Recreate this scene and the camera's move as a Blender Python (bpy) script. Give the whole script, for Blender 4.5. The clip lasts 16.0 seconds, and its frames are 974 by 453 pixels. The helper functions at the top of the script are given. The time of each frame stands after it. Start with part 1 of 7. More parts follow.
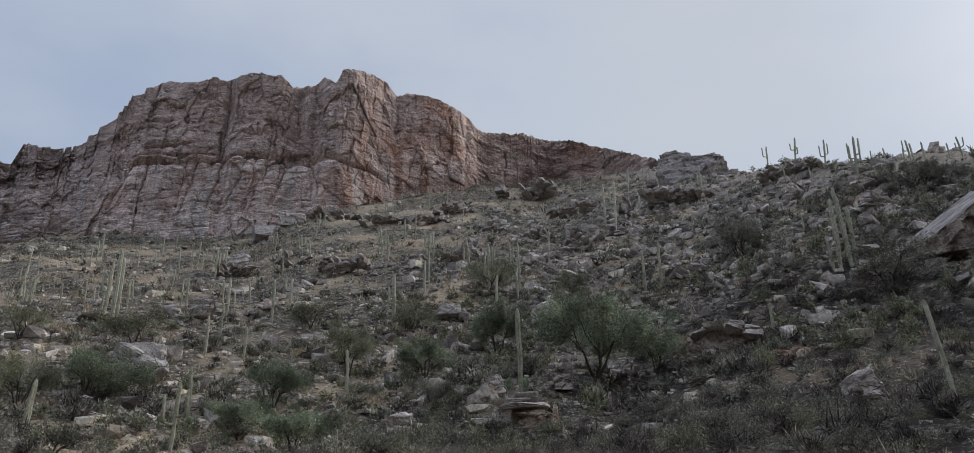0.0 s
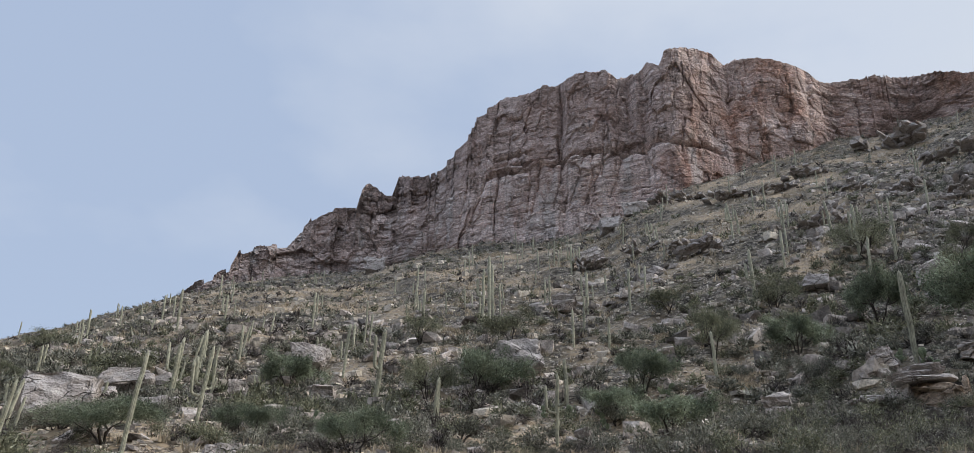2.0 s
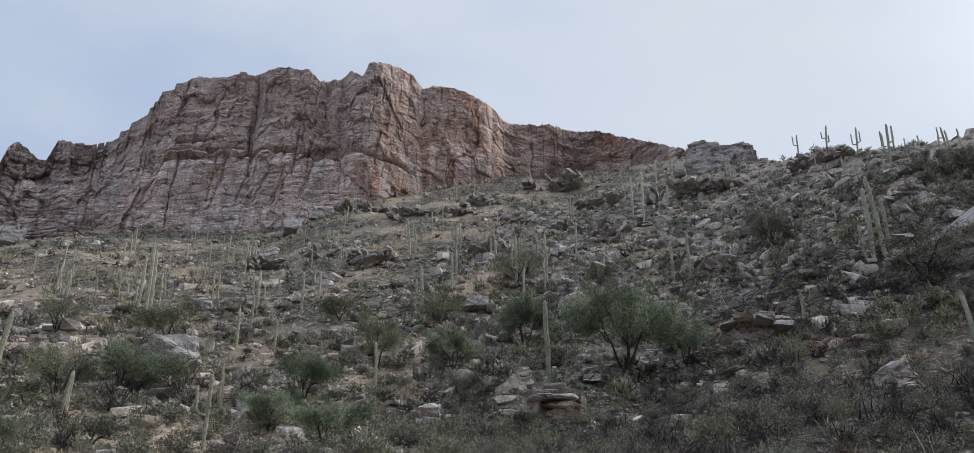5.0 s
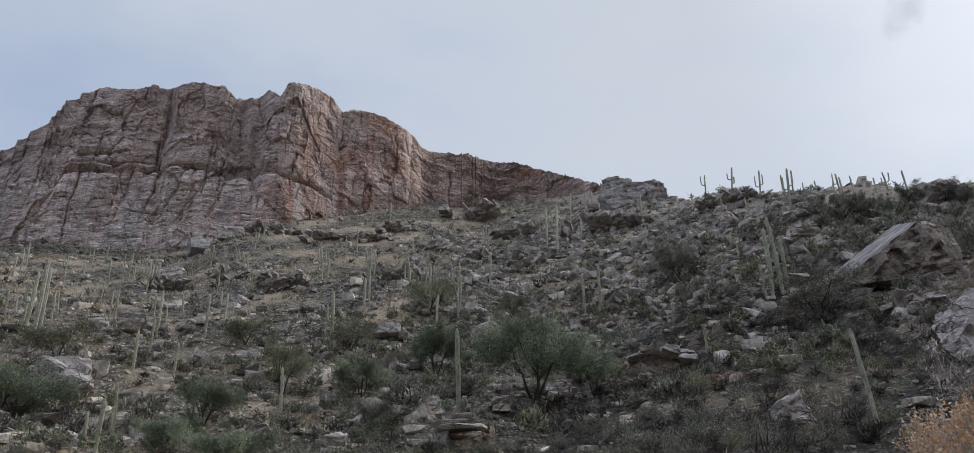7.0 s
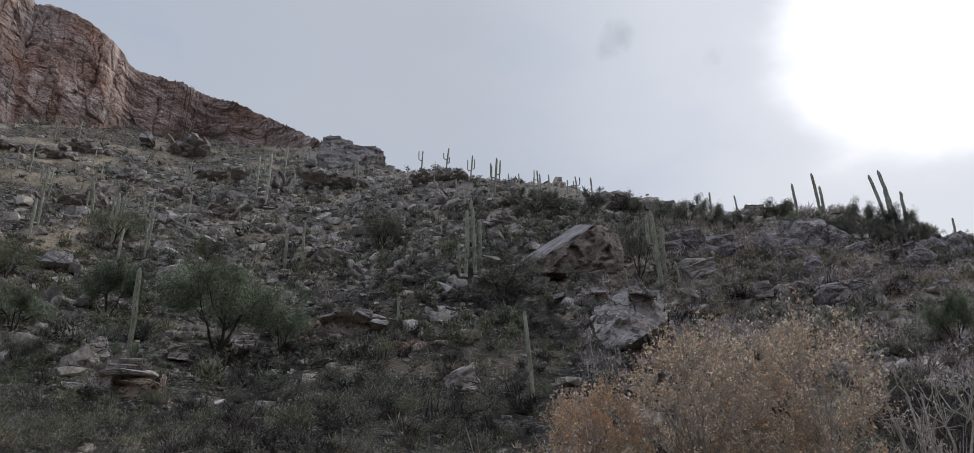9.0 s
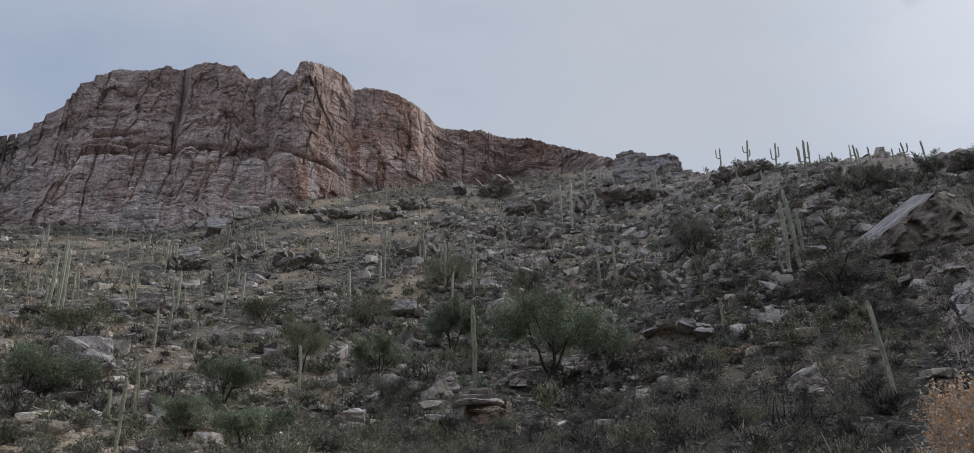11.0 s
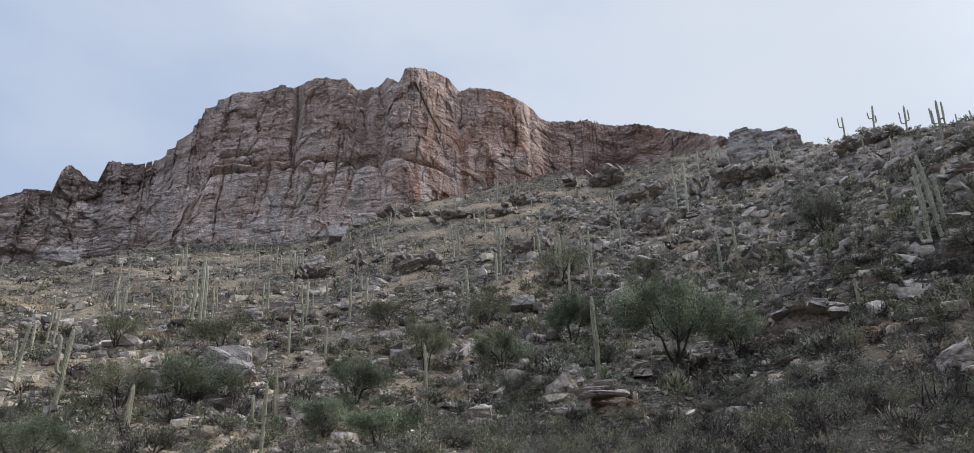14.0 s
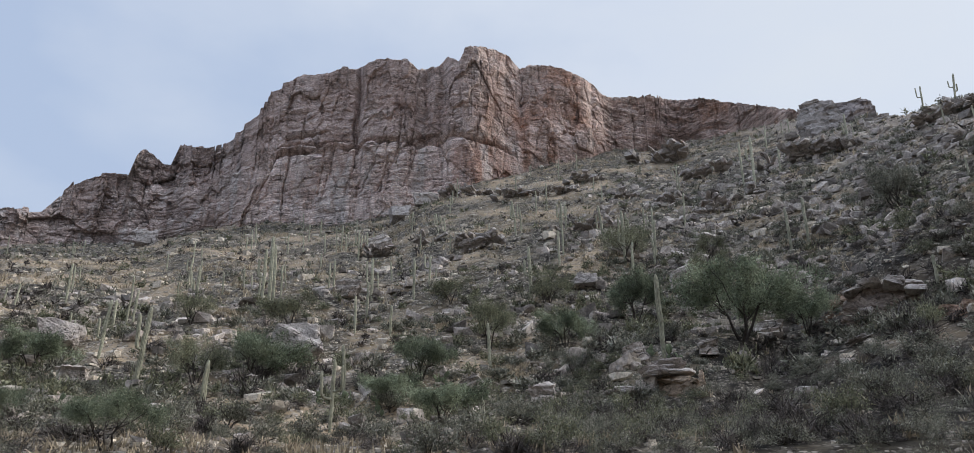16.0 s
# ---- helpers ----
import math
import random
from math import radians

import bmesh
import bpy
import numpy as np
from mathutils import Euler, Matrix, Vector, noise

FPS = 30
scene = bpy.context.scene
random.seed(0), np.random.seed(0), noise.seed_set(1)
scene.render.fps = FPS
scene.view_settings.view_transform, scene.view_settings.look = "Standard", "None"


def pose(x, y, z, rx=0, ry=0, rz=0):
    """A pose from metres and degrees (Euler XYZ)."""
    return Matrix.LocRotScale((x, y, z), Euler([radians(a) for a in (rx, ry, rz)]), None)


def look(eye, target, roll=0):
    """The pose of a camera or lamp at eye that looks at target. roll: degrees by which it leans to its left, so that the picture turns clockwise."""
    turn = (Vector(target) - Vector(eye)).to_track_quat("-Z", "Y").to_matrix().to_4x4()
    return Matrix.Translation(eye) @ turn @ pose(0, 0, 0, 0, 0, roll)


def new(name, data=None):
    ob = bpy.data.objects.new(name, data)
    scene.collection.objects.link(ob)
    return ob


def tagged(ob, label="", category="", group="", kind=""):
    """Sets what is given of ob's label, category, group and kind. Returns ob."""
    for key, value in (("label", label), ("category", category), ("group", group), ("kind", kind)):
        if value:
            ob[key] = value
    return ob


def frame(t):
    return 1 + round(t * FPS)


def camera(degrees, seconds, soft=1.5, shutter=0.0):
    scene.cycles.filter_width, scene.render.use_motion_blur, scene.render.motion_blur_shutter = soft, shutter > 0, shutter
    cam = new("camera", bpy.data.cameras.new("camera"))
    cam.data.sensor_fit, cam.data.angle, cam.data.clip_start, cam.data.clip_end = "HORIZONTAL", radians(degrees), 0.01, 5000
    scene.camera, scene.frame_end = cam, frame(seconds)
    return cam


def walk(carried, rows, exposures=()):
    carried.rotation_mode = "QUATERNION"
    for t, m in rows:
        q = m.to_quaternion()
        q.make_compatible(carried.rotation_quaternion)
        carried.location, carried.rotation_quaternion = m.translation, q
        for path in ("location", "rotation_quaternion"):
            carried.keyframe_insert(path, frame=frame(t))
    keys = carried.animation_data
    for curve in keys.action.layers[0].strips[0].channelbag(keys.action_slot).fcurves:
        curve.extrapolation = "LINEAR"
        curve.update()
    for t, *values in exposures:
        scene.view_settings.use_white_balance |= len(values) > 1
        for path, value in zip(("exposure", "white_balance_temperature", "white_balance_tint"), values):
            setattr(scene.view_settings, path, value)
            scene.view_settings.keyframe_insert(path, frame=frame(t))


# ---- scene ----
# The camera is held in the hand on a creek bank and swings from side to side.
EYE = 1.6
ROWS = [
    (0.0, -0.00, 20.33, -0.16),
    (0.5, 6.77, 20.22, 0.46),
    (1.0, 12.66, 20.05, 0.57),
    (1.5, 19.32, 19.53, 0.28),
    (2.0, 26.39, 19.14, 0.62),
    (2.5, 31.88, 18.66, 1.30),
    (3.0, 31.68, 18.61, 1.24),
    (3.5, 23.44, 18.96, 0.08),
    (4.0, 15.22, 19.24, -0.01),
    (4.5, 7.18, 19.49, 0.13),
    (4.7, 4.04, 19.56, 0.06),
    (6.8, -2.05, 21.60, 0.31),
    (7.0, -4.50, 21.78, -0.13),
    (7.5, -12.35, 21.96, -0.19),
    (8.0, -20.67, 21.75, 0.44),
    (8.5, -25.59, 20.68, 0.66),
    (9.0, -26.83, 19.13, 0.96),
    (9.5, -22.91, 18.20, 0.57),
    (10.0, -11.54, 19.44, 0.71),
    (10.2, -7.81, 19.92, 0.69),
    (12.5, -0.36, 20.14, -1.15),
    (13.0, 2.68, 20.06, -1.63),
    (13.5, 4.67, 20.01, -1.62),
    (14.0, 5.40, 19.75, -1.44),
    (14.5, 5.32, 19.39, -0.85),
    (15.0, 4.91, 19.00, -0.43),
    (15.5, 5.37, 18.65, -0.43),
    (16.0, 10.21, 18.23, -0.38),
]
cam = camera(63.99, 16.0, soft=0.35)


def held(yaw, pitch, roll):
    """The arm swings the camera on a small arc round the body."""
    a = radians(yaw)
    return pose(-0.3 * math.sin(a), 0.3 * math.cos(a) - 0.3, EYE, 90 + pitch, 0, yaw) @ pose(0, 0, 0, 0, 0, roll)


EXPOSURES = [(0.0, -0.02, 6500, 10), (0.4, 0.24, 6500, 10), (1.0, 0.28, 6500, 10), (1.5, 0.27, 6500, 10), (2.5, 0.25, 6500, 10), (3.5, 0.24, 6500, 10), (4.5, 0.3, 6500, 10), (6.8, 0.12, 6500, 10), (7.1, 0.08, 6500, 10), (7.5, -0.24, 6480, 11), (8.2, -0.22, 6480, 11), (9.2, -0.18, 6480, 11), (10.2, -0.22, 6480, 11), (12.3, 0.12, 6500, 10), (13.0, 0.14, 6500, 10), (13.5, 0.18, 6500, 10), (14.0, 0.32, 6500, 10), (14.5, 0.38, 6500, 10), (15.2, 0.38, 6500, 10), (16.0, 0.34, 6500, 10)]
walk(cam, [(t, held(y, p, r)) for t, y, p, r in ROWS], EXPOSURES)

# ---- light: a bright overcast sky, the sun behind thin cloud over the ridge ----
SUN_AZ, SUN_EL = 57.0, 31.1
SUN_DIR = Vector((math.sin(radians(SUN_AZ)) * math.cos(radians(SUN_EL)), math.cos(radians(SUN_AZ)) * math.cos(radians(SUN_EL)), math.sin(radians(SUN_EL))))
world = bpy.data.worlds.new("overcast_sky")
scene.world = world
world.use_nodes = True
wn, wl = world.node_tree.nodes, world.node_tree.links
wn.clear()


def wnode(kind, **inputs):
    n = wn.new(kind)
    for k, v in inputs.items():
        n.inputs[k.replace("_", " ")].default_value = v
    return n


w_out, w_bg = wn.new("ShaderNodeOutputWorld"), wn.new("ShaderNodeBackground")
w_co = wn.new("ShaderNodeTexCoord")
w_sky = wn.new("ShaderNodeTexSky")
w_sky.sky_type, w_sky.sun_disc = "NISHITA", False
w_sky.sun_elevation, w_sky.sun_rotation = radians(SUN_EL), radians(SUN_AZ)
# cloud sheets: soft noise, stretched towards the horizon
w_map = wn.new("ShaderNodeMapping")
w_map.inputs["Scale"].default_value = (1.0, 1.0, 1.9)
w_noise = wnode("ShaderNodeTexNoise", Scale=2.2, Detail=5.0, Roughness=0.5)
wl.new(w_co.outputs["Generated"], w_map.inputs["Vector"])
wl.new(w_map.outputs["Vector"], w_noise.inputs["Vector"])
# nearness to the sun
w_dot = wn.new("ShaderNodeVectorMath")
w_dot.operation = "DOT_PRODUCT"
w_dot.inputs[1].default_value = SUN_DIR
wl.new(w_co.outputs["Generated"], w_dot.inputs[0])
w_far = wnode("ShaderNodeMapRange", From_Min=-0.1, From_Max=0.98)
wl.new(w_dot.outputs["Value"], w_far.inputs["Value"])
w_ramp = wn.new("ShaderNodeValToRGB")
w_ramp.color_ramp.elements[0].position, w_ramp.color_ramp.elements[0].color = 0.0, (0.372, 0.455, 0.61, 1)
w_ramp.color_ramp.elements[1].position, w_ramp.color_ramp.elements[1].color = 1.0, (0.575, 0.62, 0.685, 1)
w_e = w_ramp.color_ramp.elements.new(0.62)
w_e.color = (0.54, 0.595, 0.69, 1)
w_add = wn.new("ShaderNodeMath")
w_add.operation = "MULTIPLY_ADD"
w_add.inputs[1].default_value, w_add.inputs[2].default_value = 1.95, -0.99
wl.new(w_noise.outputs["Fac"], w_add.inputs[0])
w_sum = wn.new("ShaderNodeMath")
w_sum.operation = "ADD"
wl.new(w_far.outputs["Result"], w_sum.inputs[0])
wl.new(w_add.outputs["Value"], w_sum.inputs[1])
wl.new(w_sum.outputs["Value"], w_ramp.inputs["Fac"])
w_mix = wn.new("ShaderNodeMix")
w_mix.data_type = "RGBA"
w_mix.inputs["Factor"].default_value = 0.91
w_dim = wn.new("ShaderNodeMix")
w_dim.data_type, w_dim.blend_type = "RGBA", "MULTIPLY"
w_dim.inputs["Factor"].default_value = 1.0
w_dim.inputs[7].default_value = (0.1, 0.1, 0.1, 1)
wl.new(w_sky.outputs["Color"], w_dim.inputs[6])
wl.new(w_dim.outputs[2], w_mix.inputs[6])
wl.new(w_ramp.outputs["Color"], w_mix.inputs[7])
# the glare of the veiled sun
w_pow = wn.new("ShaderNodeMapRange")
w_pow.interpolation_type = "SMOOTHERSTEP"
w_pow.inputs["From Min"].default_value, w_pow.inputs["From Max"].default_value = 0.97, 1.006
w_pow.inputs["To Max"].default_value = 0.85
w_wob = wn.new("ShaderNodeMath")
w_wob.operation = "MULTIPLY_ADD"
w_wob.inputs[1].default_value = 0.09
w_wob.inputs[2].default_value = -0.046
wl.new(w_noise.outputs["Fac"], w_wob.inputs[0])
w_dw = wn.new("ShaderNodeMath")
w_dw.operation = "ADD"
wl.new(w_dot.outputs["Value"], w_dw.inputs[0])
wl.new(w_wob.outputs["Value"], w_dw.inputs[1])
wl.new(w_dw.outputs["Value"], w_pow.inputs["Value"])
w_glow = wn.new("ShaderNodeMix")
w_glow.data_type, w_glow.blend_type = "RGBA", "ADD"
w_glow.inputs["Factor"].default_value = 1.0
wl.new(w_mix.outputs[2], w_glow.inputs[6])
w_halo = wnode("ShaderNodeMapRange", From_Min=0.87, From_Max=1.0, To_Min=0.0, To_Max=0.2)
w_halo.interpolation_type = "SMOOTHSTEP"
wl.new(w_dw.outputs["Value"], w_halo.inputs["Value"])
w_both = wn.new("ShaderNodeMath")
w_both.operation = "ADD"
wl.new(w_pow.outputs["Result"], w_both.inputs[0])
wl.new(w_halo.outputs["Result"], w_both.inputs[1])
wl.new(w_both.outputs["Value"], w_glow.inputs[7])
# two small grey puffs of lower cloud
w_sky_out = w_glow.outputs[2]
w_curl = wnode("ShaderNodeTexNoise", Scale=26.0, Detail=4.0)
wl.new(w_co.outputs["Generated"], w_curl.inputs["Vector"])
for puff, wide, deep in ((Vector((0.5131, 0.6735, 0.5322)), 1.35, 0.25), (Vector((0.614, 0.6067, 0.5049)), 1.1, 0.13)):
    w_pd, w_pa, w_pm, w_px = (wn.new(k) for k in ("ShaderNodeVectorMath", "ShaderNodeMath", "ShaderNodeMapRange", "ShaderNodeMix"))
    w_pd.operation = "DOT_PRODUCT"
    w_pd.inputs[1].default_value = puff
    wl.new(w_co.outputs["Generated"], w_pd.inputs[0])
    w_pa.operation = "MULTIPLY_ADD"
    w_pa.inputs[1].default_value = 0.0012
    wl.new(w_curl.outputs["Fac"], w_pa.inputs[0])
    wl.new(w_pd.outputs["Value"], w_pa.inputs[2])
    w_pm.interpolation_type = "SMOOTHSTEP"
    w_pm.inputs["From Min"].default_value, w_pm.inputs["From Max"].default_value = math.cos(radians(wide)) + 0.0006, 1.0008
    w_pm.inputs["To Max"].default_value = deep
    wl.new(w_pa.outputs["Value"], w_pm.inputs["Value"])
    w_px.data_type = "RGBA"
    wl.new(w_pm.outputs["Result"], w_px.inputs["Factor"])
    wl.new(w_sky_out, w_px.inputs[6])
    w_px.inputs[7].default_value = (0.2, 0.22, 0.26, 1)
    w_sky_out = w_px.outputs[2]
wl.new(w_sky_out, w_bg.inputs["Color"])
# an overcast sky is brighter overhead than low down
w_sep = wn.new("ShaderNodeSeparateXYZ")
wl.new(w_co.outputs["Generated"], w_sep.inputs["Vector"])
w_zen = wnode("ShaderNodeMapRange", From_Min=0.63, From_Max=1.0, To_Min=1.0, To_Max=3.7)
wl.new(w_sep.outputs["Z"], w_zen.inputs["Value"])
wl.new(w_zen.outputs["Result"], w_bg.inputs["Strength"])
wl.new(w_bg.outputs["Background"], w_out.inputs["Surface"])

sun = new("sun", bpy.data.lights.new("sun", "SUN"))
sun.data.energy, sun.data.angle, sun.data.color = 2.2, radians(20), (1.0, 0.95, 0.88)
sun.matrix_world = look(SUN_DIR * 100, (0, 0, 0))

# ---- the lie of the land ----
def hashed(*ix, seed=0):
    """Random numbers from 0 to 1 for arrays of whole numbers."""
    h = np.full(np.broadcast(*ix, np.zeros(1)).shape, 374761393 + seed * 668265263, dtype=np.uint64)
    for k, i in enumerate(ix):
        h = (h ^ (np.asarray(i).astype(np.int64).astype(np.uint64) * np.uint64(2654435761 + 97 * k))) * np.uint64(11400714819323198485)
        h = h ^ (h >> np.uint64(29))
    return ((h >> np.uint64(20)) & np.uint64(0xFFFFF)).astype(float) / 0xFFFFF


def wave(x, y, seed=0):
    """Smooth noise from -1 to 1 of wavelength about 2."""
    x0, y0 = np.floor(x), np.floor(y)
    u, v = x - x0, y - y0
    u, v = u * u * u * (u * (u * 6 - 15) + 10), v * v * v * (v * (v * 6 - 15) + 10)
    a, b = hashed(x0, y0, seed=seed), hashed(x0 + 1, y0, seed=seed)
    c, d = hashed(x0, y0 + 1, seed=seed), hashed(x0 + 1, y0 + 1, seed=seed)
    return 2 * ((a + (b - a) * u) * (1 - v) + (c + (d - c) * u) * v) - 1


def fbm(x, y, octaves=4, seed=0):
    s, amp = 0, 1.0
    for k in range(octaves):
        s = s + amp * wave(x * 2**k + 17.3 * k, y * 2**k - 9.1 * k, seed + k)
        amp *= 0.5
    return s


def facets(a, b, seed=0):
    """Broken faces: irregular cells about 1 wide, each a plane of its own height and tilt (about -1 to 1), and the distance to the cell's edge."""
    a0, b0 = np.floor(a), np.floor(b)
    best, second, out = np.full(a.shape, 9.0), np.full(a.shape, 9.0), np.zeros(a.shape)
    for i in (-1, 0, 1):
        for j in (-1, 0, 1):
            ci, cj = a0 + i, b0 + j
            da, db = a - ci - hashed(ci, cj, seed=seed), b - cj - hashed(ci, cj, seed=seed + 1)
            d = np.hypot(da, db)
            own = 2 * (hashed(ci, cj, seed=seed + 2) - 0.5) + 1.6 * da * (hashed(ci, cj, seed=seed + 3) - 0.5) + 1.6 * db * (hashed(ci, cj, seed=seed + 4) - 0.5)
            near = d < best
            second = np.where(near, best, np.minimum(second, d))
            out = np.where(near, own, out)
            best = np.where(near, d, best)
    return out, second - best


AZ = np.arange(-180, 180.01, 0.25)


def by_azimuth(pairs, soft):
    v = np.interp(AZ, [p[0] for p in pairs], [p[1] for p in pairs])
    if soft:
        k = np.exp(-0.5 * (np.arange(-40, 41) * 0.25 / soft) ** 2)
        v = np.convolve(np.pad(v, 40, mode="edge"), k / k.sum(), mode="valid")
    return v


# how high the slope stands against the sky or meets the cliffs, how far off that is, and how fast it climbs
# behind the camera: unseen slope added, steep enough to cut low skylight
RISE = by_azimuth([(-180, 36), (-120, 34), (-95, 16), (-80, 7), (-64.14, 7.38), (-58.24, 8.68), (-55.01, 10.05), (-51.89, 11.32), (-47.99, 13.07), (-42.27, 14.52),
    (-34.92, 15.58), (-31.11, 16.94), (-26.2, 17.82), (-17.91, 18.69), (-15, 20.24), (-11.6, 21.3), (-7.05, 22.27), (-1.16, 23.23), (3.86, 23.24), (8.69, 23.73),
    (13.15, 23.93), (19.62, 23.1), (24.64, 23.1), (30.43, 22.23), (39.13, 20.7), (43.69, 20.23), (46.31, 19.56), (51.78, 18.31), (57.27, 16.96), (60.23, 15.69),
    (75, 14), (95, 20), (120, 34), (180, 36)], 0.8)
REACH = by_azimuth([(-180, 160), (-100, 170), (-64.1, 200), (-48.5, 300), (-38.8, 300), (-29.1, 268), (-19.4, 242), (-11.6, 236), (-4.8, 250), (-0, 266),
    (4.8, 290), (10.6, 262), (16.9, 192), (20.8, 150), (24.6, 134), (30.4, 122), (39.1, 106), (45.9, 96), (58.6, 86), (80, 80),
    (180, 160)], 2.0)
CLIMB = by_azimuth([(-180, 60), (-64.1, 45), (-43.6, 70), (-29.1, 85), (-0, 95), (19.8, 75), (34.3, 60), (58.6, 50), (180, 60)], 4.0)
CLIFFED = by_azimuth([(-180, 0), (-49.5, 0), (-45.6, 1), (11.6, 1), (15.9, 0), (180, 0)], 0.5)


def ground(x, y, rough=1.0):
    """The height of the ground at a place of the plan."""
    x, y = np.asarray(x, float), np.asarray(y, float)
    r, az = np.hypot(x, y) + 1e-6, np.degrees(np.arctan2(x, y))
    rise, reach, climb, cliffed = (np.interp(az, AZ, c) for c in (RISE, REACH, CLIMB, CLIFFED))
    a = np.tan(np.radians(rise)) / (1 - np.exp(-(reach - 20) / climb))

    def slope(q):
        return EYE + q * a * (1 - np.exp(-(q - 20) / climb))

    s = np.maximum(r - reach, 0)
    z = slope(np.minimum(r, reach))
    back = z - 0.3 * s * s / (s + 12)
    z = np.where(cliffed > 0.5, z + 0.08 * np.minimum(s, 60) - 0.25 * np.maximum(s - 60, 0), back)
    z = np.maximum(z, -3 + 0.0 * r)
    # creek bed in front, the bank that the camera stands on
    k = np.clip((r - 17) / 9, 0, 1)
    k = k * k * (3 - 2 * k)
    b = np.clip((r - 5) / 6, 0, 1)
    z = np.where(r < 26, -2.0 * b * b * (3 - 2 * b) * (1 - k) + z * k, z)
    # gully under the spur whose shade is painted into the soil
    along = np.clip((r - 34) / 10, 0, 1) * np.clip((100 - r) / 40, 0, 1)
    bend = 12.6 + 2.0 * np.sin(r / 11.0)
    z = z - 1.6 * along * np.exp(-(((az - bend) * r / 57.3) / 3.2) ** 2)
    # a wooded hill far down the canyon
    hill = np.exp(-(((r - 760) / 130) ** 2)) * np.clip((-50 - az) / 6, 0, 1) * np.clip((az + 110) / 20, 0, 1)
    z = np.where(hill > 0.02, np.maximum(z, (760 * math.tan(radians(7.3)) + 4 * wave(az / 1.2, r / 80, 40)) * hill), z)
    m = rough * np.clip((r - 22) / 25, 0, 1) * np.clip((900 - r) / 300, 0, 1)
    z = z + m * (1.1 * wave(x / 14, y / 14, 1) + 0.55 * wave(x / 5.5, y / 5.5, 2) + 0.34 * wave(x / 2.1, y / 2.1, 3) + 0.2 * np.abs(wave(x / 1.0, y / 1.0, 4)))
    # ledges of bedrock break through the soil
    t = fbm(x / 11, y / 11, 2, 7)
    step = z / 1.7 + 0.8 * wave(x / 9, y / 9, 8)
    led = np.clip((step - np.floor(step)) * 4 - 1.5, 0, 1)
    z = z + m * 0.55 * np.clip(t * 2 - 0.5, 0, 1) * (led - 0.5)
    return z


def at(az, r):
    a = radians(az)
    return r * math.sin(a), r * math.cos(a)


def gz(x, y):
    return float(np.ravel(ground(x, y))[0])


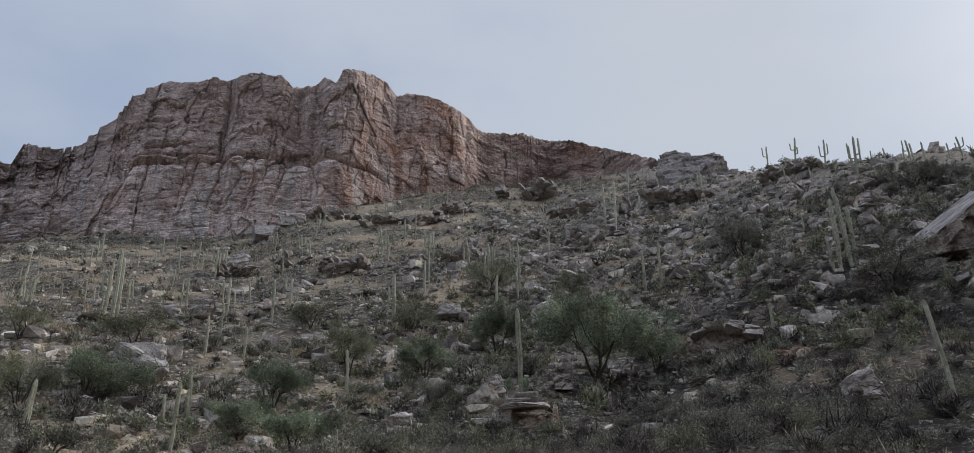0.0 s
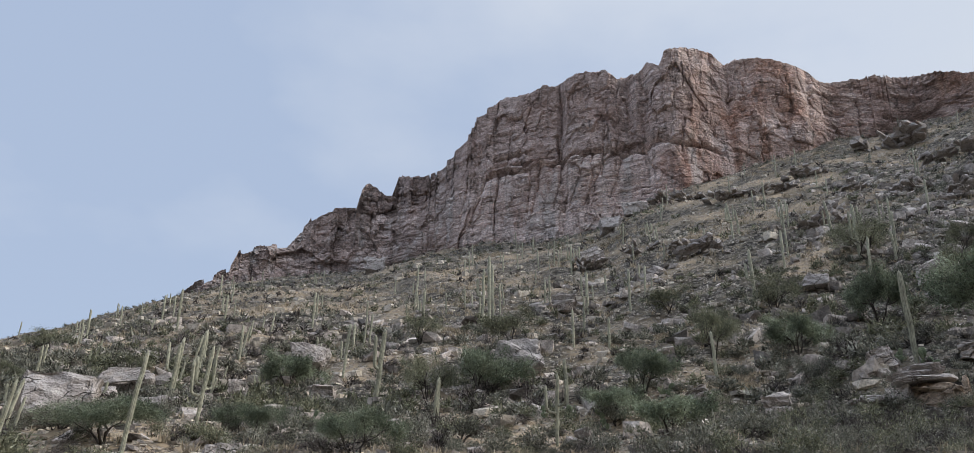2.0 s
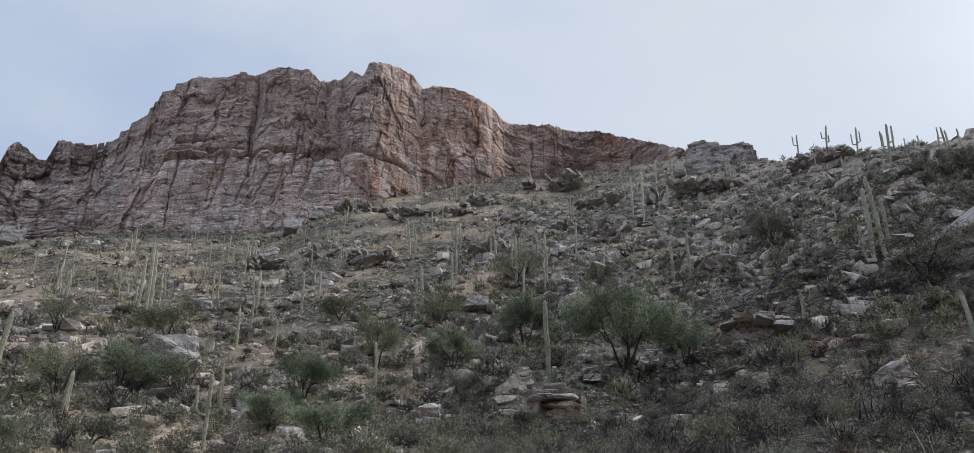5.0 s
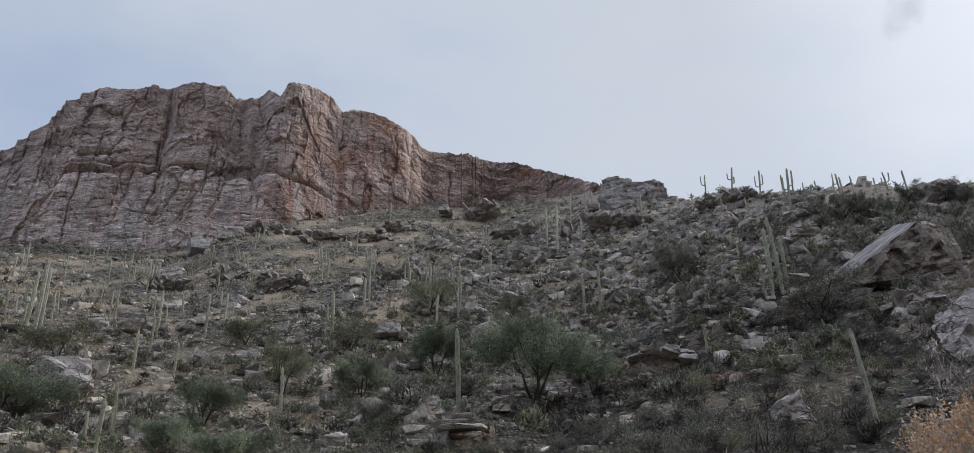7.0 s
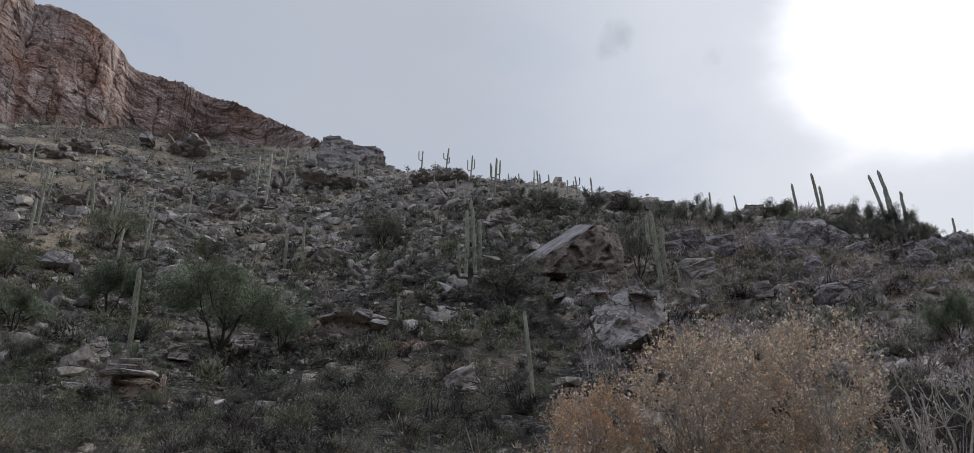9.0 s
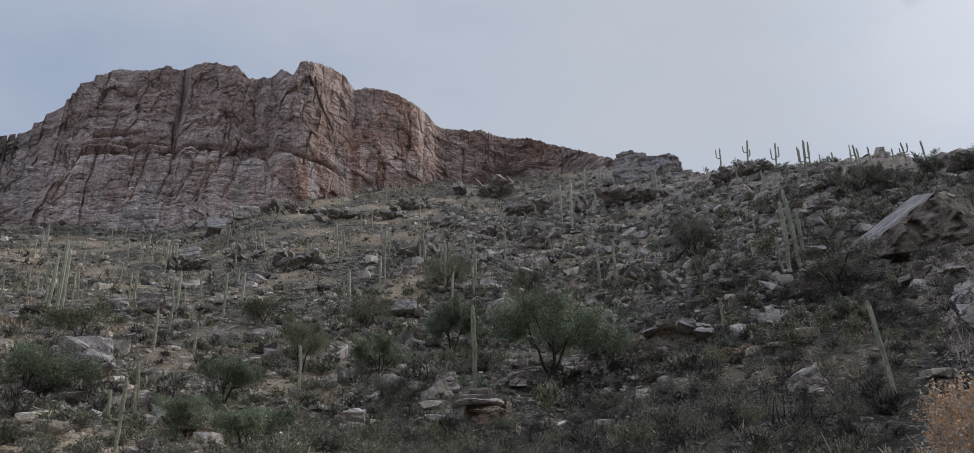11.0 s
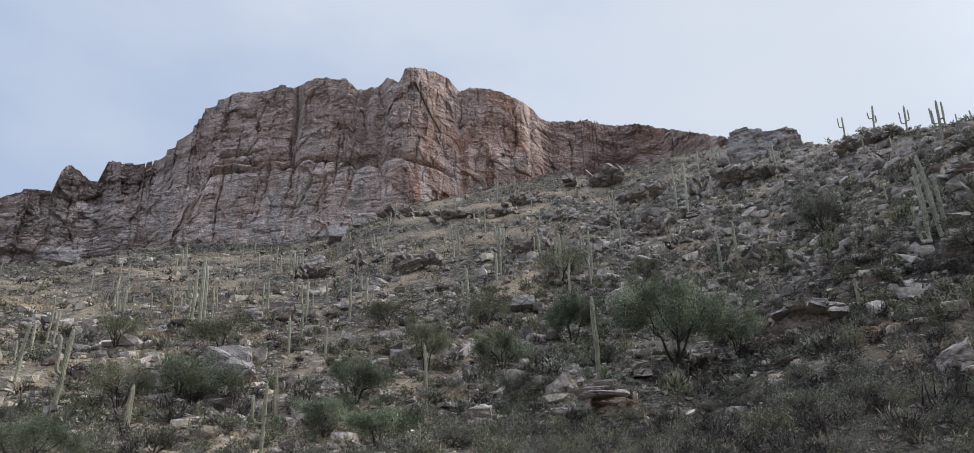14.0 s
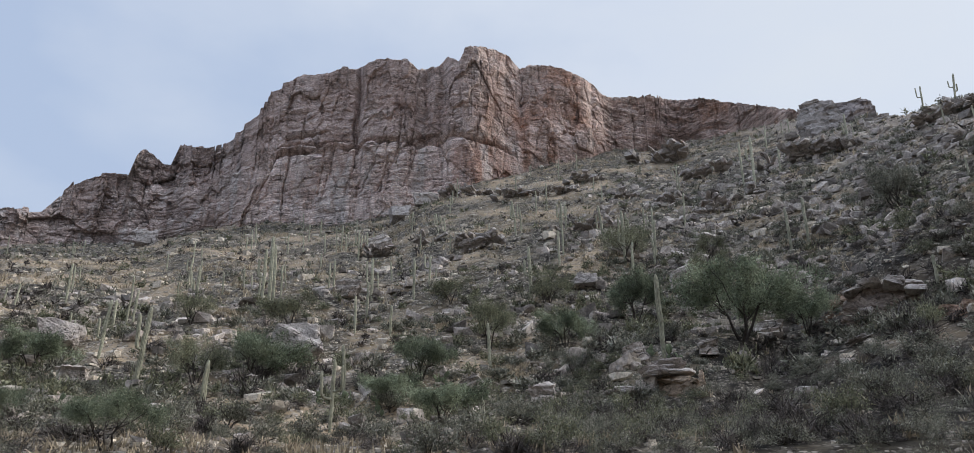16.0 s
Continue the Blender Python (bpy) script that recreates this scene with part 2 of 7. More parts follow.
# ---- materials ----
def material(name, stops, scale=3.0, detail=8.0, rough=0.9, bump=0.3, bump_scale=None, distance=0.05, stretch=(1, 1, 1), rand=0.0, island=0.0, spots=None, cracks=0.0, through_light=0.0, mottle=(0.58, 1.38)):
    """A rough natural surface: a colour ramp over noise, finer mottling, bumps, and variation from piece to piece."""
    m = bpy.data.materials.new(name)
    m.use_nodes = True
    ns, ls = m.node_tree.nodes, m.node_tree.links
    b = ns["Principled BSDF"]
    b.inputs["Roughness"].default_value = rough
    b.inputs["Specular IOR Level"].default_value = 0.2
    co, mp = ns.new("ShaderNodeTexCoord"), ns.new("ShaderNodeMapping")
    mp.inputs["Scale"].default_value = stretch
    ls.new(co.outputs["Object"], mp.inputs["Vector"])
    n1 = ns.new("ShaderNodeTexNoise")
    n1.inputs["Scale"].default_value, n1.inputs["Detail"].default_value, n1.inputs["Roughness"].default_value = scale, detail, 0.62
    ls.new(mp.outputs["Vector"], n1.inputs["Vector"])
    ramp = ns.new("ShaderNodeValToRGB")
    e = ramp.color_ramp.elements
    while len(e) < len(stops):
        e.new(0.5)
    for k, (p, c) in enumerate(stops):
        e[k].position, e[k].color = p, (*c, 1)
    ls.new(n1.outputs["Fac"], ramp.inputs["Fac"])
    out = ramp.outputs["Color"]
    n2 = ns.new("ShaderNodeTexNoise")
    n2.inputs["Scale"].default_value, n2.inputs["Detail"].default_value = bump_scale or scale * 6, 6
    ls.new(mp.outputs["Vector"], n2.inputs["Vector"])
    mot = ns.new("ShaderNodeMapRange")
    mot.inputs["From Min"].default_value, mot.inputs["From Max"].default_value = 0.3, 0.7
    mot.inputs["To Min"].default_value, mot.inputs["To Max"].default_value = mottle
    ls.new(n2.outputs["Fac"], mot.inputs["Value"])
    val = mot.outputs["Result"]
    for source, amount in (("ShaderNodeObjectInfo", rand), ("ShaderNodeNewGeometry", island)):
        if amount:
            inf, mr, mu = ns.new(source), ns.new("ShaderNodeMapRange"), ns.new("ShaderNodeMath")
            mr.inputs["To Min"].default_value, mr.inputs["To Max"].default_value = 1 - amount, 1 + amount
            ls.new(inf.outputs["Random" if source == "ShaderNodeObjectInfo" else "Random Per Island"], mr.inputs["Value"])
            mu.operation = "MULTIPLY"
            ls.new(val, mu.inputs[0])
            ls.new(mr.outputs["Result"], mu.inputs[1])
            val = mu.outputs["Value"]
    hsv = ns.new("ShaderNodeHueSaturation")
    ls.new(out, hsv.inputs["Color"])
    ls.new(val, hsv.inputs["Value"])
    out = hsv.outputs["Color"]
    if spots:
        colour, sc, lo, hi = spots
        n3, mr, mx = ns.new("ShaderNodeTexNoise"), ns.new("ShaderNodeMapRange"), ns.new("ShaderNodeMix")
        n3.inputs["Scale"].default_value, n3.inputs["Detail"].default_value = sc, 6
        ls.new(co.outputs["Object"], n3.inputs["Vector"])
        mr.inputs["From Min"].default_value, mr.inputs["From Max"].default_value = lo, hi
        ls.new(n3.outputs["Fac"], mr.inputs["Value"])
        mx.data_type = "RGBA"
        ls.new(mr.outputs["Result"], mx.inputs["Factor"])
        ls.new(out, mx.inputs[6])
        mx.inputs[7].default_value = (*colour, 1)
        out = mx.outputs[2]
    height = n2.outputs["Fac"]
    if cracks:
        # dirt-filled cracks, in long broken lines
        vo, wob, jit, mr, gate, gr, mu, mx, sb = (ns.new("ShaderNode" + k) for k in ("TexVoronoi", "VectorMath", "TexNoise", "MapRange", "TexNoise", "MapRange", "Math", "Mix", "Math"))
        jit.inputs["Scale"].default_value, jit.inputs["Detail"].default_value = cracks * 1.3, 6
        ls.new(co.outputs["Object"], jit.inputs["Vector"])
        wob.operation = "MULTIPLY_ADD"
        wob.inputs[1].default_value = (1.1 / cracks,) * 3
        ls.new(jit.outputs["Color"], wob.inputs[0])
        ls.new(mp.outputs["Vector"], wob.inputs[2])
        vo.feature = "DISTANCE_TO_EDGE"
        vo.inputs["Scale"].default_value = cracks
        ls.new(wob.outputs["Vector"], vo.inputs["Vector"])
        mr.inputs["From Min"].default_value, mr.inputs["From Max"].default_value = 0.035, 0.004
        ls.new(vo.outputs["Distance"], mr.inputs["Value"])
        gate.inputs["Scale"].default_value = cracks * 0.8
        ls.new(co.outputs["Object"], gate.inputs["Vector"])
        gr.inputs["From Min"].default_value, gr.inputs["From Max"].default_value = 0.42, 0.58
        ls.new(gate.outputs["Fac"], gr.inputs["Value"])
        mu.operation = "MULTIPLY"
        ls.new(mr.outputs["Result"], mu.inputs[0])
        ls.new(gr.outputs["Result"], mu.inputs[1])
        mx.data_type = "RGBA"
        ls.new(mu.outputs["Value"], mx.inputs["Factor"])
        ls.new(out, mx.inputs[6])
        mx.inputs[7].default_value = (0.045, 0.037, 0.033, 1)
        out = mx.outputs[2]
        sb.operation = "SUBTRACT"
        ls.new(height, sb.inputs[0])
        ls.new(mu.outputs["Value"], sb.inputs[1])
        height = sb.outputs["Value"]
    ls.new(out, b.inputs["Base Color"])
    if bump:
        bp = ns.new("ShaderNodeBump")
        bp.inputs["Strength"].default_value, bp.inputs["Distance"].default_value = bump, distance
        ls.new(height, bp.inputs["Height"])
        ls.new(bp.outputs["Normal"], b.inputs["Normal"])
    if through_light:
        tr, ad = ns.new("ShaderNodeBsdfTranslucent"), ns.new("ShaderNodeMixShader")
        ls.new(out, tr.inputs["Color"])
        ad.inputs["Fac"].default_value = through_light
        ls.new(b.outputs["BSDF"], ad.inputs[1])
        ls.new(tr.outputs["BSDF"], ad.inputs[2])
        ls.new(ad.outputs["Shader"], ns["Material Output"].inputs["Surface"])
    return m


def soil_material():
    """Brown soil paved with broken stones: cells of stone in two sizes, each of its own grey or tan, over noisy earth with strawy patches."""
    m = material("stony_desert_soil", [(0.32, (0.009, 0.008, 0.007)), (0.47, (0.03, 0.0255, 0.02)), (0.58, (0.11, 0.093, 0.067)), (0.74, (0.25, 0.208, 0.146))],
                 0.5, 12, 0.95, 0.0, 3.0, spots=((0.32, 0.243, 0.16), 0.07, 0.48, 0.63))
    ns, ls = m.node_tree.nodes, m.node_tree.links
    b = ns["Principled BSDF"]
    b.inputs["Specular IOR Level"].default_value = 0.05
    out = b.inputs["Base Color"].links[0].from_socket
    co = next(n for n in ns if n.type == "TEX_COORD").outputs["Object"]
    # shade painted into the soil colour of the spur east of the gully
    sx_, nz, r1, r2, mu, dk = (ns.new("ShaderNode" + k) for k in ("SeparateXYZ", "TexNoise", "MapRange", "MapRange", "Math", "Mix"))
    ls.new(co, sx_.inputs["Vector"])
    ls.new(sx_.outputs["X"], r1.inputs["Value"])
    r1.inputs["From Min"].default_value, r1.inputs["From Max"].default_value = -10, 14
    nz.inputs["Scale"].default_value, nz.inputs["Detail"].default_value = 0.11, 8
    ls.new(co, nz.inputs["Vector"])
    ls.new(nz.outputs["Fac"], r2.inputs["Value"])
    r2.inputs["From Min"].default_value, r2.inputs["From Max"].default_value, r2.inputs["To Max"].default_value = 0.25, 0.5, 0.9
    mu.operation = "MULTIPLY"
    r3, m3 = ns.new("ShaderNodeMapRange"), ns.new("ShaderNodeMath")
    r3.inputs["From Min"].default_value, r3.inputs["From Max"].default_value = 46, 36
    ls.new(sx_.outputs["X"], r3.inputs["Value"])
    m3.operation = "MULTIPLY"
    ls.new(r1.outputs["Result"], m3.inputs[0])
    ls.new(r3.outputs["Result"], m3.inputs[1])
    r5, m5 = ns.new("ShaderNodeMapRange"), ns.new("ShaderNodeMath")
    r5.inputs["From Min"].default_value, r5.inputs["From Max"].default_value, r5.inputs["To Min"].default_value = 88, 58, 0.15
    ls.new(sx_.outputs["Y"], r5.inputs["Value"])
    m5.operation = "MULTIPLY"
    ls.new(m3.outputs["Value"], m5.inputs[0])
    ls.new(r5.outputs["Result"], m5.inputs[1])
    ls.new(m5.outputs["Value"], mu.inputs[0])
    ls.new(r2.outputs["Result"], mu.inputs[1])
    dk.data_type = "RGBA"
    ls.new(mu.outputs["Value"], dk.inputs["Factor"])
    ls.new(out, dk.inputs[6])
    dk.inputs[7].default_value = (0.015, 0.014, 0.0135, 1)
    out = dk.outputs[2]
    # paler, strawy ground on the terrace of the ridge further east
    r4, lt = ns.new("ShaderNodeMapRange"), ns.new("ShaderNodeMix")
    r4.inputs["From Min"].default_value, r4.inputs["From Max"].default_value, r4.inputs["To Max"].default_value = 40, 50, 0.75
    ls.new(sx_.outputs["X"], r4.inputs["Value"])
    lt.data_type = "RGBA"
    ls.new(r4.outputs["Result"], lt.inputs["Factor"])
    ls.new(out, lt.inputs[6])
    lt.inputs[7].default_value = (0.27, 0.22, 0.18, 1)
    out = lt.outputs[2]
    heights = []
    for scale, lo, hi, share in ((2.4, 0.53, 0.75, 0.7), (5.6, 0.44, 0.66, 0.9)):
        vo, no, mr, mx, rp, wob, gap, gr, gm = (ns.new("ShaderNode" + k) for k in ("TexVoronoi", "TexNoise", "MapRange", "Mix", "ValToRGB", "VectorMath", "TexVoronoi", "MapRange", "Math"))
        jit = ns.new("ShaderNodeTexNoise")
        jit.inputs["Scale"].default_value = scale * 1.5
        ls.new(co, jit.inputs["Vector"])
        wob.operation = "MULTIPLY_ADD"
        wob.inputs[1].default_value = (0.3 / scale,) * 3
        ls.new(jit.outputs["Color"], wob.inputs[0])
        ls.new(co, wob.inputs[2])
        vo.inputs["Scale"].default_value = scale
        ls.new(wob.outputs["Vector"], vo.inputs["Vector"])
        # earth shows between the stones
        gap.feature = "DISTANCE_TO_EDGE"
        gap.inputs["Scale"].default_value = scale
        ls.new(wob.outputs["Vector"], gap.inputs["Vector"])
        gr.inputs["From Min"].default_value, gr.inputs["From Max"].default_value = 0.06, 0.14
        ls.new(gap.outputs["Distance"], gr.inputs["Value"])
        gm.operation = "MULTIPLY"
        no.inputs["Scale"].default_value, no.inputs["Detail"].default_value = scale * 0.22, 5
        ls.new(co, no.inputs["Vector"])
        mr.inputs["From Min"].default_value, mr.inputs["From Max"].default_value, mr.inputs["To Max"].default_value = lo, lo + 0.06, share
        ls.new(no.outputs["Fac"], mr.inputs["Value"])
        e = rp.color_ramp.elements
        e[0].color, e[1].color = (0.02, 0.018, 0.016, 1), (0.5, 0.44, 0.375, 1)
        e.new(0.62).color = (0.17, 0.148, 0.125, 1)
        # fewer pale stones where the spur's shade is painted in
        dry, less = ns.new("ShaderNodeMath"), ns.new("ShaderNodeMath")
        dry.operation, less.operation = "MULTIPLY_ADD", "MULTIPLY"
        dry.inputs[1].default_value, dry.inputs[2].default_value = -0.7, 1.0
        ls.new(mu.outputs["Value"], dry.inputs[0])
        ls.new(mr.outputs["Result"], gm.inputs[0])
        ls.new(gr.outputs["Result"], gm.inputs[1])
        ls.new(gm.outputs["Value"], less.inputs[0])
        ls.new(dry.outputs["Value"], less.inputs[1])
        sep = ns.new("ShaderNodeSeparateColor")
        ls.new(vo.outputs["Color"], sep.inputs["Color"])
        ls.new(sep.outputs["Red"], rp.inputs["Fac"])
        mx.data_type = "RGBA"
        ls.new(less.outputs["Value"], mx.inputs["Factor"])
        ls.new(out, mx.inputs[6])
        ls.new(rp.outputs["Color"], mx.inputs[7])
        out = mx.outputs[2]
        h = ns.new("ShaderNodeMath")
        h.operation = "MULTIPLY"
        ls.new(vo.outputs["Distance"], h.inputs[0])
        ls.new(mr.outputs["Result"], h.inputs[1])
        h2 = ns.new("ShaderNodeMath")
        h2.operation = "MULTIPLY_ADD"
        h2.inputs[1].default_value = -0.8 / scale
        ls.new(h.outputs["Value"], h2.inputs[0])
        h2.inputs[2].default_value = 0.0
        heights.append(h2.outputs["Value"])
    ls.new(out, b.inputs["Base Color"])
    su, bp = ns.new("ShaderNodeMath"), ns.new("ShaderNodeBump")
    ls.new(heights[0], su.inputs[0])
    ls.new(heights[1], su.inputs[1])
    bp.inputs["Strength"].default_value, bp.inputs["Distance"].default_value = 1.0, 0.25
    ls.new(su.outputs["Value"], bp.inputs["Height"])
    ls.new(bp.outputs["Normal"], b.inputs["Normal"])
    return m


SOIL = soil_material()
ROCK = material("weathered_gneiss", [(0.25, (0.13, 0.113, 0.1)), (0.45, (0.33, 0.29, 0.258)), (0.6, (0.46, 0.412, 0.373)), (0.75, (0.56, 0.506, 0.465))],
                0.9, 10, 0.85, 0.9, 6.0, 0.15, stretch=(1, 1, 1.15), rand=0.18, cracks=0.9, mottle=(0.74, 1.24), spots=((0.33, 0.2, 0.13), 0.5, 0.6, 0.78))
PALE_ROCK = material("pale_striated_gneiss", [(0.26, (0.2, 0.175, 0.157)), (0.4, (0.31, 0.275, 0.25)), (0.55, (0.385, 0.345, 0.317)), (0.72, (0.47, 0.43, 0.395))],
                     1.0, 12, 0.85, 0.9, 7.0, 0.12, stretch=(1, 1, 1.5), rand=0.12, spots=((0.15, 0.125, 0.11), 1.1, 0.6, 0.74), cracks=0.8, mottle=(0.78, 1.2))
BROWN_ROCK = material("iron_brown_rock", [(0.25, (0.06, 0.048, 0.042)), (0.5, (0.195, 0.155, 0.128)), (0.75, (0.35, 0.283, 0.23))], 0.8, 10, 0.9, 0.9, 6.0, 0.1, stretch=(1, 1, 1.3), rand=0.1, cracks=1.2)
MAUVE_ROCK = material("mauve_weathered_gneiss", [(0.25, (0.1, 0.084, 0.08)), (0.45, (0.22, 0.19, 0.18)), (0.6, (0.32, 0.28, 0.265)), (0.75, (0.42, 0.373, 0.352))], 1.0, 10, 0.85, 0.9, 6.0, 0.12, stretch=(1, 1, 1.3), rand=0.25, spots=((0.12, 0.096, 0.089), 0.7, 0.52, 0.66), cracks=0.8, mottle=(0.6, 1.35))
SLAB_FACE = material("striated_slab_face", [(0.3, (0.11, 0.098, 0.094)), (0.48, (0.24, 0.212, 0.2)), (0.6, (0.34, 0.306, 0.29)), (0.74, (0.43, 0.395, 0.375))], 1.5, 10, 0.85, 0.9, 5.0, 0.12, stretch=(0.25, 1.6, 0.6), mottle=(0.6, 1.35))
TAN_ROCK = material("tan_rotten_rock", [(0.25, (0.17, 0.13, 0.1)), (0.5, (0.34, 0.265, 0.2)), (0.75, (0.5, 0.405, 0.315))], 1.4, 10, 0.9, 0.9, 6.0, 0.1, stretch=(1, 1, 1.6), rand=0.1, cracks=1.0)
RED_ROCK = material("reddish_rotten_rock", [(0.25, (0.12, 0.082, 0.062)), (0.5, (0.235, 0.16, 0.118)), (0.75, (0.34, 0.245, 0.182))], 1.6, 10, 0.95, 1.0, 5.0, 0.15, rand=0.1)
STONES = material("loose_stones", [(0.25, (0.25, 0.218, 0.178)), (0.5, (0.44, 0.388, 0.32)), (0.75, (0.6, 0.537, 0.455))], 1.6, 8, 0.9, 0.6, 9.0, 0.04, island=0.5)
DARK_STONES = material("grey_weathered_stones", [(0.25, (0.14, 0.12, 0.106)), (0.5, (0.36, 0.316, 0.28)), (0.75, (0.56, 0.5, 0.45))], 1.4, 8, 0.9, 0.8, 7.0, 0.06, rand=0.3, island=0.6)
SAGUARO = material("saguaro_skin", [(0.3, (0.215, 0.212, 0.155)), (0.55, (0.35, 0.343, 0.258)), (0.8, (0.46, 0.445, 0.345))], 1.2, 6, 0.75, 0.3, 9.0, 0.02, stretch=(1, 1, 0.5), rand=0.15)
PEAR = material("prickly_pear_skin", [(0.3, (0.1, 0.13, 0.075)), (0.7, (0.19, 0.21, 0.13))], 3.0, 5, 0.7, 0.2, 14.0, 0.01)
LEAF_GREEN = material("mesquite_leaf", [(0.32, (0.043, 0.053, 0.035)), (0.5, (0.185, 0.213, 0.143)), (0.72, (0.4, 0.43, 0.305))], 2.0, 6, 0.8, 0.0, rand=0.2, island=0.5, through_light=0.25)
LEAF_OLIVE = material("palo_verde_leaf", [(0.32, (0.048, 0.051, 0.034)), (0.5, (0.18, 0.183, 0.12)), (0.72, (0.368, 0.358, 0.244))], 2.0, 6, 0.8, 0.0, rand=0.25, island=0.5, through_light=0.2)
LEAF_GREY = material("brittlebush_leaf", [(0.32, (0.045, 0.047, 0.036)), (0.5, (0.173, 0.17, 0.135)), (0.72, (0.378, 0.362, 0.293))], 1.5, 6, 0.85, 0.0, rand=0.3, island=0.5, through_light=0.15)
LEAF_DRY = material("dry_twig", [(0.32, (0.022, 0.019, 0.018)), (0.5, (0.095, 0.082, 0.075)), (0.72, (0.26, 0.225, 0.203))], 1.5, 6, 0.9, 0.0, rand=0.25, island=0.7)
STRAW = material("dry_grass", [(0.3, (0.27, 0.22, 0.155)), (0.6, (0.38, 0.32, 0.235)), (0.8, (0.48, 0.415, 0.31))], 0.5, 4, 0.9, 0.0, island=0.45, through_light=0.25)
BARK = material("dark_bark", [(0.3, (0.035, 0.03, 0.027)), (0.7, (0.085, 0.07, 0.06))], 6, 5, 0.95, 0.5)
BRUSH = material("mauve_grey_brush", [(0.3, (0.27, 0.23, 0.215)), (0.6, (0.43, 0.37, 0.34)), (0.8, (0.56, 0.49, 0.43))], 0.5, 4, 0.9, 0.0, island=0.7, through_light=0.1)
GREY_BARK = material("pale_twig_bark", [(0.3, (0.34, 0.29, 0.25)), (0.7, (0.5, 0.45, 0.4))], 6, 5, 0.9, 0.3)
TAN_LEAF = material("withered_leaf", [(0.3, (0.53, 0.365, 0.235)), (0.55, (0.7, 0.52, 0.355)), (0.8, (0.8, 0.66, 0.49))], 0.9, 4, 0.8, 0.0, island=0.4, through_light=0.3)
RUST_LEAF = material("rust_coloured_leaf", [(0.3, (0.5, 0.29, 0.15)), (0.6, (0.62, 0.38, 0.21)), (0.8, (0.7, 0.5, 0.32))], 0.9, 4, 0.8, 0.0, island=0.35, through_light=0.3)
PALE_LEAF = material("pale_dry_bract", [(0.3, (0.55, 0.5, 0.4)), (0.7, (0.78, 0.73, 0.61))], 0.9, 4, 0.8, 0.0, island=0.3, through_light=0.2)


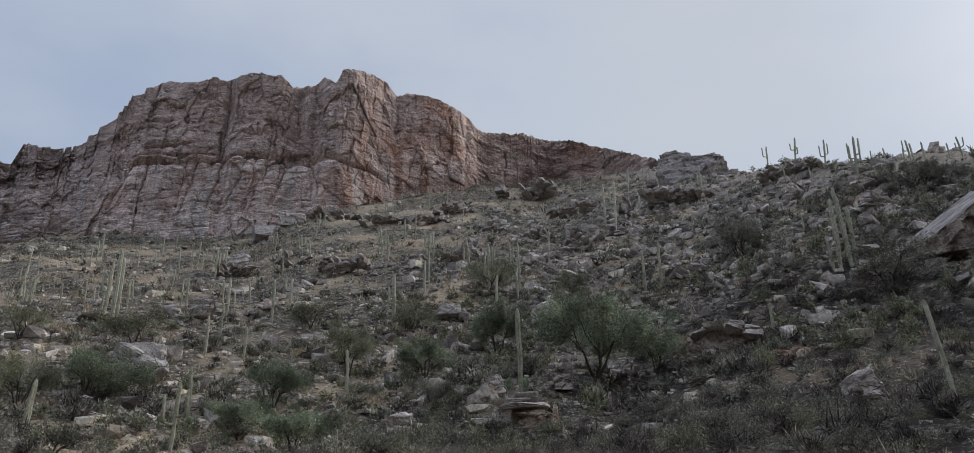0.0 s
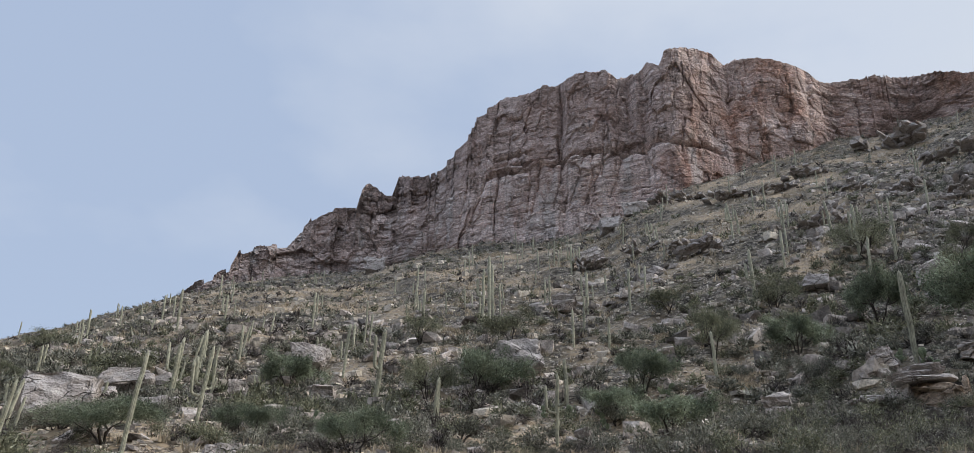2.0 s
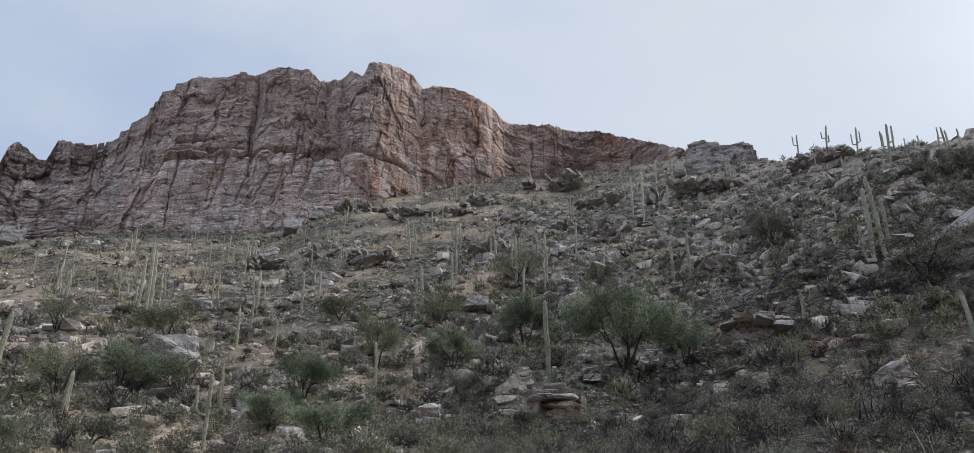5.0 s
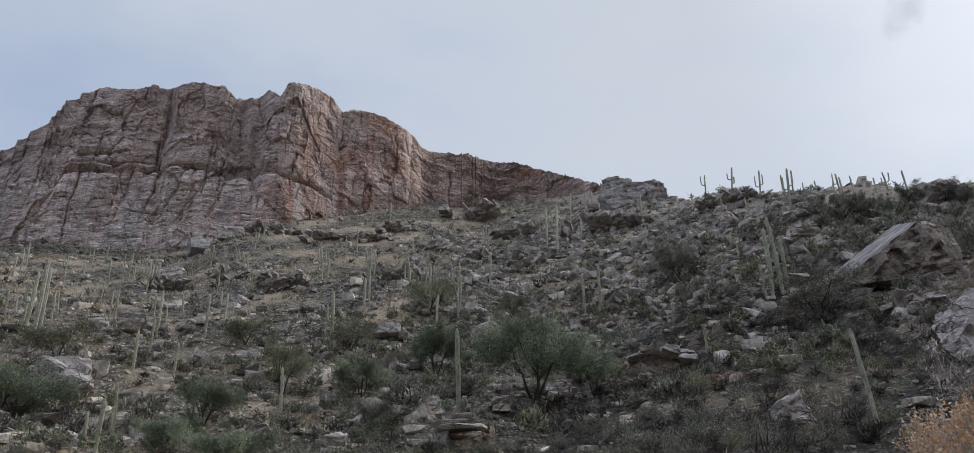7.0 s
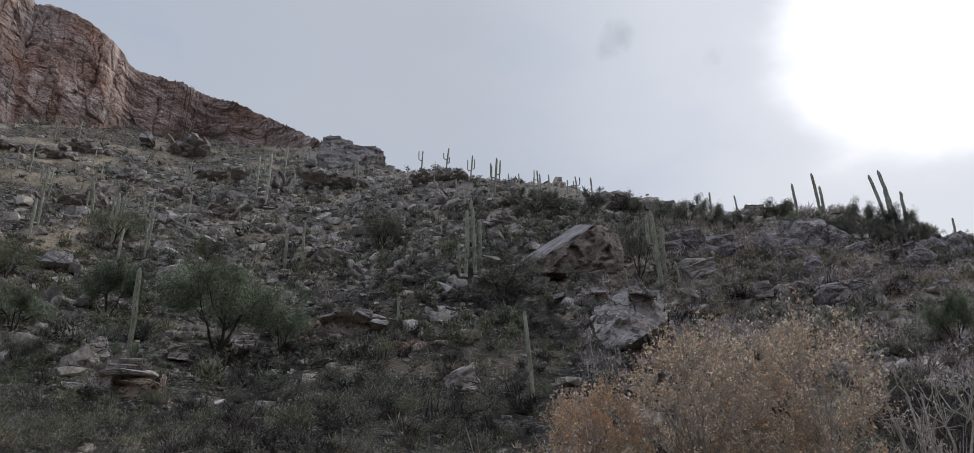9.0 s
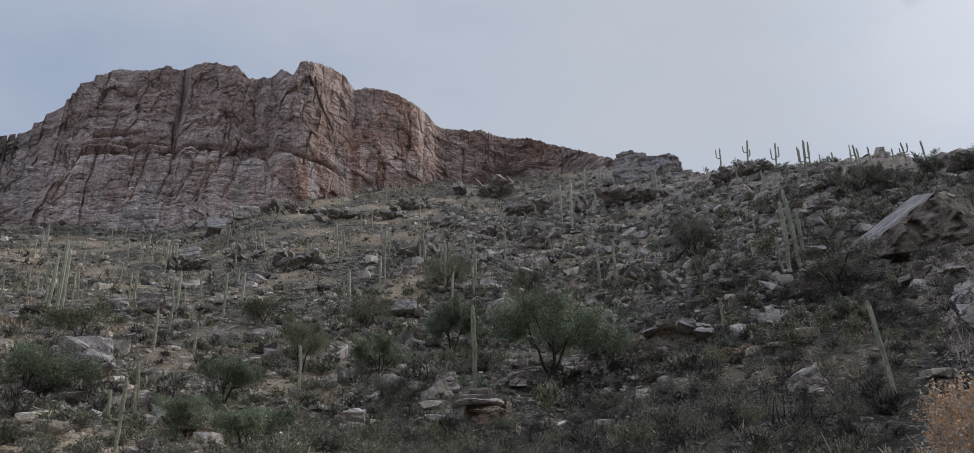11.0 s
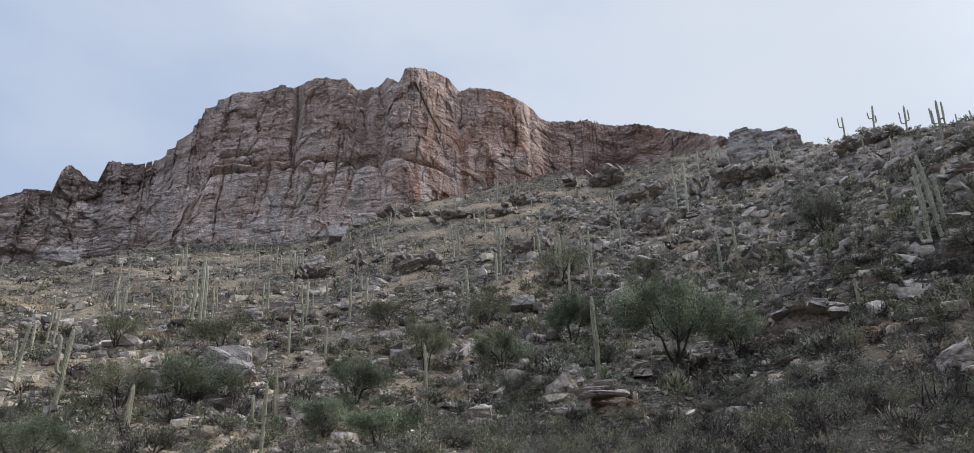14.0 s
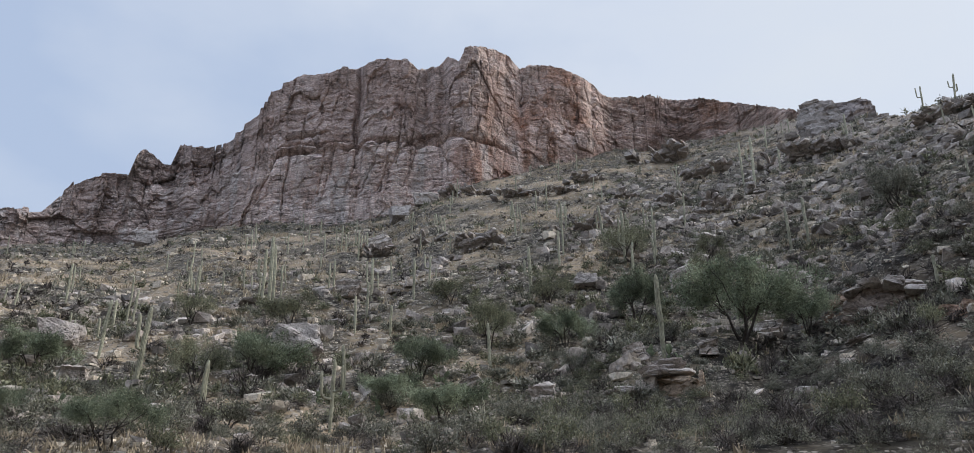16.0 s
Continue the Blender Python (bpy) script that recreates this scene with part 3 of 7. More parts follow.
def cliff_material():
    """Banded gneiss: thin level beds, pale and pink patches, iron-orange walls, dark streaks of varnish that run down."""
    m = bpy.data.materials.new("banded_cliff_rock")
    m.use_nodes = True
    ns, ls = m.node_tree.nodes, m.node_tree.links
    b = ns["Principled BSDF"]
    b.inputs["Roughness"].default_value, b.inputs["Specular IOR Level"].default_value = 0.9, 0.15
    co = ns.new("ShaderNodeTexCoord")

    def noise_at(stretch, scale, detail=8, rough=0.6):
        mp, n = ns.new("ShaderNodeMapping"), ns.new("ShaderNodeTexNoise")
        mp.inputs["Scale"].default_value = stretch
        n.inputs["Scale"].default_value, n.inputs["Detail"].default_value, n.inputs["Roughness"].default_value = scale, detail, rough
        ls.new(co.outputs["Object"], mp.inputs["Vector"])
        ls.new(mp.outputs["Vector"], n.inputs["Vector"])
        return n.outputs["Fac"]

    def ranged(v, lo, hi, a=0.0, c=1.0):
        r = ns.new("ShaderNodeMapRange")
        for k, x in (("From Min", lo), ("From Max", hi), ("To Min", a), ("To Max", c)):
            r.inputs[k].default_value = x
        ls.new(v, r.inputs["Value"])
        return r.outputs["Result"]

    def times(u, v):
        r = ns.new("ShaderNodeMath")
        r.operation = "MULTIPLY"
        ls.new(u, r.inputs[0])
        ls.new(v, r.inputs[1])
        return r.outputs["Value"]

    def mixed(f, u, v, blend="MIX"):
        r = ns.new("ShaderNodeMix")
        r.data_type, r.blend_type = "RGBA", blend
        ls.new(f, r.inputs["Factor"])
        for k, w in ((6, u), (7, v)):
            if isinstance(w, tuple):
                r.inputs[k].default_value = (*w, 1)
            else:
                ls.new(w, r.inputs[k])
        return r.outputs[2]

    beds = noise_at((0.13, 0.13, 1.0), 0.8, 10, 0.72)
    ramp = ns.new("ShaderNodeValToRGB")
    e = ramp.color_ramp.elements
    e[0].position, e[0].color = 0.34, (0.27, 0.205, 0.18, 1)
    e[1].position, e[1].color = 0.66, (0.86, 0.75, 0.69, 1)
    w = e.new(0.5)
    w.color = (0.665, 0.53, 0.475, 1)
    ls.new(beds, ramp.inputs["Fac"])
    base = ramp.outputs["Color"]
    base = mixed(ranged(noise_at((1, 1, 0.5), 0.045, 6), 0.47, 0.6, 0, 0.62), base, (0.43, 0.31, 0.262))
    # browner upper beds, and the dark lichened ridge in the west
    sep = ns.new("ShaderNodeSeparateXYZ")
    ls.new(co.outputs["Object"], sep.inputs["Vector"])
    upper = times(ranged(sep.outputs["Z"], 110, 114), ranged(sep.outputs["X"], -25, -40))
    base = mixed(times(upper, ranged(noise_at((1, 1, 0.4), 0.06, 7), 0.35, 0.6, 0.1, 0.65)), base, (0.4, 0.3, 0.264))
    west = times(ranged(sep.outputs["X"], -120, -150), ranged(noise_at((1, 1, 1), 0.11, 7), 0.35, 0.6, 0.3, 0.8))
    base = mixed(west, base, (0.27, 0.21, 0.185))
    # iron-orange in patches on the walls of the corner east of the buttress, reddish at the buttress's foot
    east = times(ranged(sep.outputs["X"], -47, -40), ranged(sep.outputs["X"], 0, -8))
    base = mixed(times(east, ranged(noise_at((1, 1, 0.55), 0.085, 7), 0.44, 0.6, 0.06, 0.75)), base, (0.56, 0.345, 0.255))
    foot_red = times(times(ranged(sep.outputs["X"], -56, -50), ranged(sep.outputs["X"], -30, -36)), times(ranged(sep.outputs["Z"], 109, 104), ranged(noise_at((1, 1, 0.5), 0.12, 6), 0.42, 0.58, 0.2, 0.8)))
    base = mixed(foot_red, base, (0.42, 0.24, 0.178))
    band = times(ranged(sep.outputs["X"], 20, 34), ranged(noise_at((1, 1, 0.6), 0.06, 6), 0.5, 0.62, 0.0, 0.4))
    base = mixed(band, base, (0.58, 0.34, 0.22))
    streak = ranged(noise_at((1, 1, 0.05), 0.42, 7, 0.68), 0.53, 0.7, 0, 0.75)
    base = mixed(streak, base, (0.085, 0.068, 0.06))
    pale = ranged(noise_at((1, 1, 0.12), 0.15, 5), 0.52, 0.64, 0, 0.6)
    base = mixed(times(pale, ranged(sep.outputs["Z"], 113, 109, 0.25, 1.0)), base, (0.6, 0.56, 0.53))
    # narrow joints, darkened by lichen and dirt
    seams = []
    for stretch, scale, wide in (((1, 1, 0.36), 0.26, 0.009), ((0.28, 0.28, 1.9), 0.75, 0.03)):
        mp, wob, jit, vo = (ns.new("ShaderNode" + k) for k in ("Mapping", "VectorMath", "TexNoise", "TexVoronoi"))
        mp.inputs["Scale"].default_value = stretch
        jit.inputs["Scale"].default_value, jit.inputs["Detail"].default_value = scale * 1.6, 7
        ls.new(co.outputs["Object"], jit.inputs["Vector"])
        wob.operation = "MULTIPLY_ADD"
        wob.inputs[1].default_value = (0.9 / scale,) * 3
        ls.new(jit.outputs["Color"], wob.inputs[0])
        ls.new(co.outputs["Object"], wob.inputs[2])
        ls.new(wob.outputs["Vector"], mp.inputs["Vector"])
        vo.feature = "DISTANCE_TO_EDGE"
        vo.inputs["Scale"].default_value = scale
        ls.new(mp.outputs["Vector"], vo.inputs["Vector"])
        seam = times(ranged(vo.outputs["Distance"], wide, 0.0), ranged(noise_at((1, 1, 1), 0.12, 4), 0.47, 0.62, 0.0, 0.8))
        seams.append(seam)
        base = mixed(seam, base, (0.06, 0.05, 0.045))
    fine = noise_at((1, 1, 1.6), 1.6, 8, 0.7)
    hs = ns.new("ShaderNodeHueSaturation")
    ls.new(base, hs.inputs["Color"])
    thin = noise_at((0.12, 0.12, 1), 2.6, 7, 0.72)
    ls.new(times(ranged(fine, 0.3, 0.7, 0.5, 1.45), ranged(thin, 0.35, 0.65, 0.68, 1.28)), hs.inputs["Value"])
    ls.new(hs.outputs["Color"], b.inputs["Base Color"])
    bp = ns.new("ShaderNodeBump")
    bp.inputs["Strength"].default_value, bp.inputs["Distance"].default_value = 1.0, 0.4
    mx = ns.new("ShaderNodeMath")
    mx.operation = "ADD"
    ls.new(fine, mx.inputs[0])
    ls.new(beds, mx.inputs[1])
    top = mx.outputs["Value"]
    for seam in seams:
        sb = ns.new("ShaderNodeMath")
        sb.operation = "SUBTRACT"
        ls.new(top, sb.inputs[0])
        ls.new(seam, sb.inputs[1])
        top = sb.outputs["Value"]
    ls.new(top, bp.inputs["Height"])
    ls.new(bp.outputs["Normal"], b.inputs["Normal"])
    return m


CLIFF = cliff_material()


# ---- building helpers ----
def mesh_of(name, verts, faces, mat, smooth=False):
    """A mesh from arrays of corners and of faces (all with the same number of corners, or a list of such arrays)."""
    me = bpy.data.meshes.new(name)
    groups = faces if isinstance(faces, list) else [faces]
    groups = [np.asarray(f, np.int32) for f in groups if len(f)]
    me.vertices.add(len(verts))
    me.vertices.foreach_set("co", np.asarray(verts, np.float32).ravel())
    me.loops.add(sum(f.size for f in groups))
    me.loops.foreach_set("vertex_index", np.concatenate([f.ravel() for f in groups]))
    sizes = np.concatenate([np.full(len(f), f.shape[1], np.int32) for f in groups])
    me.polygons.add(len(sizes))
    me.polygons.foreach_set("loop_start", np.concatenate([[0], np.cumsum(sizes)[:-1]]).astype(np.int32))
    me.polygons.foreach_set("use_smooth", np.full(len(sizes), smooth))
    me.update(calc_edges=True)
    me.validate()
    me.materials.append(mat)
    return me


def part(name, me, parent=None, label=""):
    ob = new(name, me)
    ob.parent = parent
    return tagged(ob, label)


def sheet_faces(rows, cols, start=0):
    i = np.arange(rows - 1)[:, None] * cols + np.arange(cols - 1)[None, :] + start
    return np.stack([i, i + 1, i + 1 + cols, i + cols], -1).reshape(-1, 4)


def join(pieces):
    """Joins (verts, faces) pairs."""
    vs, fs, n = [], {}, 0
    for v, f in pieces:
        for g in f if isinstance(f, list) else [f]:
            fs.setdefault(g.shape[1], []).append(g + n)
        vs.append(v)
        n += len(v)
    return np.concatenate(vs), [np.concatenate(g) for g in fs.values()]


def empty(name, m, label, category, group="", kind=""):
    ob = new(name)
    ob.empty_display_size = 0.2
    ob.matrix_world = m
    return tagged(ob, label, category, group, kind)


# ---- ground: one sheet, fine in front of the camera, coarse behind it ----
def build_ground():
    az = np.concatenate([np.arange(-180, -72, 3.0), np.arange(-72, 70, 0.36), np.arange(70, 180.1, 3.0)])
    az[-1] = 180.0
    r = np.concatenate([[0.0, 3.0, 6.0, 9.0, 12.0, 15.0, 18.0, 20.0], np.geomspace(22, 330, 205), np.geomspace(340, 3800, 40)])
    a = np.radians(az)
    x, y = r[:, None] * np.sin(a)[None, :], r[:, None] * np.cos(a)[None, :]
    z = ground(x, y)
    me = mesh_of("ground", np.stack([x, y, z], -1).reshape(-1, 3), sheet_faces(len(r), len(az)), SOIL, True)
    return tagged(new("ground", me), "stony brown desert hillside with ledges and dry grass", "hillside", kind="structure")


build_ground()

# ---- cliffs ----
TOP = [(-49.94, 11.9), (-48.48, 12.87), (-47.99, 13.36), (-45.76, 14.61), (-45.27, 14.9), (-44.79, 16.16), (-43.14, 16.74), (-41.3, 17.03), (-39.75, 18.95), (-38.3, 19.72),
    (-36.56, 20.11), (-36.17, 21.65), (-35.79, 21.94), (-35.11, 21.65), (-34.34, 20.97), (-33.86, 21.07), (-33.47, 22.23), (-32.5, 22.52), (-31.1, 22.67), (-30.51, 22.57),
    (-29.53, 23.64), (-28.35, 24.9), (-27.56, 26.26), (-27.27, 26.84), (-26.19, 27.81), (-25.21, 28.38), (-23.26, 28.57), (-21.89, 29.25), (-20.92, 29.14), (-19.56, 29.82),
    (-18.39, 30.1), (-16.84, 30), (-15.87, 29.23), (-14.12, 29.42), (-13.44, 30.09), (-12.47, 29.99), (-11.99, 30.96), (-11.12, 31.15), (-9.67, 30.95), (-8.32, 30.37),
    (-7.45, 29.5), (-6.58, 29.69), (-4.84, 29.5), (-3.39, 29.11), (-2.23, 28.53), (-1.36, 27.96), (-0.68, 27.19), (0.57, 26.99), (2.89, 26.9), (4.92, 26.42),
    (6.75, 26.33), (8.88, 25.76), (11.11, 25.18), (13.92, 24.32)]
FOOT = [(-49.9, 300), (-38.8, 298), (-33, 285), (-27.2, 262), (-19.4, 240), (-11.6, 234), (-7.7, 240), (-1.9, 252), (-0, 268), (4.8, 284),
    (8.7, 276), (13.9, 240)]
RELIEF = [(-49.9, 3), (-45.6, 0), (-43.6, 2), (-40.2, 4), (-38.8, 0), (-35.9, -3), (-34.2, 3), (-32.5, -2), (-30.1, 3), (-28.6, 2.5),
    (-27.2, 2), (-24.5, 0), (-22, 0.2), (-20.9, 1.6), (-20.5, 6.0), (-20.1, 1.0), (-18.4, -0.8), (-16.6, 0.8), (-15.9, 4.0), (-15.2, 7.5),
    (-14.5, 3.2), (-13.8, 4.0), (-13.2, -1.5), (-12.2, -4.5), (-10.8, -4.0), (-9.4, 0.0), (-8.0, 4.0), (-7.4, 7.0), (-6.8, 4.5), (-5.2, 2.4),
    (-3.6, 2.0), (-2.2, 3.6), (-1.7, 6.5), (-1.2, 4.0), (0.0, 4.5), (2.9, 1.5), (4.8, 3.0), (6.8, 0.5), (9.2, 2), (13.9, 0)]
PILLARS = (-28.1, -26.6, -25.6, -23.0, -22.2, -20.3, -18.6, -18.0, -16.9, -15.6)


def build_cliffs():
    az = np.arange(-49.85, 13.85, 0.066)
    rows = 270
    foot = np.interp(az, [p[0] for p in FOOT], [p[1] for p in FOOT])
    big = np.interp(az, [p[0] for p in RELIEF], [p[1] for p in RELIEF])
    u = np.cumsum(np.concatenate([[0], np.diff(np.radians(az)) * foot[1:]]))
    big = big + 0.8 * wave(u / 9, 0 * u, 50) + 0.5 * wave(u / 3.3, 0 * u, 51)
    crown = np.interp(az, [p[0] for p in TOP], [p[1] for p in TOP])
    x0, y0 = foot * np.sin(np.radians(az)), foot * np.cos(np.radians(az))
    low = ground(x0, y0) - 4.0
    lean = 0.12 + 0.4 * np.clip((-28 - az) / 4, 0, 1)
    high = EYE + (foot + big + 5) * np.tan(np.radians(crown))
    for _ in range(3):
        high = EYE + (foot + big + 3.6 + lean * (high - low)) * np.tan(np.radians(crown))
    high = high + (1.0 + 0.9 * np.clip((-27 - az) / 3, 0, 1)) * (hashed(np.floor(u / 2.6 + wave(u / 5, 0 * u, 5)), seed=3) - 0.5) + 0.5 * (hashed(np.floor(u / 0.9), seed=4) - 0.5)
    high = high - 0.7 - 0.8 * np.clip((az + 1) / 2, 0, 1) + 2.0 * (hashed(np.floor(u / 4.1 + wave(u / 7, 0 * u, 6)), seed=8) - 0.5) * np.clip((-24 - az) / 1.5, 0.4, 1.8)
    v = np.linspace(0, 1, rows)[:, None]
    z = low[None, :] + v * (high - low)[None, :]
    uu = u[None, :] + 0 * v
    az2 = az[None, :] + 0 * v
    # corners and clefts wander a little with height; they fade out in the lower wall
    swing = 0.16 * wave(z / 15, uu / 45, 57) + 0.08 * wave(z / 5, uu / 20, 58)
    bent = np.interp((az2 + swing).ravel(), [p[0] for p in RELIEF], [p[1] for p in RELIEF]).reshape(z.shape) + (0.8 * wave(u / 9, 0 * u, 50) + 0.5 * wave(u / 3.3, 0 * u, 51))[None, :]
    zl = 111.3 + 0.9 * wave(uu / 22, 0 * uu, 90) + 0.7 * wave(uu / 4, 0 * uu, 93) + 0.8 * (hashed(np.floor(uu / 7), seed=95) - 0.5) - 0.9 * np.clip(az2 + 12, 0, 5)
    butte = np.clip((az2 + 29.5) / 1.5, 0, 1) * np.clip((-7.2 - az2) / 1.0, 0, 1)
    above = np.clip((z - zl) / 1.2, 0, 1)
    hold = 1 - butte * (1 - above) * 0.65 * np.clip((-13.5 - az2) / 1.0, 0, 1)
    inset = bent * (0.55 + 0.45 * v) * hold + lean[None, :] * (z - low[None, :])
    inset = inset + 0.5 * wave(uu / 11, z / 13, 52) + 0.3 * np.abs(wave(uu / 4 + z / 20, z / 7, 53)) + 0.1 * fbm(uu / 1.4, z / 0.9, 3, 56)
    # the ridge and the band are more broken than the butte
    strong = 1.2 + 0.6 * np.clip((-28.5 - az2) / 2, 0, 1) + 1.6 * np.clip((az2 + 1.5) / 1.5, 0, 1) - 0.6 * np.clip((az2 - 8) / 4, 0, 1)
    # thin level beds: each face leans out to its upper edge; some beds have weathered back to a dark slot
    for thick, deep, slot, seed in ((4.6, 0.45, 0.7, 1), (1.7, 0.26, 0.55, 2), (0.8, 0.1, 0.15, 3)):
        zz = z / thick + 0.9 * wave(uu / (thick * 8), z / (thick * 6), 60 + seed) + 0.2 * wave(uu / 6, z / 9, 65 + seed) + 0.05 * wave(uu / 1.7, z / 2, 67 + seed) + 0.003 * uu
        bed = np.floor(zz)
        fz = zz - bed
        run = np.floor(uu / (9 * thick) + 5 * hashed(bed, seed=seed) + 0.3 * wave(uu / 5, z / 3, 68))
        where = np.clip(0.45 + 1.0 * wave(uu / 15, z / (thick * 3), 75 + seed), 0.0, 1.2) * strong
        inset = inset + where * deep * (1.7 * (hashed(bed, seed=10 + seed) - 0.5) + 0.8 * (hashed(bed, run, seed=15 + seed) - 0.5) - 0.9 * (fz - 0.5))
        inset = inset + where * slot * (hashed(bed, run, seed=22 + seed) > 0.62) * np.clip(1 - fz * thick / (0.45 + 0.5 * np.clip((az2 + 1.5) / 1.5, 0, 1)), 0, 1)
    # broken faces between joints, in four sizes; rougher above the ledge
    rougher = (0.45 + 0.25 * above + 0.35 * np.clip((-28.5 - az2) / 2, 0, 1) - 0.22 * np.clip((az2 + 1.5) / 1.5, 0, 1)) * (1 - 0.6 * np.clip((v - 0.88) / 0.12, 0, 1))
    flat = np.where(az2 > -0.75, 4.0, 1.0)
    wu, wz = uu + 0.8 * wave(uu / 5, z / 5, 164), z + 0.8 * wave(uu / 5, z / 5, 165)
    for wide, tall, deep, cut, seed in ((14.0, 22.0, 2.3, 0.9, 170), (6.0, 8.5, 1.4, 0.9, 180), (2.6, 3.0, 0.65, 0.5, 190), (1.3, 1.0, 0.36, 0.1, 200)):
        face, rim = facets(wu / wide + 0.05 * z / wide, (wz - 112) * flat / tall, seed)
        inset = inset + rougher * (deep * face + cut * np.exp(-rim * wide / 0.35) * np.clip(2.5 * wave(uu / 9, z / 9, seed), 0, 1))
    # tall cracks that run through many beds, with small jogs
    for width, deep, seed in ((5.5, 0.6, 83), (9.5, 1.3, 81), (21.0, 2.6, 82)):
        jog = 0.9 * wave(z / 11, uu / 40, seed) + 0.45 * wave(z / 2.6, uu / 12, seed + 1)
        c = (uu + jog + 0.16 * z * (hashed(np.floor(uu / 40), seed=seed) - 0.5)) / width
        d = np.abs(c - np.floor(c) - 0.3 - 0.4 * hashed(np.floor(c), seed=seed)) * width
        run = np.clip(1.6 * hashed(np.floor(c), np.floor(z / 13 + 0.5 * wave(uu / 9, z / 9, 84)), seed=seed + 5) - 0.6, 0, 1)
        inset = inset + deep * run * np.exp(-d / 0.24)
    # the pale lower wall swells between leaning joints, and stands on a bench
    edge = np.interp(PILLARS, az, u)
    tilt = np.array([0.1, 0.3, 0.04, 0.05, 0.16, 0.22, 0.3, 0.1, 0.42, 0.3])
    dist = np.min([np.abs(uu - e + k * (zl - z) + 0.5 * wave(z / 4, uu / 30, 85)) for e, k in zip(edge, tilt)], 0)
    zb = 92.6 + 0.5 * wave(uu / 14, 0 * uu, 94)
    wall = butte * (1 - above) * np.clip((z - zb) / 1.5, 0, 1) * np.clip((-14.5 - az2) / 1.0, 0, 1)
    inset = inset + wall * (1.1 * np.exp(-dist / 0.3) - 0.8 * np.sqrt(np.clip(dist / 3.0, 0, 1)) + 0.4)
    inset = inset - butte * 1.3 * (z < zb)
    # the shadowed ledge between the lower and the upper wall, a roof over it, and a second slot higher up
    west = butte * np.clip((-13.5 - az2) / 1.5, 0, 1)
    deepness = np.clip(0.6 + 1.0 * wave(uu / 8, 0 * uu, 91), 0.05, 1.3)
    inset = inset + butte * deepness * 3.4 * np.exp(-(((z - zl) / 0.9) ** 2)) - west * 0.5 * above
    roof = np.clip((az2 + 27.0) / 0.8, 0, 1) * np.clip((-20.8 - az2) / 1.0, 0, 1)
    inset = inset - roof * 1.6 * np.exp(-(((z - zl - 1.9) / 0.8) ** 2)) + roof * 1.5 * np.exp(-(((z - zl - 3.4) / 0.5) ** 2))
    slot = np.clip((az2 + 26.3) / 0.6, 0, 1) * np.clip((-22.6 - az2) / 0.8, 0, 1)
    inset = inset + slot * (2.2 * np.exp(-(((z - 118.9 - 0.06 * (uu - edge[3])) / 0.5) ** 2)) - 0.8 * np.exp(-(((z - 120.6) / 1.0) ** 2)))
    # hollow at the foot of the orange wall, and arches left by fallen slabs
    hol = np.clip((az2 + 7.5) / 1.2, 0, 1) * np.clip((-1.8 - az2) / 1.2, 0, 1)
    inset = inset + hol * 3.0 * np.exp(-(((z - low[None, :] - 7) / 4) ** 2))
    for ca_, cz, cr, dp in ((-4.2, 128, 6.5, 1.2), (-3.2, 120, 5.0, 1.0), (-9.2, 133, 5.0, 1.2), (-18.3, 124, 5.5, 0.8), (-5.6, 113, 4.0, 1.0)):
        q = np.hypot((az2 - ca_) * 4.2, (z - cz) * 0.8) / cr + 0.15 * wave(uu / 3, z / 3, 88)
        inset = inset + dp * np.clip((1 - q) * 6, 0, 1) * np.clip(1.1 - (cz + cr - z) / (2.4 * cr), 0, 1)
    # crest: broken, rounded back
    inset = inset - 0.5 * np.clip((v - 0.95) / 0.05, 0, 1)
    rr = foot[None, :] + inset
    # the crest meets the sky where the skyline stands
    brim = EYE + (rr[-1] + 0.4) * np.tan(np.radians(crown)) + 0.7 * (hashed(np.floor(u / 2.6 + wave(u / 5, 0 * u, 5)), seed=3) - 0.5) + 0.5 * (hashed(np.floor(u / 0.9), seed=4) - 0.5) + 1.3 * (hashed(np.floor(u / 4.1 + wave(u / 7, 0 * u, 6)), seed=8) - 0.5) * np.clip((-24 - az) / 1.5, 0.3, 1.6)
    brim = brim + 0.5 + 1.3 * np.clip((az + 17.5) / 0.8, 0, 1) * np.clip((-12.3 - az) / 0.6, 0, 1) + 0.4 * np.clip((az + 7) / 1.0, 0, 1) * np.clip((-1 - az) / 1.0, 0, 1)
    brim = np.where((az > -31.5) & (az < -26.0), np.round(brim / 2.3 + 0.15 * wave(u / 3, 0 * u, 7)) * 2.3, brim)
    z = low[None, :] + (z - low[None, :]) * ((brim - low) / (high - low))[None, :]
    sa, ca = np.sin(np.radians(az))[None, :], np.cos(np.radians(az))[None, :]
    front = np.stack([rr * sa, rr * ca, z], -1)
    back = []
    for off, fall in ((1.0, 0.0), (3.0, -0.2), (7, -0.8), (14, -2.5), (28, -6), (50, -16), (80, -60)):
        q = rr[-1:] + off
        back.append(np.stack([q * sa, q * ca, z[-1:] + fall + (0.5 * wave(u / 2 + off, 0 * u + off, 95) * (off < 40))[None, :]], -1))
    top = np.concatenate([front[-1:]] + back, 0)
    mid = rows * 9 // 20
    edges = [0, int(np.searchsorted(az, -29.0)), int(np.searchsorted(az, -0.7)), len(az) - 1]
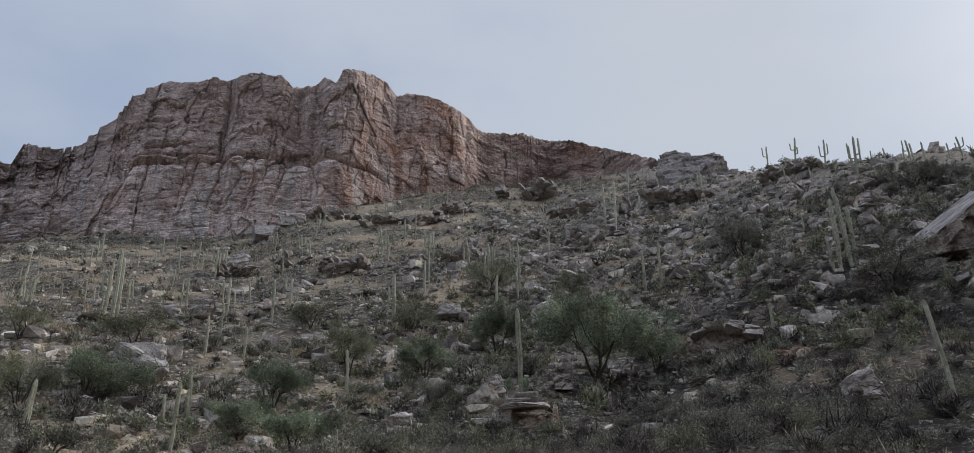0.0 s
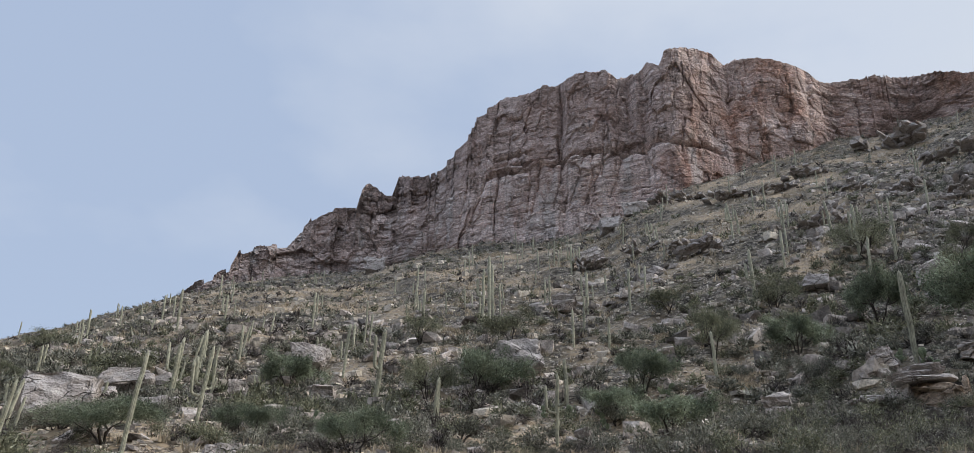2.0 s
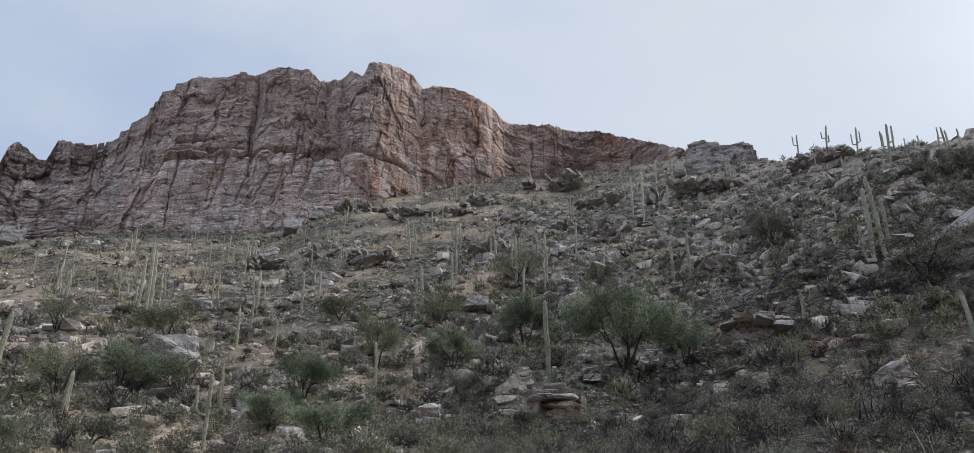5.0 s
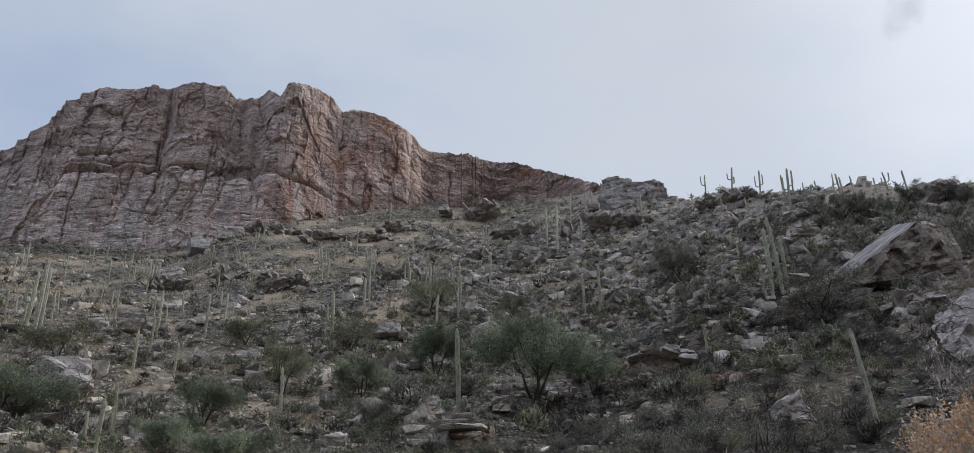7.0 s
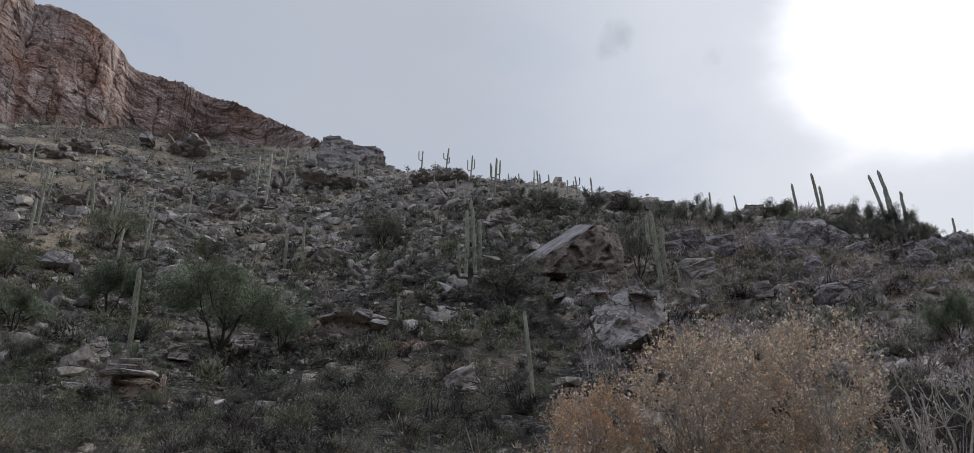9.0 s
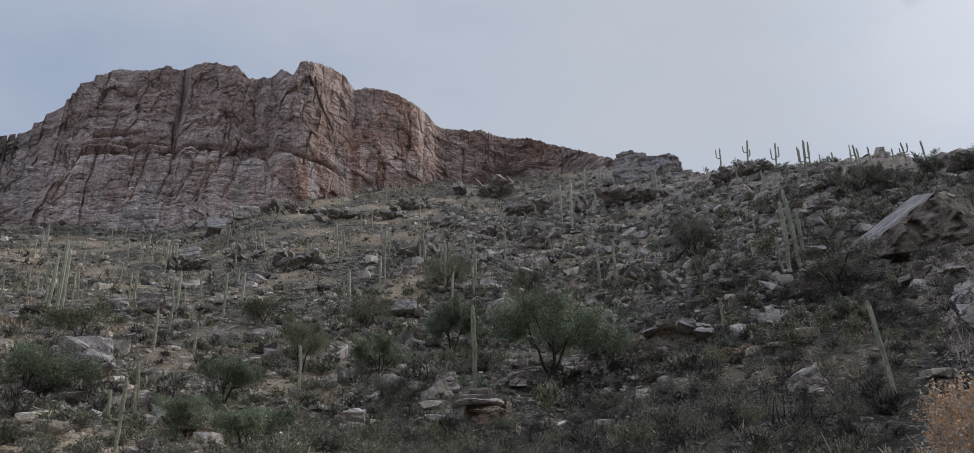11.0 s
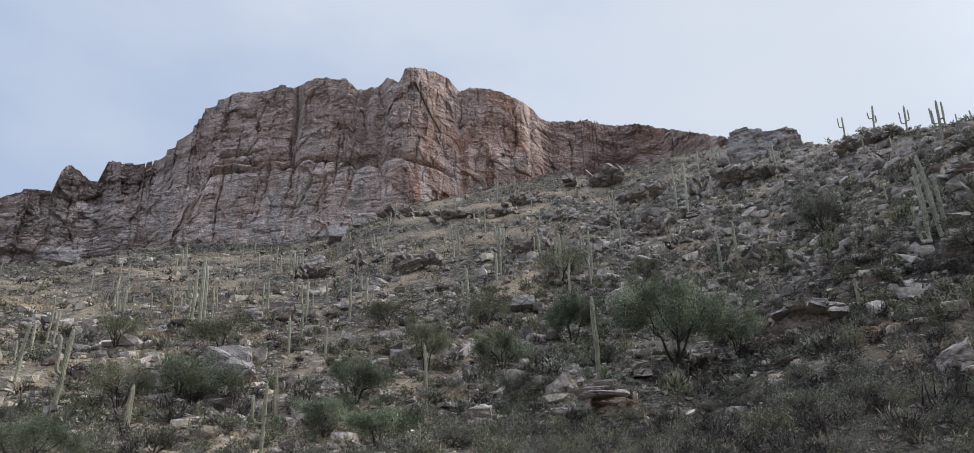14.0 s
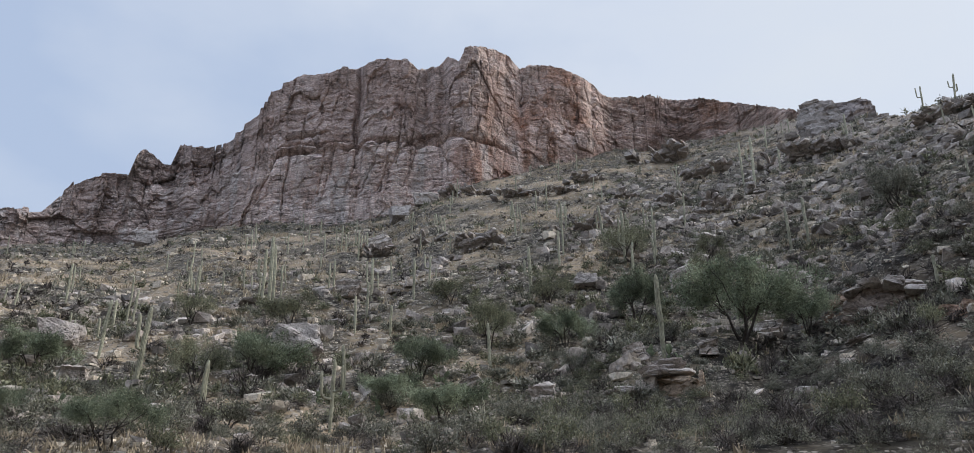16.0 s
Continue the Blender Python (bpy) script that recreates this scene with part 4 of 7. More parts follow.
    names = [("cliff_ridge", "stepped dark grey cliff ridge with knobs, falling away"), ("cliff_butte", "tall banded grey and orange cliff butte above the slope"),
             ("cliff_band", "low layered grey cliff band along the skyline")]
    for k, (name, label) in enumerate(names):
        c0, c1 = edges[k], edges[k + 1] + 1
        thing = empty(name, Matrix.Identity(4), label, "cliff")
        for pn, block, lab in (("lower_wall", front[: mid + 1], "pale jointed lower wall"), ("upper_wall", front[mid:], "streaked upper wall"), ("plateau", top, "broken flat top")):
            g = block[:, c0:c1]
            part(pn, mesh_of(pn, g.reshape(-1, 3), sheet_faces(g.shape[0], g.shape[1]), CLIFF, False), thing, lab)
    return az, rr[-1] + 3.0, z[-1] - 0.2


RIM_AZ, RIM_R, RIM_Z = build_cliffs()


def far_hill(az0, az1, r0, rise):
    """A long dark hill beyond the shoulder of the slope."""
    u, w = np.meshgrid(np.linspace(0, 1, 140), np.linspace(-1, 1, 40))
    a = np.radians(az0 + (az1 - az0) * u)
    r = r0 + 150 * w
    x, y = r * np.sin(a), r * np.cos(a)
    bulk = np.clip(np.sin(math.pi * u) * 1.6, 0, 1) ** 0.8 * np.cos(w * math.pi / 2) ** 0.9
    z = ground(x, y) - 3 + rise * bulk * (1 + 0.05 * fbm(x / 16, y / 16, 4, 61)) + 2.0 * bulk * fbm(x / 5, y / 5, 3, 62)
    me = mesh_of("far_hill", np.stack([x, y, z], -1).reshape(-1, 3), sheet_faces(40, 140), BROWN_ROCK, False)
    tagged(new("far_hill", me), "distant dark rocky hill behind the slope", "hill", kind="structure")


far_hill(-86, -55, 540, 79.0)


# ---- rocks ----
def ball(n):
    """A cube with n by n faces a side, blown up to a sphere."""
    k = np.linspace(-1, 1, n + 1)
    a, b = np.meshgrid(np.tan(k * math.pi / 4), np.tan(k * math.pi / 4))
    o = np.ones_like(a)
    sides = [(a, b, o), (-a, b, -o), (o, a, b), (-o, -a, b), (b, o, a), (b, -o, -a)]
    vs = np.concatenate([np.stack(s, -1).reshape(-1, 3) for s in sides])
    fs = np.concatenate([sheet_faces(n + 1, n + 1, i * (n + 1) ** 2) for i in range(6)])
    key, inv = np.unique(np.round(vs, 5), axis=0, return_inverse=True)
    inv = np.asarray(inv).reshape(-1)
    vs = key / np.linalg.norm(key, axis=1, keepdims=True)
    return vs, inv[fs]


BALLS = {n: ball(n) for n in (1, 2, 3, 6, 14, 26)}


def hull_of(points):
    """The convex hull of some points, as corners and triangles."""
    bm = bmesh.new()
    for q in points:
        bm.verts.new(q)
    res = bmesh.ops.convex_hull(bm, input=bm.verts[:])
    bmesh.ops.delete(bm, geom=list({g for g in res["geom_interior"] + res["geom_unused"] if isinstance(g, bmesh.types.BMVert)}), context="VERTS")
    bm.verts.index_update()
    bm.verts.ensure_lookup_table()
    v = np.array([q.co[:] for q in bm.verts])
    f = np.array([[q.index for q in t.verts] for t in bm.faces if len(t.verts) == 3])
    bm.free()
    return v, f


def split_form(rng, w, d, h, extra=6, jitter=0.2):
    """A split stone with sharp edges: a box with shifted corners and a few more on its sides."""
    c = np.array([(i, j, k) for i in (-1, 1) for j in (-1, 1) for k in (-1, 1)], float)
    c = c * rng.uniform(1 - 2 * jitter, 1.0, c.shape)
    e = rng.uniform(-1, 1, (extra, 3))
    e[np.arange(extra), rng.integers(0, 3, extra)] = rng.choice([-1.0, 1.0], extra)
    return hull_of(np.concatenate([c, e * 0.95]) * np.array([w, d, h]) * 0.5)


def worn_form(rng, w, d, h, points=22, square=3.2):
    """A weathered block: corners spread over a squarish ball, so that its faces meet at many blunt edges."""
    k = np.arange(points) + 0.5
    z, a = 1 - 2 * k / points, k * 2.39996 + rng.uniform(0, 6)
    q = np.stack([np.sqrt(1 - z * z) * np.cos(a), np.sqrt(1 - z * z) * np.sin(a), z], -1) + rng.normal(0, 0.28, (points, 3))
    q /= (np.abs(q) ** square).sum(1, keepdims=True) ** (1 / square)
    q *= rng.uniform(0.82, 1.04, (points, 1))
    q[:, 0] += 0.22 * rng.normal() * q[:, 2]
    return hull_of(q * np.array([w, d, h]) * 0.5)


def crisp_form(rng, w, d, h, extra=8, jitter=0.22, cuts=5, rough=0.035, beds=0.0, tilt=0.0, worn=0):
    """A split rock with sharp edges whose faces are rough, and grooved along their bedding where beds is set."""
    v, f = worn_form(rng, w, d, h, worn) if worn else split_form(rng, w, d, h, extra, jitter)
    bm = bmesh.new()
    vs = [bm.verts.new(q) for q in v]
    for t in f:
        bm.faces.new([vs[i] for i in t])
    bmesh.ops.subdivide_edges(bm, edges=bm.edges[:], cuts=cuts, use_grid_fill=True)
    bmesh.ops.triangulate(bm, faces=bm.faces[:])
    bm.normal_update()
    co, no = np.array([q.co[:] for q in bm.verts]), np.array([q.normal[:] for q in bm.verts])
    bm.verts.index_update()
    tri = np.array([[q.index for q in t.verts] for t in bm.faces])
    bm.free()
    s, o = (w + d + h) / 3, rng.uniform(0, 50, 3)
    q = co / s * 3.2 + o
    dent = rough * s * (wave(q[:, 0] + q[:, 2], q[:, 1] - q[:, 2], 21) + 0.6 * wave(2.3 * q[:, 0] - q[:, 2], 2.3 * q[:, 1] + 2 * q[:, 2], 22))
    crack = np.abs(wave(1.1 * q[:, 0] + 0.5 * q[:, 1], 1.4 * q[:, 2] - 0.6 * q[:, 1], 24))
    dent = dent - 0.045 * s * np.exp(-crack / 0.07) + 0.35 * rough * s * wave(6 * q[:, 0] + 3 * q[:, 1], 6 * q[:, 2] - 2 * q[:, 1], 25)
    if beds:
        b = co[:, 2] / beds + 0.35 * wave(q[:, 0], q[:, 1], 23)
        k = np.floor(b)
        fb = b - k
        dent = dent - beds * (0.45 * hashed(k, seed=int(o[0] * 9)) + 0.3 * np.exp(-np.minimum(fb, 1 - fb) * 9)) * (1 - np.abs(no[:, 2]))
    co = co + no * dent[:, None]
    if tilt:
        t = radians(tilt)
        co = co @ np.array([[math.cos(t), 0, math.sin(t)], [0, 1, 0], [-math.sin(t), 0, math.cos(t)]])
    return co, tri


def turned(v, a):
    c, s = math.cos(a), math.sin(a)
    return v @ np.array([[c, s, 0], [-s, c, 0], [0, 0, 1]])


def boulder(x, y, w, h, seed, label="angular grey boulder lying on the slope", name="boulder", deep=0.8, beds=0.0, tilt=0.0, n=14, sink=0.2, mat=None, cuts=9, face=0.0, lift=0.0, nod=0.0, worn=True):
    """A boulder that faces the creek; face turns it, degrees."""
    rng = np.random.default_rng(seed)
    v, f = crisp_form(rng, w * 1.12, w * deep, h * (1 + sink) * 1.12, 6 + cuts, 0.24, 11 if n > 14 else 7 if w > 1.5 else 4, 0.045, beds=beds, tilt=tilt, worn=16 + cuts if worn else 0)
    if nod:
        c, q = math.cos(radians(nod)), math.sin(radians(nod))
        v = np.stack([v[:, 0], c * v[:, 1] - q * v[:, 2], q * v[:, 1] + c * v[:, 2]], -1)
    v = v + np.array([0, 0, h * (1 - sink) / 2])
    a = -math.atan2(x, y) + radians(face)
    ob = new(name, mesh_of(name, v, f, mat or ROCK, False))
    ob.matrix_world = Matrix.Translation((x, y, gz(x, y) + lift)) @ Matrix.Rotation(a, 4, "Z")
    return tagged(ob, label, "boulder" if name == "boulder" else "rock outcrop", "boulders on the slope" if name == "boulder" else "")


def rock_ledge(x, y, w, h, seed, label="broken layered grey bedrock ledge on the slope", mat=None, sink=0.25):
    """Bedrock that crops out: split slabs of all sizes that dip one way, shoved over each other, with dark gaps between."""
    rng = np.random.default_rng(seed)
    thing = empty("rock_ledge", Matrix.Translation((x, y, gz(x, y) - sink * h)) @ Matrix.Rotation(-math.atan2(x, y), 4, "Z"), label, "rock outcrop", "ledges on the slope")
    dip, yaw0 = rng.normal(0, 14), rng.normal(0, 0.25)
    fine = w > 5
    for k in range(int(np.clip((9 if fine else 5) * w / h, 9, 28 if fine else 17))):
        u, level = rng.uniform(-0.5, 0.5), rng.random()
        top = h * (1.15 - 1.4 * abs(u)) * (0.7 + 0.3 * math.sin(7 * u + seed))
        t = h * rng.uniform(0.12, 0.36 if fine else 0.5)
        cw = w * (rng.uniform(0.07, 0.25) if fine else rng.uniform(0.14, 0.42))
        v, f = crisp_form(rng, cw, max(h, cw) * rng.uniform(0.6, 1.1), t, 4, 0.3, 2, 0.03)
        a = radians(dip + rng.normal(0, 9))
        v = v @ np.array([[math.cos(a), 0, math.sin(a)], [0, 1, 0], [-math.sin(a), 0, math.cos(a)]])
        a = radians(rng.normal(-10, 8))
        v = v @ np.array([[1, 0, 0], [0, math.cos(a), math.sin(a)], [0, -math.sin(a), math.cos(a)]])
        v = turned(v, yaw0 + rng.normal(0, 0.3)) + np.array([u * w, (0.5 - level) * 0.9 * h - 0.1 * h, level * top + sink * h * 0.5])
        part("slab", mesh_of("slab", v, f, mat or (ROCK if rng.random() < (0.25 if fine else 0.5) else PALE_ROCK), False), thing)
    return thing


# ---- saguaros ----
def ribbed(path, radii, ribs=11, deep=0.14):
    """A fluted tube along a path, closed with a round tip; path (n,3), radii (n)."""
    path = np.asarray(path, float)
    k = ribs * 2
    ang = np.arange(k) * 2 * math.pi / k
    flute = np.where(np.arange(k) % 2 == 0, 1.0, 1 - deep)
    tan = np.gradient(path, axis=0)
    tan /= np.linalg.norm(tan, axis=1, keepdims=True)
    ref = np.array([1.0, 0.013, 0.0])
    side = np.cross(tan, np.cross(ref, tan))
    side /= np.linalg.norm(side, axis=1, keepdims=True) + 1e-9
    up = np.cross(tan, side)
    rad = np.asarray(radii)[:, None] * flute[None, :]
    v = path[:, None, :] + rad[..., None] * (np.cos(ang)[None, :, None] * side[:, None, :] + np.sin(ang)[None, :, None] * up[:, None, :])
    n = len(path)
    i = np.arange(n - 1)[:, None] * k + np.arange(k)[None, :]
    j = np.arange(n - 1)[:, None] * k + (np.arange(k)[None, :] + 1) % k
    f = np.stack([i, j, j + k, i + k], -1).reshape(-1, 4)
    v = np.concatenate([v.reshape(-1, 3), path[-1:] + tan[-1:] * radii[-1] * 0.5])
    last = (n - 1) * k
    t = np.stack([last + np.arange(k), last + (np.arange(k) + 1) % k, np.full(k, n * k)], -1)
    return v, [f, t]


def column(height, radius, bend, rng, base=(0, 0, 0), steps=9):
    s = np.concatenate([np.linspace(0, 0.93, steps), [0.965, 0.985, 1.0]])
    path = np.stack([base[0] + bend[0] * s**1.3, base[1] + bend[1] * s**1.3, base[2] + height * s], -1)
    path[1:-3, :2] += rng.normal(0, radius * 0.1, (steps - 1, 2))
    rad = radius * np.array(list(np.interp(np.linspace(0, 0.93, steps), [0, 0.15, 0.55, 0.93], [0.72, 0.86, 1.0, 0.88])) + [0.7, 0.48, 0.2])
    return path, rad


SAGUAROS = "saguaros on the hillside"


def saguaro(x, y, h, lean, arms, seed, label=""):
    """A saguaro: a fluted trunk and arms that leave it sideways and turn up. lean: metres that the tip stands to the viewer's right."""
    rng = np.random.default_rng(seed)
    a = -math.atan2(x, y)
    rad = min(0.27, 0.06 + 0.0225 * h) * min(1.0, max(0.55, math.hypot(x, y) / 58)) * rng.uniform(0.9, 1.12)
    ribs = 11 if math.hypot(x, y) < 75 else 7
    words = {0: "tall armless", 1: "one-armed", 2: "two-armed"}.get(arms, "many-armed")
    if h < 2.2:
        words = "short young armless"
    thing = empty("saguaro", Matrix.Translation((x, y, gz(x, y) - 0.15)) @ Matrix.Rotation(a, 4, "Z"),
                  label or f"{words} grey-green saguaro cactus{' leaning to one side' if abs(lean) > 0.12 * h else ''}", "cactus", SAGUAROS)
    path, radii = column(h + 0.15, rad, (lean, rng.normal(0, 0.03) * h), rng)
    part("trunk", mesh_of("trunk", *ribbed(path, radii, ribs), SAGUARO, False), thing)
    for k in range(arms):
        side = (k % 2) * 2 - 1
        turn = math.radians(rng.uniform(-50, 50)) + (0 if side > 0 else math.pi)
        z0 = h * rng.uniform(0.36, 0.6)
        t = z0 / h
        out, up = rng.uniform(0.35, 0.62) + rad, h * rng.uniform(0.2, 0.42)
        ar = rad * rng.uniform(0.6, 0.8)
        c, s = math.cos(turn), math.sin(turn)
        prof = [(0, 0), (0.45, -0.02), (0.8, 0.06), (0.97, 0.3), (1.0, 0.6)]
        pts = [(c * out * p, s * out * p, z0 + q * 0.6) for p, q in prof]
        pts += [(c * out * (1 + 0.05 * j), s * out, z0 + 0.36 + up * j) for j in (0.3, 0.6, 0.85, 0.94, 0.985, 1.0)]
        pts = np.array(pts) + np.array([lean * t**1.3, 0, 0])
        rr = ar * np.array([0.8, 0.85, 0.9, 0.95, 1, 1, 1, 0.95, 0.82, 0.5, 0.2])
        part("arm", mesh_of("arm", *ribbed(pts, rr, max(7, ribs - 2)), SAGUARO, False), thing)
    return thing


# ---- leaves, shrubs and trees ----
def cards(rng, pts, size, long=1.8, up=0.0, wide=0.42, away=None):
    """A small pointed leaf or sprig at each place, turned at random, or away from a centre. size: one number or one a leaf."""
    n = len(pts)
    d = rng.normal(0, 1, (n, 3))
    if away is not None:
        q = pts - np.asarray(away)
        d = d + 0.7 * q / (np.linalg.norm(q, axis=1, keepdims=True) + 1e-9)
    d[:, 2] = d[:, 2] * (1 - 0.3 * up) + up * 1.5
    d /= np.linalg.norm(d, axis=1, keepdims=True)
    e = np.cross(d, rng.normal(0, 1, (n, 3)))
    e /= np.linalg.norm(e, axis=1, keepdims=True) + 1e-9
    s = (np.broadcast_to(size, n) * rng.uniform(0.6, 1.4, n))[:, None]
    v = np.stack([pts - e * s * wide, pts + e * s * wide, pts + d * s * long], 1).reshape(-1, 3)
    return v, np.arange(3 * n).reshape(n, 3)


def twig(a, b, r0, r1, sides=4, rng=None, bow=0.0, steps=3):
    """A thin tapering limb from a to b."""
    a, b = np.asarray(a, float), np.asarray(b, float)
    s = np.linspace(0, 1, steps + 1)[:, None]
    path = a + (b - a) * s
    if rng is not None and bow:
        path[1:-1] += rng.normal(0, bow * np.linalg.norm(b - a), (steps - 1, 3))
    t = (b - a) / (np.linalg.norm(b - a) + 1e-9)
    e = np.cross(t, (0.31, 0.87, 0.37))
    e /= np.linalg.norm(e) + 1e-9
    g = np.cross(t, e)
    ang = np.arange(sides) * 2 * math.pi / sides
    rad = (r0 + (r1 - r0) * s)
    v = path[:, None, :] + rad[:, :, None] * (np.cos(ang)[None, :, None] * e + np.sin(ang)[None, :, None] * g)
    i = np.arange(steps)[:, None] * sides + np.arange(sides)[None, :]
    j = np.arange(steps)[:, None] * sides + (np.arange(sides)[None, :] + 1) % sides
    return v.reshape(-1, 3), np.stack([i, j, j + sides, i + sides], -1).reshape(-1, 4)


def shrub_form(rng, leaves, size, flat=0.62, stems=7, twiggy=False):
    """A round shrub one metre wide: stems from the ground, sprigs that gather in uneven clumps near the outside. twiggy: bare fine twigs that fan out from the foot."""
    k = 9
    hub = rng.normal(0, 1, (k, 3))
    hub[:, 2] = np.abs(hub[:, 2]) * 0.8 + 0.15
    hub /= np.linalg.norm(hub, axis=1, keepdims=True)
    hub *= rng.uniform(0.2, 0.38, k)[:, None]
    pick = rng.integers(0, k, leaves)
    p = hub[pick] * rng.uniform(0.35, 1.1, (leaves, 1)) ** 0.6 + rng.normal(0, 0.085, (leaves, 3))
    p[:, 2] = np.abs(p[:, 2]) * flat * 1.6 + (0.02 if twiggy else 0.12)
    if twiggy:
        lv = cards(rng, p * 0.85, size, 4.5, 0.15, 0.17, (0, 0, -0.15))
    else:
        lv = cards(rng, p, size, 2.2, 0.25, 0.34, (0, 0, 0))
    st = [twig((0, 0, -0.05), hub[i % k] * (1, 1, flat * 1.7), 0.016, 0.006, 3, rng, 0.08) for i in range(stems)]
    return lv, join(st)


def tree_form(rng, leaves, size, spread=0.5, tall=0.62, trunk=0.015):
    """A low desert tree one metre wide: a short forked trunk, crooked limbs, an open crown in layers."""
    stems, limbs, ends = [], [], []
    forks = int(rng.integers(3, 6))
    for i in range(forks):
        a = 2 * math.pi * (i + rng.uniform(-0.3, 0.3)) / forks
        z1 = rng.uniform(0.16, 0.28)
        p1 = np.array([math.cos(a) * 0.13, math.sin(a) * 0.13, z1]) * (1, 1, tall / 0.62)
        stems.append(twig((rng.normal(0, 0.01), rng.normal(0, 0.01), -0.05), p1, trunk, trunk * 0.6, 6, rng, 0.05))
        for j in range(3):
            b = a + rng.uniform(-0.9, 0.9)
            q = rng.uniform(0.22, spread * 0.85)
            p2 = np.array([math.cos(b) * q, math.sin(b) * q, rng.uniform(0.55, 0.92) * tall])
            limbs.append(twig(p1, p2, trunk * 0.5, trunk * 0.18, 5, rng, 0.07))
            for m in range(3):
                p3 = p2 + rng.normal(0, 0.09, 3) * (1, 1, 0.55)
                limbs.append(twig(p1 + (p2 - p1) * 0.7, p3, trunk * 0.22, trunk * 0.08, 3, rng, 0.05, 2))
                ends.append(p3)
    ends = np.array(ends + ends + [q * (0.97, 0.97, rng.uniform(0.7, 0.95)) for q in ends])
    pick = rng.integers(0, len(ends), leaves)
    p = ends[pick] + rng.normal(0, 0.058, (leaves, 3)) * (1, 1, 0.7)
    p[:, 2] = np.maximum(p[:, 2], 0.03)
    return cards(rng, p, size, 2.6, 0.1, 0.25, (0, 0, 0.2)), join(stems), join(limbs)


TREES = {}
for kind, leaf, count, size in (("green", LEAF_GREEN, 15000, 0.0155), ("lush", LEAF_GREEN, 30000, 0.0095), ("thin", LEAF_OLIVE, 8500, 0.014), ("grey", LEAF_GREY, 6200, 0.0165)):
    TREES[kind] = []
    for s in range(3):
        rng = np.random.default_rng(400 + s + 10 * len(TREES))
        lv, wood, limbs = tree_form(rng, count, size)
        TREES[kind].append((mesh_of("crown", *lv, leaf), mesh_of("trunk", *wood, BARK), mesh_of("limb", *limbs, BARK)))
TREE_LABELS = {"green": "spreading green mesquite tree with dark forked trunk", "lush": "fine-leaved green mesquite tree with dark forked trunk", "thin": "open thin-leaved palo verde tree on the slope", "grey": "grey-green desert ironwood tree with sparse crown"}


def desert_tree(x, y, w, h, kind, seed, label=""):
    crown, wood, limbs = TREES[kind][seed % 3]
    thing = empty("desert_tree", Matrix.Translation((x, y, gz(x, y))) @ Matrix.Rotation(seed * 1.7, 4, "Z") @ Matrix.Diagonal((0.84 * w, 0.84 * w, h / 0.66, 1)), label or TREE_LABELS[kind], "tree", "trees on the hillside")
    trunk = part("trunk", wood, thing)
    part("limb", limbs, trunk)["kind"] = "stuff"
    part("crown", crown, thing)
    return thing


# ---- the saguaros: place, height, lean, arms ----
SAGUAROS_NEAR_A = [
    (20.5, 55.0, 2.4, -0.0, 0), (2.2, 51.8, 5.4, -0.16, 0), (-9.9, 55.6, 3.4, -0.16, 0), (-6.4, 34.4, 1.3, -0.06, 0), (-14.3, 36.4, 3.5, 0.06, 2),
    (-17.7, 47.1, 3.6, -0.17, 0), (-25.1, 43.5, 2.7, 0.07, 0), (-45.7, 25.3, 2.2, 0.23, 0), (-37.4, 20.7, 4.7, 0.64, 0), (-42.1, 24.6, 1.7, 0.31, 0),
    (-52.5, 31.2, 2.3, 0.33, 0), (-45.6, 26.4, 3.3, 0.33, 0), (-45.3, 26.9, 3.0, 0.39, 0), (-55.7, 33.1, 3.9, 0.69, 0),
    (-29.9, 18.8, 3.1, 0.36, 0), (-75.8, 38.0, 2.1, 0.1, 0), (-43.9, 41.3, 4.4, 0.42, 0), (-49.8, 47.5, 3.4, 0.08, 0), (-58.6, 60.7, 4.0, 0.07, 0), (-41.6, 25.0, 3.9, 0.32, 0), (-34.6, 22.1, 2.4, 0.42, 1), (-33.7, 21.9, 1.7, 0.29, 0), (-34.8, 22.0, 1.3, 0.09, 0),
    (-29.1, 18.2, 1.7, -0.11, 0), (-23.9, 19.5, 4.2, 0.42, 0), (-40.7, 31.5, 2.0, 0.15, 0), (-44.4, 39.9, 4.2, 0.32, 1), (-44.4, 39.7, 3.8, 0.27, 0),
]
for k, (x, y, h, lean, arms) in enumerate(SAGUAROS_NEAR_A):
    saguaro(x, y, h, lean, arms, 100 + k)
SAGUAROS_NEAR_B = [
    (-30.6, 29.2, 3.9, 0.39, 3), (-41.8, 40.8, 1.4, 0.38, 0), (-34.0, 49.7, 6.0, 0.46, 1), (-25.1, 43.2, 2.8, 0.16, 0), (-20.4, 30.9, 0.8, 0.03, 0),
    (16.6, 28.0, 4.2, -0.4, 0), (39.0, 26.0, 1.9, 0.22, 2),
]
for k, (x, y, h, lean, arms) in enumerate(SAGUAROS_NEAR_B):
    saguaro(x, y, h, lean, arms, 200 + k)
